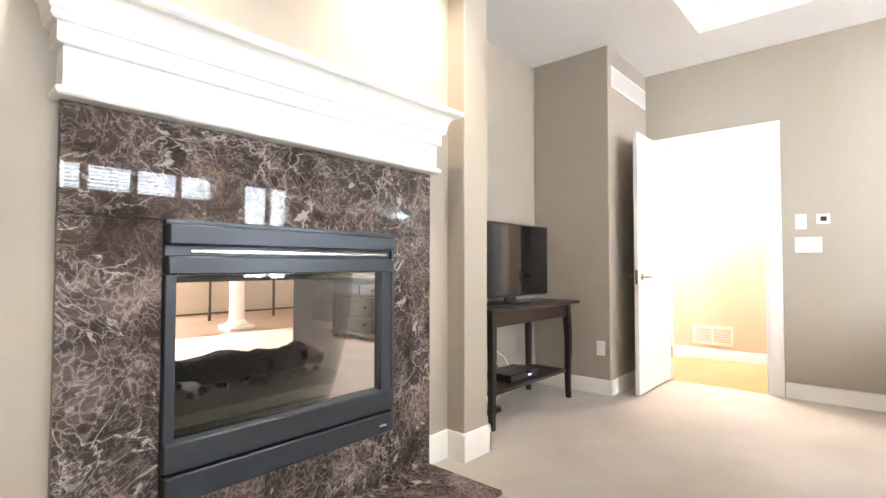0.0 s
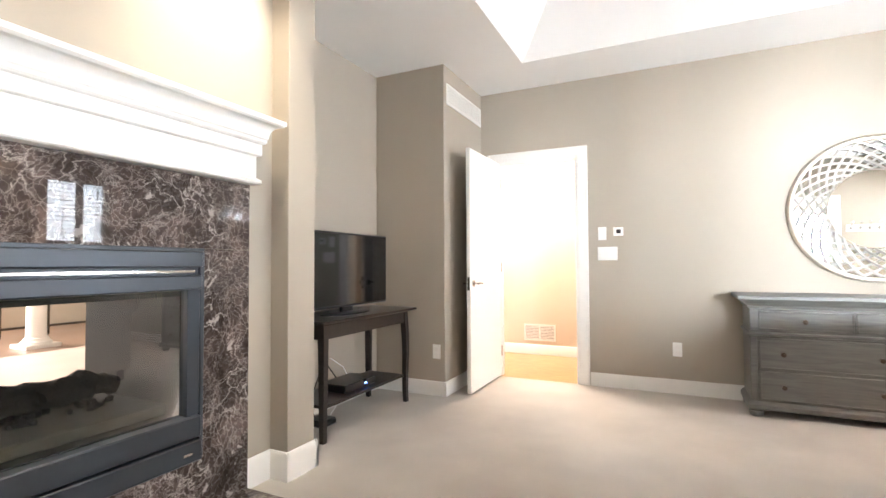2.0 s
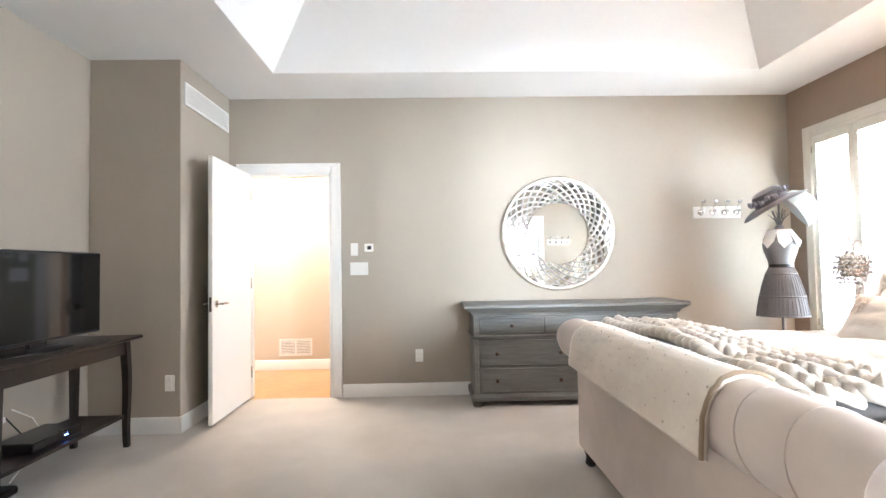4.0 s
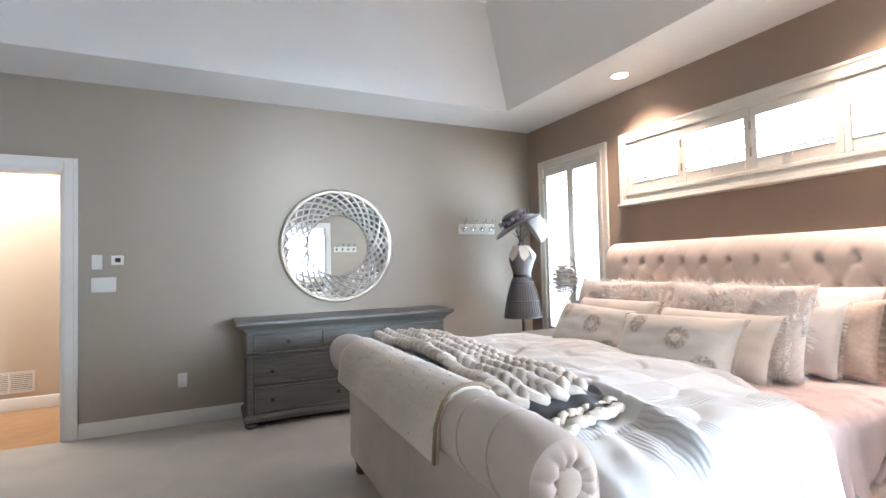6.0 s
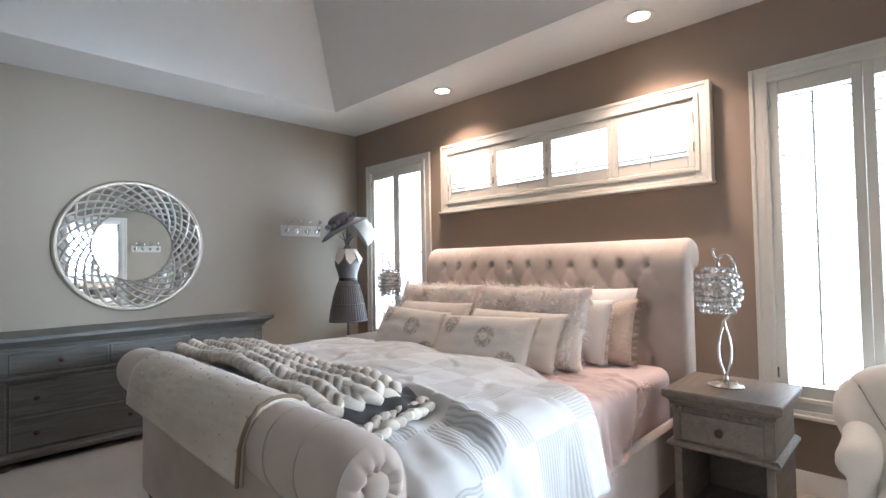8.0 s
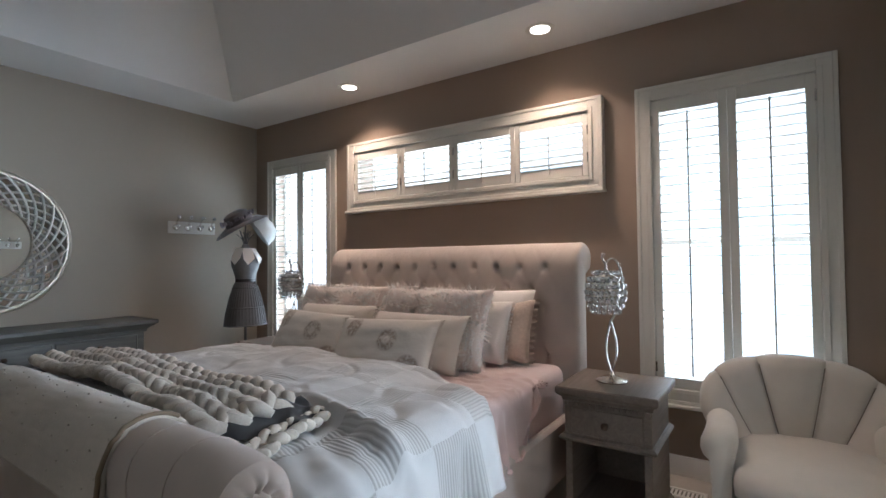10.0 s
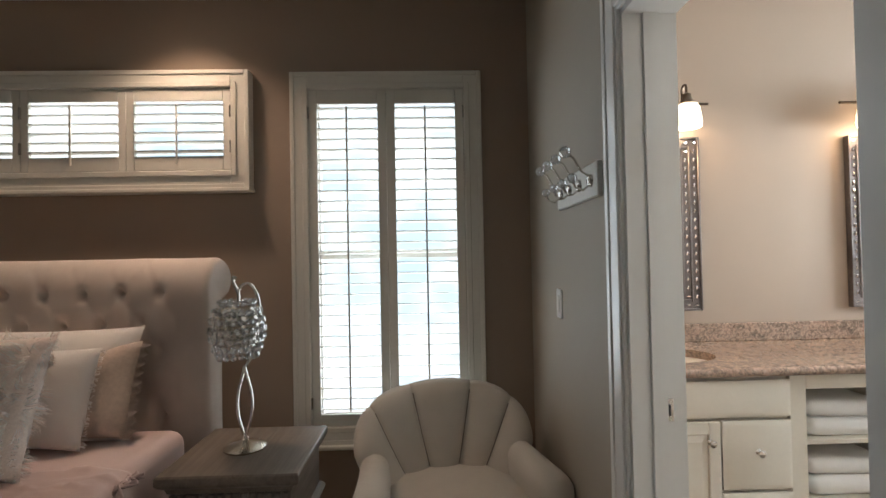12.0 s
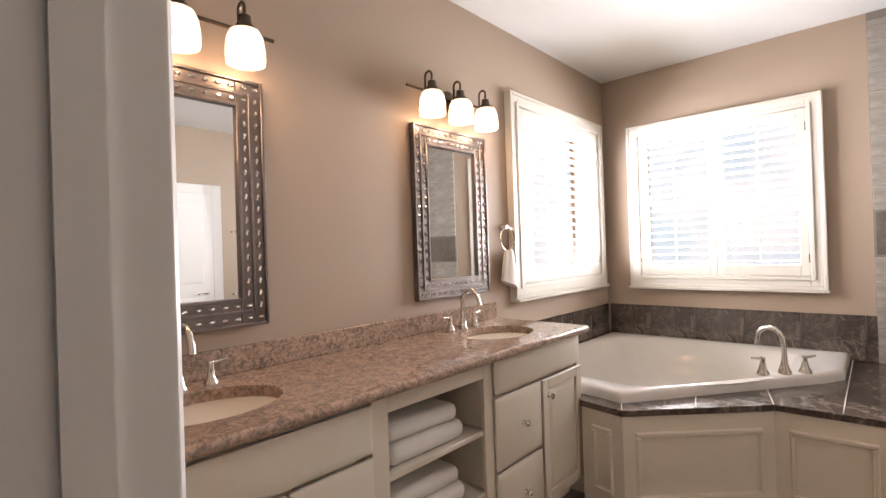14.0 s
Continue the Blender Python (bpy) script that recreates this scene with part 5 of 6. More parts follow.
def fur_trim(colour):
    mats = [fabric("blush fur " + str(k), tuple(min(0.9, c * f) for c in colour), 200, 0.2) for k, f in enumerate((0.95, 1.08, 1.2))]

    def trim(t, c, w, h, d, seed):
        rnd = random.Random(seed)
        verts, faces, idx = [], [], []
        src = [v for v in c.data.polygons]
        for _ in range(13000):
            p = src[rnd.randrange(len(src))]
            o, nn = Vector(p.center), Vector(p.normal)
            nn = -nn if nn.dot(o) < 0 else nn
            o = o + Vector((rnd.uniform(-0.012, 0.012), rnd.uniform(-0.012, 0.012), 0))
            side = Vector((rnd.uniform(-1, 1), rnd.uniform(-1.4, 0.2), rnd.uniform(-0.3, 0.3)))
            clump = noise.noise_vector(o * 14)
            tip = o + nn * rnd.uniform(0.006, 0.018) + (side * 0.35 + clump * 1.6).normalized() * rnd.uniform(0.018, 0.042)
            mid = o.lerp(tip, 0.5) + nn * 0.006
            q = (tip - o).cross(nn).normalized() * rnd.uniform(0.0009, 0.0018)
            k = len(verts)
            verts += [o - q, o + q, mid + q * 0.8, mid - q * 0.8, tip]
            faces += [(k, k + 1, k + 2, k + 3), (k + 3, k + 2, k + 4)]
            m = rnd.randrange(3)
            idx += [m, m]
        me = bpy.data.meshes.new("fur")
        me.from_pydata(verts, [], faces)
        for m in mats:
            me.materials.append(m)
        me.polygons.foreach_set("material_index", idx)
        f = new("fur", me)
        f.parent = t
        tagged(f, "long shaggy blush pile", kind="stuff")
    return trim


def fringe_trim(material):
    def trim(t, c, w, h, d, seed):
        rnd = random.Random(seed)
        bm = bmesh.new()
        for k in range(150):
            s = k % 2 * 2 - 1
            v = rnd.uniform(-0.97, 0.97)
            x0, y0 = s * w / 2 * (1 - 0.06 * (1 - v * v)), v * h / 2
            tube(bm, [(s * w / 2 * (0.99 - 0.06 * (1 - v * v)), y0, rnd.uniform(-0.004, 0.004)), (x0 + s * 0.010, y0 + rnd.uniform(-0.004, 0.004), rnd.uniform(-0.004, 0.004)), (x0 + s * 0.02, y0 + rnd.uniform(-0.008, 0.008), rnd.uniform(-0.006, 0.006))], 0.0016, 4)
        part("fringe", bm, material, t, "short cream fringe", kind="stuff")
    return trim


def ruffle_trim(material):
    def trim(t, c, w, h, d, seed):
        for s in (-1, 1):
            rws = []
            for i in range(50):
                v = -1 + 2 * i / 49
                x0 = s * w / 2 * (1 - 0.06 * (1 - v * v)) - s * 0.004
                rws.append([(x0 + s * 0.035 * q, v * h / 2, (0.014 * math.sin(i * 1.3)) * q, 0, 0) for q in (0, 0.5, 1.0)])
            bm = sheet(rws)
            bmesh.ops.solidify(bm, geom=bm.faces, thickness=0.003)
            part("ruffle", bm, material, t)
    return trim


CREAM = fabric("cream cotton", (0.70, 0.64, 0.57), 500, 0.06)
WHITEC = fabric("white cotton", (0.78, 0.75, 0.72), 500, 0.05)
TAN = fabric("tan crinkled cotton", (0.58, 0.48, 0.40), 60, 0.2, relief=1.0)
m, nt, b = nodes_of("embroidered cream cotton")
v = coords(nt)
vr = nt.nodes.new("ShaderNodeTexVoronoi")
vr.inputs["Scale"].default_value, vr.inputs["Randomness"].default_value = 4.6, 0.55
nt.links.new(v, vr.inputs["Vector"])
rings_ = ramp(nt, vr.outputs["Distance"], [(0.06, (0.8,) * 3), (0.12, (0,) * 3), (0.18, (1,) * 3), (0.27, (1,) * 3), (0.33, (0,) * 3)])
nz = noise_tex(nt, v, 60, 3)
rings_ = mix(nt, "MULTIPLY", 1.0, rings_, ramp(nt, nz.outputs[0], [(0.35, (0.2,) * 3), (0.55, (1,) * 3)]))
nt.links.new(mix(nt, "MIX", rings_, (0.72, 0.67, 0.61), (0.40, 0.335, 0.28)), b.inputs["Base Color"])
b.inputs["Roughness"].default_value = 0.9
bump(nt, b, mix(nt, "ADD", 0.5, nz.outputs["Color"], rings_), 0.6, 0.003)
EMBROIDERED = m
BLUSH = (0.93, 0.77, 0.71)
FURBASE = fabric("blush fur base", BLUSH, 120, 0.2, relief=0.8)

put_pillow("pillow_sham", 0.86, 0.46, 0.17, lay(5.20, 1.92, 0.885, 14, 0), WHITEC, "white cotton sleeping pillow against the headboard", 3)
put_pillow("pillow_sham", 0.86, 0.46, 0.17, lay(5.185, 2.80, 0.895, 16, 0), CREAM, "cream cotton sleeping pillow against the headboard", 4)
put_pillow("ruffled_pillow", 0.46, 0.38, 0.15, lay(5.18, 1.70, 0.86, 20, -8, 4), TAN, "tan crinkled pillow with ruffled edges", 5, ruffle_trim(TAN))
put_pillow("square_pillow", 0.50, 0.38, 0.15, lay(5.08, 1.83, 0.865, 18, -4), WHITEC, "white pleated cotton pillow", 6, fringe_trim(WHITEC))
put_pillow("fur_pillow", 0.76, 0.47, 0.22, lay(4.83, 1.97, 0.905, 20, 0), FURBASE, "shaggy blush faux-fur pillow", 7, fur_trim(BLUSH))
put_pillow("fur_pillow", 0.76, 0.47, 0.22, lay(4.86, 2.76, 0.905, 20, 4), FURBASE, "shaggy blush faux-fur pillow", 8, fur_trim(BLUSH))
put_pillow("fringed_pillow", 0.66, 0.34, 0.18, lay(4.68, 1.99, 0.84, 28, 0), CREAM, "cream cushion with fringed ends", 9, fringe_trim(CREAM))
put_pillow("fringed_pillow", 0.64, 0.36, 0.18, lay(4.72, 2.69, 0.85, 26, 3), CREAM, "cream cushion with fringed ends", 10, fringe_trim(CREAM))
put_pillow("lumbar_pillow", 0.66, 0.32, 0.16, lay(4.49, 2.045, 0.835, 30, 2, 2), EMBROIDERED, "cream lumbar cushion with embroidered medallions", 11, fringe_trim(CREAM))
put_pillow("lumbar_pillow", 0.56, 0.32, 0.16, lay(4.53, 2.67, 0.84, 30, 6, -3), EMBROIDERED, "cream lumbar cushion with embroidered medallions", 12, fringe_trim(CREAM))

# ---- channel-back tub chair, built facing -x about its own middle ----
ch_ = thing("armchair", (0, 0, 0), "ivory upholstered tub armchair with a channelled back", "armchair")
CH = 5


def back_line(u, v):
    """A point of the fanned inner back: u across from -1 to 1, v from the seat to the top edge."""
    a = radians(u * 88)
    foot_y, foot_z = 0.235 * u, 0.36
    rim_y, rim_z = 0.375 * math.copysign(abs(math.sin(a)) ** 0.86, u), 0.50 + 0.275 * max(0.0, math.cos(a)) ** 0.62
    wrap = 0.15 * abs(u) ** 2.3
    return Vector((0.255 + 0.055 * v - wrap, foot_y + (rim_y - foot_y) * v ** 0.9, foot_z + (rim_z - foot_z) * v))


def back_channel(k):
    bm = bmesh.new()
    rings = []
    for i in range(11):
        q = i / 10
        u = -1 + 2 * (k + q) / CH
        puff = 0.030 * math.sin(q * math.pi) ** 0.55
        ring = [back_line(u, v) - Vector((puff * (1 - 0.35 * u * u), puff * 0.6 * u, 0)) for v in (0.0, 0.2, 0.4, 0.6, 0.8, 0.93)]
        rim = back_line(u, 1.0)
        out = Vector((0, rim.y, rim.z - 0.5))
        out = out.normalized() if out.length > 0.01 else Vector((0, u, 0))
        ring += [rim + Vector((0.012 - puff * 0.5, 0, 0)) + out * (0.012 + puff * 0.3), rim + Vector((0.045, 0, 0)) + out * (0.024 + puff * 0.3), rim + Vector((0.085, 0, 0)) + out * 0.016, rim + Vector((0.105, 0, 0)) - out * 0.02]
        ring += [Vector((rim.x + 0.10, rim.y * 0.96, 0.36)), Vector((rim.x + 0.07, rim.y * 0.86, 0.12)), Vector((rim.x - 0.03, u * 0.235, 0.12))]
        rings.append([tuple(p) for p in ring])
    loft(bm, rings)
    return bm


for k in range(CH):
    part("back_channel", back_channel(k), IVORY, ch_, angle=75)
# dark rods draw the shade in the creases between the channels
for k in range(1, CH):
    u = -1 + 2 * k / CH
    part("seam_piping", tube(bmesh.new(), [tuple(back_line(u, v) - Vector((0.001, 0, 0))) for v in (0.15, 0.3, 0.45, 0.6, 0.75, 0.9, 0.98)], 0.0032, 6), SEAM_SHADE, ch_)
for s in (-1, 1):
    rings = []
    for i in range(15):
        q = i / 14
        x = 0.14 - 0.335 * q
        cy, cz, r = s * (0.318 + 0.045 * q * q), 0.505 - 0.03 * q * q, 0.060 + 0.014 * q
        if i > 11:
            r *= (0.97, 0.88, 0.66)[i - 12]
        prof = [(cy - s * 0.050, 0.13), (cy - s * 0.054, 0.40)] + [(cy + s * r * math.cos(radians(a)), cz + r * math.sin(radians(a))) for a in range(190, -61, -25)] + [(cy + s * 0.022, cz - 0.12), (cy + s * 0.012, 0.13)]
        rings.append([(x, a, b) for a, b in prof])
    bm = bmesh.new()
    loft(bm, rings)
    part("arm", bm, IVORY, ch_, "rolled arm", angle=70)
seat = bmesh.new()
rings = []
for z, g in ((0.30, 0.94), (0.315, 1.0), (0.36, 1.02), (0.395, 1.01), (0.42, 0.95), (0.438, 0.75), (0.446, 0.4), (0.448, 0.02)):
    ring = []
    for i in range(48):
        a = 2 * math.pi * i / 48
        c, s_ = math.cos(a), math.sin(a)
        fx = 0.30 if c > 0 else 0.44
        p = 2.6
        rr = 1 / ((abs(c) ** p + abs(s_) ** p) ** (1 / p))
        ring.append((0.06 + c * rr * fx * g, s_ * rr * 0.30 * g * (1.18 if c < -0.55 else 1.0), z))
    rings.append(ring)
loft(seat, rings)
part("seat_cushion", seat, IVORY, ch_, "plump round-fronted seat cushion", angle=60)
base_ = bmesh.new()
box(base_, -0.33, 0.32, -0.31, 0.31, 0.07, 0.30, 0.03, 3)
part("base", base_, IVORY, ch_)
for x in (-0.28, 0.28):
    for y in (-0.27, 0.27):
        part("foot", lathe(bmesh.new(), [(0.018, 0.0), (0.028, 0.07)], (x, y, 0), 12), ESPRESSO, ch_)
ch_.matrix_world = pose(5.11, 0.19, 0, 0, 0, 9)

# ---- dress form with hat, caps and collars ----
DFX, DFY = 5.31, 4.50
WIRE = plain("grey wire and linen", (0.17, 0.17, 0.175), 0.6, 0.2, vary=0.2)
form = thing("dress_form", (DFX, DFY, 0), "grey wire dress form with a cage skirt on a stand", "dress form")
part("torso", lathe(bmesh.new(), [(0.092, 1.128), (0.104, 1.18), (0.132, 1.26), (0.138, 1.31), (0.124, 1.37), (0.09, 1.41), (0.045, 1.435), (0.03, 1.47), (0.001, 1.475)], (DFX, DFY, 0), 32, (1.0, 0.8)), WIRE, form)
SK = [(0.090, 1.12), (0.118, 1.06), (0.148, 0.97), (0.172, 0.87), (0.190, 0.78), (0.200, 0.705)]
cage = bmesh.new()
for i in range(40):
    a = 2 * math.pi * i / 40
    tube(cage, [(DFX + r * math.cos(a), DFY + r * math.sin(a) * 0.85, z) for r, z in SK], 0.0035, 5)
lathe(cage, [(r - 0.006, z) for r, z in SK], (DFX, DFY, 0), 32, (1.0, 0.85), caps=False)
part("cage_skirt", cage, WIRE, form, "flared skirt of close grey wires", kind="stuff")
for r, z in (SK[-1], SK[3], SK[1]):
    part("hoop", tube(bmesh.new(), [(DFX + r * math.cos(2 * math.pi * i / 32), DFY + r * 0.85 * math.sin(2 * math.pi * i / 32), z) for i in range(33)], 0.006, 6), WIRE, form)
part("pole", tube(bmesh.new(), [(DFX, DFY, 0.02), (DFX, DFY, 0.76)], 0.012, 10), WIRE, form)
part("base", lathe(bmesh.new(), [(0.13, 0.0), (0.13, 0.015), (0.05, 0.03), (0.014, 0.06)], (DFX, DFY, 0), 24), WIRE, form)
part("stem", tube(bmesh.new(), [(DFX, DFY, 1.44), (DFX, DFY, 1.72)], 0.008, 8), WIRE, form)
for k in range(7):
    a = k * 0.9
    tw_ = tube(bmesh.new(), [(DFX, DFY, 1.44), (DFX + 0.03 * math.cos(a), DFY + 0.03 * math.sin(a), 1.52), (DFX + 0.085 * math.cos(a), DFY + 0.07 * math.sin(a), 1.57 + 0.02 * (k % 3))], [0.006, 0.004, 0.003], 6)
    tube(tw_, [(DFX + 0.03 * math.cos(a), DFY + 0.03 * math.sin(a), 1.52), (DFX + 0.05 * math.cos(a + 0.5), DFY + 0.05 * math.sin(a + 0.5), 1.60)], [0.004, 0.003], 6)
    part("hanging_branch", tw_, WIRE, form)
solo("belt", lathe(bmesh.new(), [(0.092, 1.110), (0.097, 1.114), (0.097, 1.140), (0.092, 1.143)], (DFX, DFY, 0), 32, (1.0, 0.82)), BLACK, (DFX, DFY, 1.126), "narrow black belt on the dress form", "belt")
HATF = fabric("lavender grey straw", (0.17, 0.165, 0.185), 150, 0.25, relief=0.8)
hat = thing("sun_hat", (0, 0, 0), "lavender grey brimmed hat with a flower band on the dress form", "hat")
hb_ = bmesh.new()
rings = []
for r, z in ((0.001, 0.085), (0.05, 0.083), (0.082, 0.068), (0.092, 0.03), (0.098, 0.0), (0.14, -0.006), (0.185, -0.022), (0.188, -0.026), (0.14, -0.012), (0.094, -0.006)):
    rings.append([(r * math.cos(2 * math.pi * i / 40), r * math.sin(2 * math.pi * i / 40), z + (0.014 * math.sin(4 * math.pi * i / 40) if r > 0.12 else 0)) for i in range(40)])
loft(hb_, rings, True, False)
part("brim_and_crown", hb_, HATF, hat)
fl = bmesh.new()
for k in range(16):
    a = k * 0.42
    for q in range(5):
        bmesh.ops.create_icosphere(fl, subdivisions=1, radius=1, matrix=pose(0.10 * math.cos(a) + 0.012 * math.cos(q * 1.26), 0.10 * math.sin(a) + 0.012 * math.sin(q * 1.26), 0.03 + 0.01 * (k % 2), 30 * q, 40 * q, 70 * q) @ Matrix.Diagonal((0.018, 0.012, 0.006, 1)))
part("flower_band", fl, fabric("grey lavender petals", (0.24, 0.23, 0.27), 200, 0.3), hat, "band of grey lavender petals")
hat.matrix_world = pose(5.23, 4.47, 1.675, -16, -26, 20) @ Matrix.Scale(1.38, 4)
SHEER = fabric("pale sheer organza", (0.62, 0.66, 0.66), 300, 0.1)
cap = lathe(bmesh.new(), [(0.001, 0.11), (0.06, 0.10), (0.10, 0.06), (0.115, 0.0), (0.11, -0.006), (0.09, 0.055), (0.05, 0.09)], (0, 0, 0), 28, caps=False)
solo("sheer_cap", cap, SHEER, (0, 0, 0), "pale sheer cap hung on the dress form", "cap").matrix_world = pose(5.42, 4.46, 1.60, 25, 50, 0) @ Matrix.Scale(1.45, 4)
for k, a in enumerate((200, 250, 300, 340)):
    bm = bmesh.new()
    c, s_ = math.cos(radians(a)), math.sin(radians(a))
    side = Vector((-s_, c, 0))
    o = Vector((DFX + 0.085 * c, DFY + 0.07 * s_, 1.435))
    low = Vector((DFX + 0.152 * c, DFY + 0.125 * s_, 1.275))
    pts = [o - side * 0.045, o + side * 0.045, low + side * 0.06 + Vector((0, 0, 0.06)), low, low - side * 0.04 + Vector((0, 0, 0.05))]
    f = bm.faces.new([bm.verts.new(p) for p in pts])
    bmesh.ops.solidify(bm, geom=[f], thickness=0.008)
    bmesh.ops.bevel(bm, geom=bm.edges[:], offset=0.002, segments=1, affect="EDGES")
    solo("collar", bm, WHITEC, tuple(low), "white pointed cloth collar on the dress form", "collar", "white collars on the dress form")

# ---- bathroom: vanity ----
CABINET = plain("ivory cabinet paint", (0.71, 0.65, 0.55), 0.42, vary=0.04, fine=60, relief=0.04)
GRANITE = granite("pink brown granite", [(0.22, 0.19, 0.15), (0.42, 0.275, 0.205), (0.50, 0.40, 0.32), (0.085, 0.070, 0.058)])
PORCELAIN = plain("white porcelain", (0.86, 0.85, 0.82), 0.12, vary=0.01, relief=0)
VF = 5.145
VY0, VY1 = -2.62, -0.42
van = thing("vanity_cabinet", (5.4, -1.5, 0), "ivory painted double vanity with drawers and open towel shelves", "vanity")
car = bmesh.new()
box(car, VF + 0.075, EAST - 0.004, VY0 + 0.01, VY1, 0.0, 0.10)
part("toe_kick", car, CABINET, van)
for nm, r in (("drawer_case", (VF + 0.02, EAST - 0.004, VY0 + 0.01, -1.81, 0.10, 0.868)), ("drawer_case", (VF + 0.02, EAST - 0.004, -1.24, VY1, 0.10, 0.868)),
              ("back_panel", (EAST - 0.03, EAST - 0.004, -1.81, -1.24, 0.10, 0.868)), ("floor_panel", (VF + 0.02, EAST - 0.03, -1.81, -1.24, 0.10, 0.13)), ("top_panel", (VF + 0.02, EAST - 0.03, -1.81, -1.24, 0.82, 0.868))):
    part(nm, boxes(r), CABINET, van)
part("face_frame", boxes((VF, VF + 0.02, VY0, VY0 + 0.03, 0.10, 0.868), bevel=0.002), CABINET, van)
part("face_frame", boxes((VF, VF + 0.02, -1.84, -1.785, 0.10, 0.868), (VF, VF + 0.02, -1.27, -1.20, 0.10, 0.868), (VF, VF + 0.02, -1.785, -1.27, 0.80, 0.868), (VF, VF + 0.02, -1.785, -1.27, 0.10, 0.15), bevel=0.002), CABINET, van)
for z in (0.585, 0.335):
    part("shelf", boxes((VF + 0.012, EAST - 0.03, -1.81, -1.24, z - 0.02, z), bevel=0.003), CABINET, van)
VM = VF - 0.018


def panel_front(name, y0, y1, z0, z1, raised, knobs):
    p = bmesh.new()
    if raised:
        e = 0.05
        for r in ((y0, y0 + e, z0, z1), (y1 - e, y1, z0, z1), (y0 + e, y1 - e, z0, z0 + e), (y0 + e, y1 - e, z1 - e, z1)):
            box(p, VM, VF, r[0], r[1], r[2], r[3], 0.003)
        loft(p, [[(VF - 0.006, y0 + e, z0 + e), (VF - 0.006, y1 - e, z0 + e), (VF - 0.006, y1 - e, z1 - e), (VF - 0.006, y0 + e, z1 - e)],
                 [(VM + 0.001, y0 + e + 0.03, z0 + e + 0.03), (VM + 0.001, y1 - e - 0.03, z0 + e + 0.03), (VM + 0.001, y1 - e - 0.03, z1 - e - 0.03), (VM + 0.001, y0 + e + 0.03, z1 - e - 0.03)]], True, True)
    else:
        e = 0.022
        loft(p, [[(VF, y0, z0), (VF, y1, z0), (VF, y1, z1), (VF, y0, z1)], [(VM + 0.008, y0, z0), (VM + 0.008, y1, z0), (VM + 0.008, y1, z1), (VM + 0.008, y0, z1)],
                 [(VM, y0 + e, z0 + e), (VM, y1 - e, z0 + e), (VM, y1 - e, z1 - e), (VM, y0 + e, z1 - e)]], True, True)
    d = part(name, p, CABINET, van, angle=20)
    for ky, kz in knobs:
        part("knob", knob((VM, ky, kz), (0, -90, 0), 0.015), CHROME, d, "round nickel knob")


panel_front("drawer_front", -2.60, -1.845, 0.715, 0.855, False, [])
panel_front("drawer_front", -2.205, -1.845, 0.40, 0.70, False, [(-2.04, 0.555)])
panel_front("drawer_front", -2.205, -1.845, 0.115, 0.385, False, [(-2.04, 0.25)])
panel_front("cabinet_door", -2.60, -2.215, 0.115, 0.70, True, [(-2.26, 0.62)])
panel_front("drawer_front", -1.195, -0.45, 0.695, 0.845, False, [])
panel_front("drawer_front", -1.195, -0.905, 0.40, 0.68, False, [(-1.05, 0.555)])
panel_front("drawer_front", -1.195, -0.905, 0.115, 0.385, False, [(-1.05, 0.25)])
panel_front("cabinet_door", -0.895, -0.45, 0.115, 0.68, True, [(-0.85, 0.60)])

# worktop with two oval openings for the basins
SINKS = [(5.385, -2.22), (5.385, -0.80)]
SR = (0.165, 0.215)
wt = bmesh.new()
x0, x1, y0, y1 = VF - 0.04, EAST - 0.006, VY0 - 0.015, VY1 + 0.015
cuts = [y0, (SINKS[0][1] + SINKS[1][1]) / 2, y1]
n = 48
for (sx, sy), (a0, a1) in zip(SINKS, zip(cuts, cuts[1:])):
    for z in (0.905, 0.868):
        inner, outer = [], []
        for i in range(n):
            a = 2 * math.pi * i / n
            c, s_ = math.cos(a), math.sin(a)
            inner.append(wt.verts.new((sx + SR[0] * c, sy + SR[1] * s_, z)))
            k = min((x1 - sx) / c if c > 1e-6 else (x0 - sx) / c if c < -1e-6 else 9e9, (a1 - sy) / s_ if s_ > 1e-6 else (a0 - sy) / s_ if s_ < -1e-6 else 9e9)
            outer.append(wt.verts.new((sx + k * c, sy + k * s_, z)))
        corners = {}
        for i in range(n):
            j = (i + 1) % n
            p, q = outer[i].co, outer[j].co
            if abs(p.x - q.x) > 1e-4 and abs(p.y - q.y) > 1e-4:
                cx = x1 if max(p.x, q.x) > x1 - 1e-3 else x0
                cy = a1 if max(p.y, q.y) > a1 - 1e-3 else a0
                cv = wt.verts.new((cx, cy, z))
                wt.faces.new((inner[i], outer[i], cv, outer[j], inner[j]))
            else:
                wt.faces.new((inner[i], outer[i], outer[j], inner[j]))
        if z > 0.9:
            upper = inner
        else:
            for i in range(n):
                j = (i + 1) % n
                wt.faces.new((upper[i], upper[j], inner[j], inner[i]))
box(wt, x0, x0 + 0.002, y0, y1, 0.868, 0.905), box(wt, x0, x1, y0 - 0.002, y0, 0.868, 0.905), box(wt, x0, x1, y1, y1 + 0.002, 0.868, 0.905)
ct = thing("worktop", (5.4, -1.5, 0.868), "polished pink brown granite worktop with a low backsplash", "worktop")
part("slab", wt, GRANITE, ct)
part("edge_bullnose", tube(bmesh.new(), [(x0 + 0.001, y0, 0.8865), (x0 + 0.001, y1, 0.8865)], 0.0185, 12), GRANITE, ct)
part("backsplash", boxes((EAST - 0.026, EAST - 0.0045, -2.635, y1, 0.905, 1.0), bevel=0.003), GRANITE, ct)


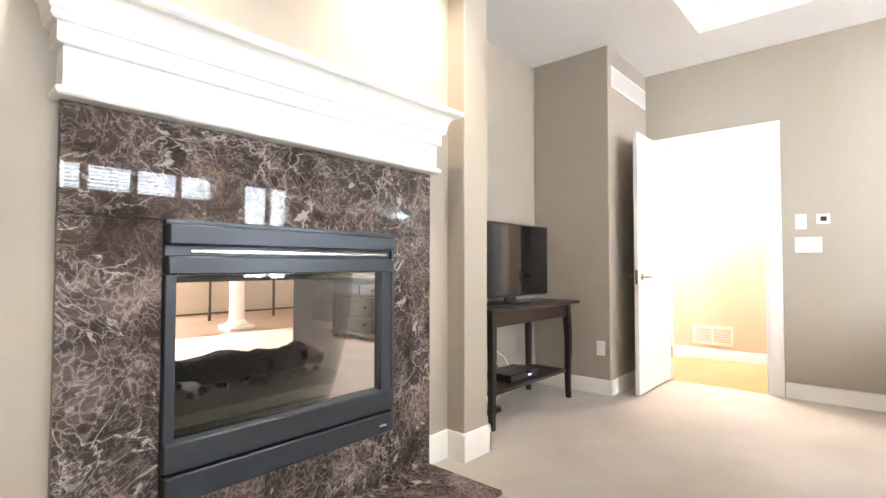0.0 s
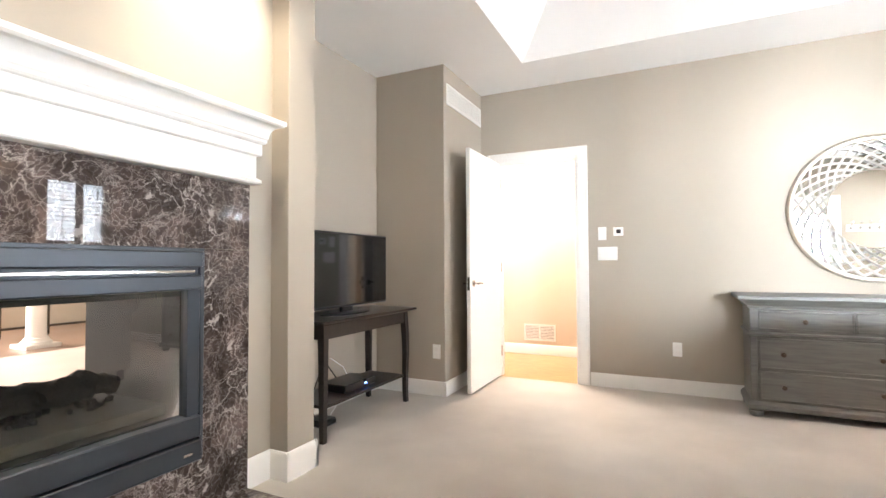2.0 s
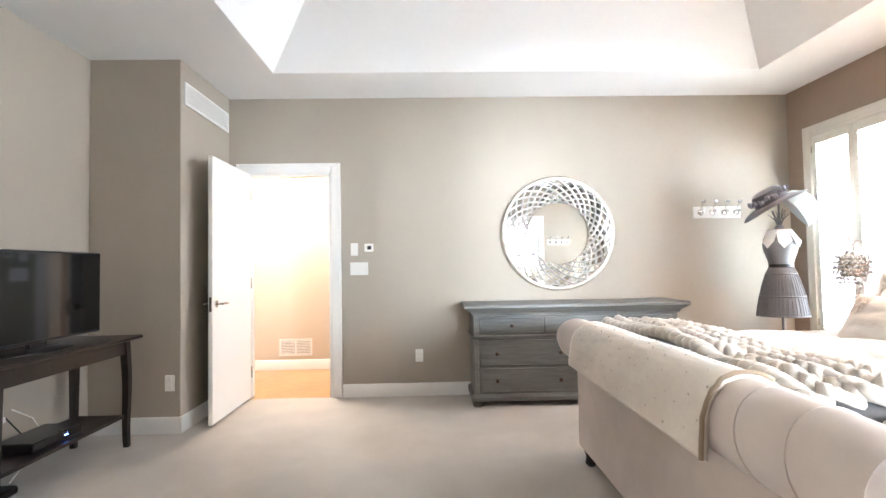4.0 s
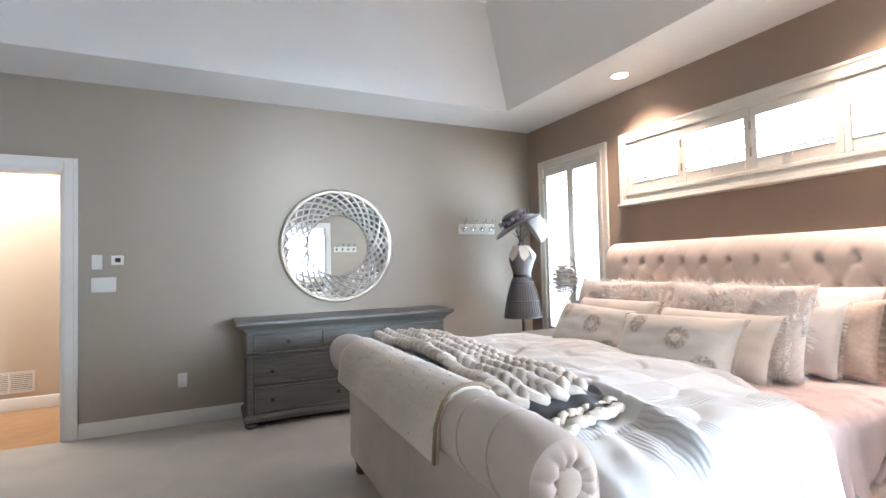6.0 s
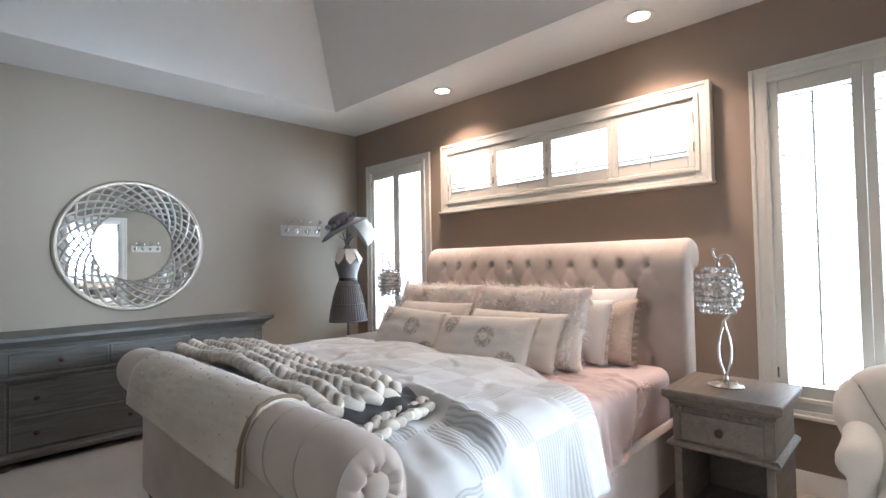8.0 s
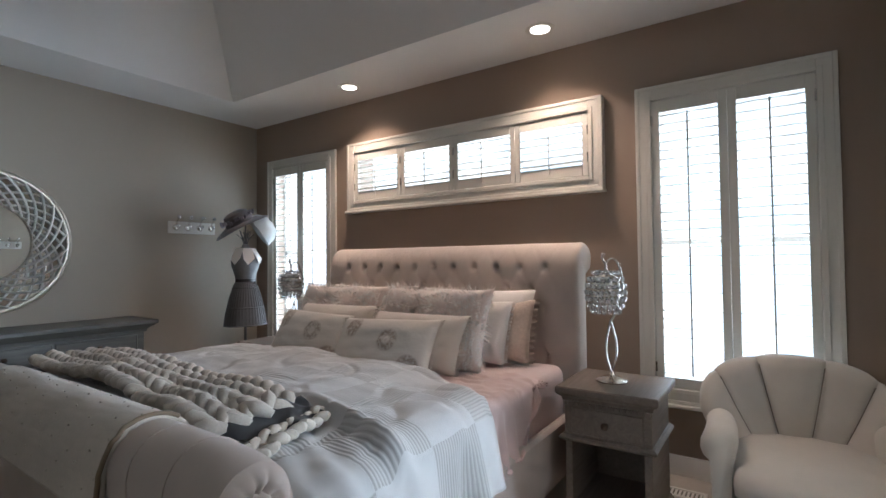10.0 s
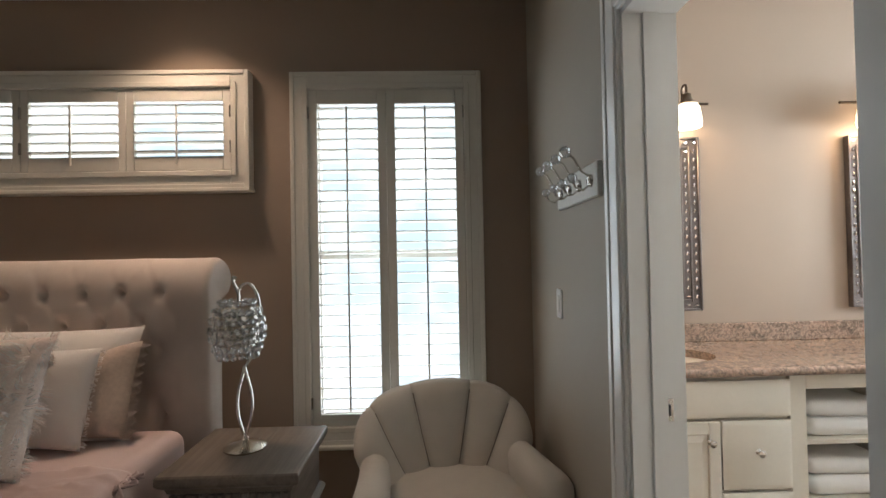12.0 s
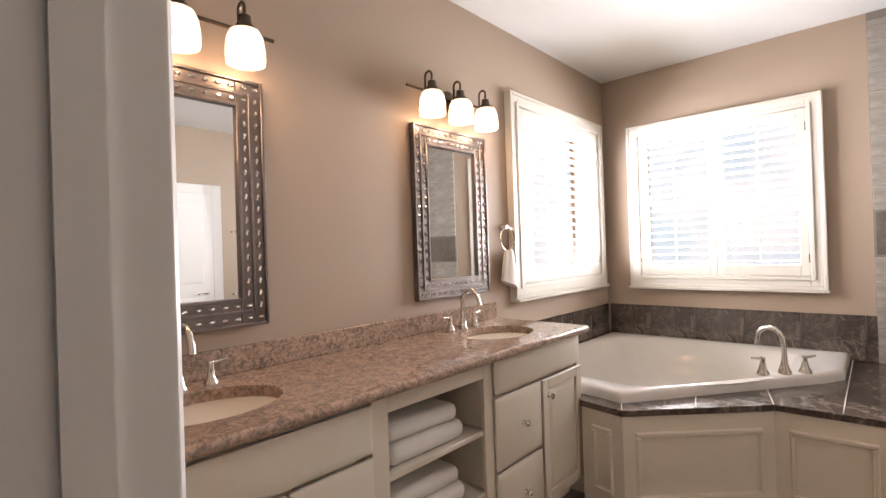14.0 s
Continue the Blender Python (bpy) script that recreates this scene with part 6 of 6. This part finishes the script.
def basin_and_tap(sx, sy):
    b = thing("basin", (sx, sy, 0.868), "white oval undermount porcelain basin", "basin", "vanity basins")
    prof = [(1.03, 0.866), (1.0, 0.862), (0.96, 0.82), (0.82, 0.775), (0.5, 0.752), (0.12, 0.747), (0.01, 0.747)]
    bm = bmesh.new()
    loft(bm, [[(sx + SR[0] * r * math.cos(2 * math.pi * i / 40), sy + SR[1] * r * math.sin(2 * math.pi * i / 40), z) for i in range(40)] for r, z in prof], True, False)
    part("bowl", bm, PORCELAIN, b)
    part("drain", lathe(bmesh.new(), [(0.022, 0.748), (0.02, 0.752), (0.001, 0.7525)], (sx, sy, 0), 18), CHROME, b)
    t = thing("basin_tap", (sx + 0.22, sy, 0.905), "brushed nickel widespread tap with a high arched spout", "tap", "vanity taps")
    tx = sx + 0.225
    s = lathe(bmesh.new(), [(0.026, 0.905), (0.026, 0.912), (0.018, 0.925), (0.013, 0.96), (0.011, 1.0)], (tx, sy, 0), 18)
    tube(s, [(tx, sy, 0.95), (tx, sy, 1.06)] + [(tx - 0.055 + 0.055 * math.cos(radians(a)), sy, 1.06 + 0.055 * math.sin(radians(a))) for a in range(20, 171, 25)] + [(tx - 0.118, sy, 1.035)], [0.011, 0.011] + [0.011] * 7 + [0.012], 12)
    part("spout", s, CHROME, t, "arched spout")
    for k in (-1, 1):
        y = sy + k * 0.10
        h = lathe(bmesh.new(), [(0.024, 0.905), (0.024, 0.911), (0.014, 0.93), (0.010, 0.965), (0.013, 0.972), (0.011, 0.982), (0.001, 0.984)], (tx, y, 0), 16)
        tube(h, [(tx, y, 0.974), (tx, y + k * 0.055, 0.982)], [0.007, 0.005], 8)
        part("handle", h, CHROME, t, "lever handle")


for sx, sy in SINKS:
    basin_and_tap(sx, sy)

TOWEL = fabric("white towelling", (0.78, 0.75, 0.70), 260, 0.06, relief=1.0)


def towel(z, y0, y1, thick, x0_, x1_, tilt):
    bm = bmesh.new()
    box(bm, x0_, x1_, y0, y1, z, z + thick, thick * 0.46, 4)
    for v in bm.verts:
        v.co.z += 0.006 * noise.noise((v.co.x * 9, v.co.y * 7, z * 30)) + tilt * (v.co.y - y0) * 0.02
    return bm


for z, hs in ((0.585, (0.075, 0.07)), (0.335, (0.08, 0.07)), (0.13, (0.07,))):
    for k, h in enumerate(hs):
        zz = z + sum(hs[:k]) - 0.004 * k
        solo("folded_towel", towel(zz, -1.70 + 0.02 * k, -1.31, h, VF + 0.03 + 0.015 * k, VF + 0.35, k), TOWEL, (VF + 0.2, -1.5, zz), "folded white bath towel on the open shelf", "towel", "folded towels in the vanity")


# ---- jewelled mirrors ----
PEWTER = plain("antiqued pewter frame", (0.20, 0.175, 0.165), 0.38, 0.85, vary=0.3, fine=50, relief=0.4)
stone = bmesh.new()
bmesh.ops.create_icosphere(stone, subdivisions=1, radius=1.0)
JEWEL = finish(stone, "jewel", plain("mirror cut stone", (0.85, 0.85, 0.86), 0.05, 1.0, vary=0.02, relief=0), smooth=False)


def jewel_mirror(y0, y1, z0, z1):
    yc, zc = (y0 + y1) / 2, (z0 + z1) / 2
    t = thing("vanity_mirror", (EAST - 0.004, yc, zc), "rectangular mirror in a pewter frame studded with stones", "mirror", "vanity mirrors")
    X = EAST - 0.005
    e = 0.105
    for nm, r in (("frame_side", (y0, y0 + e, z0, z1)), ("frame_side", (y1 - e, y1, z0, z1)), ("frame_rail", (y0 + e, y1 - e, z0, z0 + e)), ("frame_rail", (y0 + e, y1 - e, z1 - e, z1))):
        f = bmesh.new()
        box(f, X - 0.024, X, *r, 0.003)
        part(nm, f, PEWTER, t)
    for d, h in ((0.0, 0.034), (0.048, 0.030), (0.093, 0.030)):
        f = bmesh.new()
        for r in ((y0 + d, y0 + d + 0.012, z0 + d, z1 - d), (y1 - d - 0.012, y1 - d, z0 + d, z1 - d), (y0 + d + 0.012, y1 - d - 0.012, z0 + d, z0 + d + 0.012), (y0 + d + 0.012, y1 - d - 0.012, z1 - d - 0.012, z1 - d)):
            box(f, X - h, X - 0.02, *r, 0.003)
        part("frame_bead", f, PEWTER, t)
    part("glass", boxes((X - 0.014, X - 0.010, y0 + e - 0.002, y1 - e + 0.002, z0 + e - 0.002, z1 - e + 0.002)), MIRROR, t)
    for d in (0.030, 0.076):
        ya, yb, za, zb = y0 + d, y1 - d, z0 + d, z1 - d
        ny, nz_ = max(2, round((yb - ya) / 0.046)), max(2, round((zb - za) / 0.046))
        spots = [(ya + (yb - ya) * i / ny, z, 0) for i in range(ny + 1) for z in (za, zb)] + [(y, za + (zb - za) * i / nz_, 1) for i in range(1, nz_) for y in (ya, yb)]
        for y, z, up in spots:
            o = new("jewel", JEWEL)
            o.parent = t
            o.matrix_local = pose(X - 0.026 - t.location.x, y - yc, z - zc) @ Matrix.Diagonal((0.007, 0.0075 if up else 0.013, 0.013 if up else 0.0075, 1))


jewel_mirror(-2.56, -1.955, 1.07, 1.985)
jewel_mirror(-1.15, -0.545, 1.07, 1.985)

# ---- vanity lights ----
m, nt, b = nodes_of("lit frosted glass")
b.inputs["Base Color"].default_value, b.inputs["Roughness"].default_value = (0.9, 0.85, 0.75, 1), 0.4
b.inputs["Emission Color"].default_value, b.inputs["Emission Strength"].default_value = (1.0, 0.74, 0.48, 1), 9.0
FROSTED = m


def vanity_light(yc):
    t = thing("vanity_light", (EAST - 0.004, yc, 2.13), "three-light bronze vanity fixture with lit frosted glass shades", "wall light", "vanity lights")
    X = EAST - 0.006
    part("back_plate", tube(bmesh.new(), [(X, yc, 2.12), (X - 0.02, yc, 2.12)], 0.055, 24), BRONZE, t)
    part("cross_bar", tube(tube(bmesh.new(), [(X - 0.06, yc - 0.36, 2.12), (X - 0.06, yc + 0.36, 2.12)], 0.007, 10), [(X - 0.01, yc, 2.12), (X - 0.06, yc, 2.12)], 0.012, 10), BRONZE, t)
    for k in (-1, 0, 1):
        y, x = yc + k * 0.225, X - 0.105
        a = tube(bmesh.new(), [(X - 0.06, y, 2.12), (X - 0.06, y, 2.19)] + [(X - 0.083 + 0.023 * math.cos(radians(g)), y, 2.19 + 0.023 * math.sin(radians(g))) for g in range(30, 171, 35)] + [(x, y, 2.17), (x, y, 2.13)], 0.006, 8)
        part("arm", a, BRONZE, t)
        part("socket_cup", lathe(bmesh.new(), [(0.008, 2.165), (0.022, 2.155), (0.024, 2.13), (0.032, 2.12), (0.034, 2.10)], (x, y, 0), 20), BRONZE, t)
        s = lathe(bmesh.new(), [(0.03, 2.108), (0.05, 2.10), (0.062, 2.075), (0.067, 2.04), (0.068, 2.0), (0.065, 1.985)], (x, y, 0), 28, caps=False)
        part("glass_shade", s, FROSTED, t, "lit frosted glass shade")
        point_lamp("vanity_bulb", (x, y, 2.0), 8.0, (1.0, 0.68, 0.42), 0.04)
    t.location.z += 0.03
    return t


vanity_light(-2.25)
vanity_light(-0.825)

# ---- towel ring ----
tr = thing("towel_ring", (EAST - 0.004, -2.735, 1.44), "nickel towel ring with a hanging white hand towel", "towel ring")
part("mount", tube(bmesh.new(), [(EAST - 0.005, -2.735, 1.46), (EAST - 0.05, -2.735, 1.46)], [0.022, 0.012], 16), CHROME, tr)
part("ring", tube(bmesh.new(), [(EAST - 0.055, -2.735 + 0.075 * math.sin(2 * math.pi * i / 28), 1.385 + 0.075 * math.cos(2 * math.pi * i / 28)) for i in range(29)], 0.005, 8), CHROME, tr)
tw = bmesh.new()
rings = []
for q, z in ((0, 1.318), (0.3, 1.29), (0.7, 1.2), (1.0, 1.10)):
    w, d = 0.035 + 0.05 * q, 0.018 + 0.012 * q
    rings.append([(EAST - 0.055 + d * math.cos(2 * math.pi * i / 24) * (1 + 0.25 * math.cos(8 * math.pi * i / 24)), -2.745 + w * math.sin(2 * math.pi * i / 24), z + 0.03 * math.sin(2 * math.pi * i / 24) * q) for i in range(24)])
loft(tw, rings)
solo("hand_towel", tw, TOWEL, (EAST - 0.055, -2.745, 1.2), "white hand towel hanging from the ring", "towel")

# ---- corner tub in its tiled deck ----
DECK = 0.53
tub = thing("corner_tub", (5.0, -3.5, 0), "white corner bathtub set in a tiled and panelled surround", "bathtub")
OUT = [(EAST - 0.006, VY0 - 0.02), (5.13, VY0 - 0.02), (5.11, -2.56), (4.878, -2.515), (4.339, -3.02), (3.90, -3.035), (3.90, BATH_S + 0.004), (EAST - 0.006, BATH_S + 0.004)]
pan = bmesh.new()
loft(pan, [[(x, y, 0.0) for x, y in OUT], [(x, y, DECK - 0.03) for x, y in OUT]], True, False)
part("apron", pan, CABINET, tub, "ivory panelled apron")


def offset_face(p, q, out, z0, z1, a0, a1):
    """A picture-frame moulding on the apron between two of its corners."""
    p, q = Vector((*p, 0)), Vector((*q, 0))
    d = (q - p).normalized()
    nrm = Vector((d.y, -d.x, 0)) * out
    L = (q - p).length
    bm = bmesh.new()
    for s0, s1, h0, h1 in ((a0, L - a1, z0, z0 + 0.025), (a0, L - a1, z1 - 0.025, z1), (a0, a0 + 0.025, z0 + 0.025, z1 - 0.025), (L - a1 - 0.025, L - a1, z0 + 0.025, z1 - 0.025)):
        rings = []
        for o, k in ((0.0, 0.0), (0.012, 0.006)):
            rings.append([p + d * (s0 + k) + nrm * o + Vector((0, 0, h0 + k)), p + d * (s1 - k) + nrm * o + Vector((0, 0, h0 + k)), p + d * (s1 - k) + nrm * o + Vector((0, 0, h1 - k)), p + d * (s0 + k) + nrm * o + Vector((0, 0, h1 - k))])
        loft(bm, rings)
    return bm


part("panel_moulding", offset_face(OUT[3], OUT[4], 1, 0.09, 0.42, 0.06, 0.06), CABINET, tub, angle=20)
part("panel_moulding", offset_face(OUT[4], OUT[5], 1, 0.09, 0.42, 0.06, 0.06), CABINET, tub, angle=20)
part("panel_moulding", offset_face(OUT[2], OUT[3], 1, 0.09, 0.42, 0.06, 0.06), CABINET, tub, angle=20)
RIM_O = [(EAST - 0.03, VY0 - 0.10), (5.40, VY0 - 0.085), (5.13, -2.655), (4.92, -2.61), (4.15, -3.62), (4.10, -3.72), (4.10, BATH_S + 0.03), (EAST - 0.03, BATH_S + 0.03)]
dk = bmesh.new()


def out_ring(pts, z, grow=0.0):
    c = Vector((5.0, -3.55))
    return [(*(Vector(p) + (Vector(p) - c).normalized() * grow), z) for p in pts]


loft(dk, [out_ring(OUT, DECK - 0.03, 0.012), out_ring(OUT, DECK, 0.012), out_ring(RIM_O, DECK, -0.02)], True, False)
part("tile_deck", dk, TUB_TILE, tub, "grey brown marble tile deck")


def bowl_ring(scale, z):
    """The rim's outline drawn in towards the bowl's middle and rounded off."""
    c = Vector((5.02, -3.52))
    pts = []
    m_ = len(RIM_O)
    for i in range(m_):
        a, b_ = Vector(RIM_O[i]), Vector(RIM_O[(i + 1) % m_])
        for j in range(8):
            p = a.lerp(b_, j / 8)
            r = p - c
            q = c + r * scale
            if scale < 0.95:
                q = c + (r * (1 - (1 - scale) * 0.5)).lerp(r.normalized() * 0.72, 0.55) * (scale / 0.9)
            pts.append((q.x, q.y, z))
    return pts


tb = bmesh.new()
loft(tb, [bowl_ring(1.0, DECK - 0.002), bowl_ring(1.0, DECK + 0.04), bowl_ring(0.985, DECK + 0.052), bowl_ring(0.95, DECK + 0.055), bowl_ring(0.88, DECK + 0.052), bowl_ring(0.85, DECK + 0.035), bowl_ring(0.80, DECK - 0.12), bowl_ring(0.68, DECK - 0.33), bowl_ring(0.50, DECK - 0.38), bowl_ring(0.02, DECK - 0.385)], True, False)
part("basin_shell", tb, PORCELAIN, tub, "glossy white acrylic shell", angle=50)
for i, (p, q) in enumerate(((OUT[3], RIM_O[3]), ((4.62, -2.765), (4.66, -2.93)), (OUT[4], (4.40, -3.27)), ((4.08, -3.04), (4.085, -4.30)))):
    part("grout_line", tube(bmesh.new(), [(*p, DECK + 0.001), (*q, DECK + 0.001)], 0.003, 4), TRIM, tub)
tf = thing("tub_tap", (4.345, -3.46, DECK + 0.05), "brushed nickel deck tap with a high arched spout on the tub", "tap")
TZ = DECK + 0.054
s = lathe(bmesh.new(), [(0.034, 0), (0.034, 0.01), (0.024, 0.035), (0.017, 0.06), (0.015, 0.09)], (4.345, -3.46, TZ), 18)
P0 = Vector((4.345, -3.46, TZ + 0.05))
dirn = Vector((0.75, -0.35, 0)).normalized()
tube(s, [P0, P0 + Vector((0, 0, 0.09))] + [P0 + Vector((0, 0, 0.12)) + dirn * (0.075 - 0.075 * math.cos(radians(a))) + Vector((0, 0, 0.075 * math.sin(radians(a)))) for a in range(20, 165, 24)] + [P0 + dirn * 0.152 + Vector((0, 0, 0.09))], 0.014, 12)
part("spout", s, CHROME, tf, "arched spout")
for k, (hx, hy) in enumerate(((4.435, -3.385), (4.262, -3.545))):
    h = lathe(bmesh.new(), [(0.032, 0), (0.032, 0.008), (0.020, 0.03), (0.012, 0.075), (0.015, 0.083), (0.012, 0.095), (0.001, 0.098)], (hx, hy, TZ), 16)
    e = Vector((0.5, 0.45, 0)) if k == 0 else Vector((-0.5, -0.45, 0))
    tube(h, [(hx, hy, TZ + 0.085), Vector((hx, hy, TZ + 0.092)) + e * 0.09], [0.009, 0.006], 8)
    part("handle", h, CHROME, tf, "lever handle")

# wall tiles above the tub
tile = bmesh.new()
box(tile, -0.165, 0.165, 0.0, 0.01, -0.145, 0.145, 0.0015)
TILE = finish(tile, "tile", TUB_TILE)
ts = new("wall_tile_band")
tagged(ts, "band of grey brown marble tiles round the tub", "tile", kind="structure")
for i in range(6):
    o = new("tile", TILE)
    o.parent = ts
    o.matrix_local = pose(EAST - 0.19 - i * 0.334, BATH_S, DECK + 0.148)
for i in range(5):
    o = new("tile", TILE)
    o.parent = ts
    o.matrix_local = pose(EAST - 0.004, BATH_S + 0.19 + i * 0.334, DECK + 0.148, 0, 0, 90)

# shower wall of plank tiles, with a niche
PLANK = wood("grey plank tile", (0.24, 0.215, 0.19), (0.40, 0.37, 0.33), 0.35, stretch=(1.5, 10, 14))
pk = bmesh.new()
box(pk, -0.299, 0.299, 0.0, 0.012, -0.073, 0.073, 0.0015)
PK = finish(pk, "tile", PLANK)
sw = new("shower_wall_tiling")
tagged(sw, "grey wood-look plank tiles on the shower wall", "tile", kind="structure")
for r in range(18):
    for c in range(3):
        x = 3.66 - c * 0.602 - (0.3 if r % 2 else 0.0)
        if r in (8, 9) and abs(x - 3.6) < 0.35:
            continue
        o = new("tile", PK)
        o.parent = sw
        o.matrix_local = pose(x, BATH_S + 0.004, 0.076 + r * 0.149)
    if r % 2 and r != 9:
        o = new("tile", PK)
        o.parent = sw
        o.matrix_local = pose(3.811, BATH_S + 0.004, 0.076 + r * 0.149) @ Matrix.Diagonal((0.497, 1, 1, 1))
grout = boxes((2.0, 3.962, BATH_S, BATH_S + 0.006, 0.0, 2.735))
part("grout_bed", grout, plain("grey grout", (0.22, 0.20, 0.18), 0.9), sw)
nc = setting("niche", boxes((3.38, 3.95, BATH_S + 0.006, BATH_S + 0.012, 1.21, 1.48)), plain("mosaic strip", (0.14, 0.12, 0.10), 0.4, vary=0.5, fine=40), "dark mosaic shower niche", "niche")

# ---- closet door on the bathroom's west wall, seen in the mirror ----
cd = thing("closet_door", (BATH_W, -2.10, 0), "white two-panel door in a white frame, closed", "door")
part("leaf", boxes((BATH_W, BATH_W + 0.02, -2.48, -1.72, 0.01, 2.03)), DOORPAINT, cd)
for z0, z1 in ((0.18, 0.92), (1.06, 1.90)):
    p = bmesh.new()
    loft(p, [[(BATH_W + 0.02, -2.38, z0), (BATH_W + 0.02, -1.82, z0), (BATH_W + 0.02, -1.82, z1), (BATH_W + 0.02, -2.38, z1)], [(BATH_W + 0.028, -2.35, z0 + 0.03), (BATH_W + 0.028, -1.85, z0 + 0.03), (BATH_W + 0.028, -1.85, z1 - 0.03), (BATH_W + 0.028, -2.35, z1 - 0.03)]])
    part("raised_panel", p, DOORPAINT, cd, angle=20)
part("casing", boxes((BATH_W, BATH_W + 0.024, -2.58, -2.48, 0, 2.13), (BATH_W, BATH_W + 0.024, -1.72, -1.62, 0, 2.13), (BATH_W, BATH_W + 0.024, -2.48, -1.72, 2.03, 2.13), bevel=0.004), TRIM, cd)
part("lever_handle", tube(tube(bmesh.new(), [(BATH_W + 0.02, -2.40, 0.95), (BATH_W + 0.07, -2.40, 0.95)], 0.012, 10), [(BATH_W + 0.068, -2.40, 0.95), (BATH_W + 0.068, -2.29, 0.95)], 0.008, 10), CHROME, cd)
for z in (0.92, 1.62):
    tbar = thing("towel_bar", (BATH_W, -2.95, z), "nickel towel bar on the bathroom wall", "towel bar", "towel bars")
    part("bar", tube(bmesh.new(), [(BATH_W + 0.06, -3.22, z), (BATH_W + 0.06, -2.68, z)], 0.008, 10), CHROME, tbar)
    for y in (-3.21, -2.69):
        part("post", tube(bmesh.new(), [(BATH_W, y, z), (BATH_W + 0.062, y, z)], 0.011, 10), CHROME, tbar)
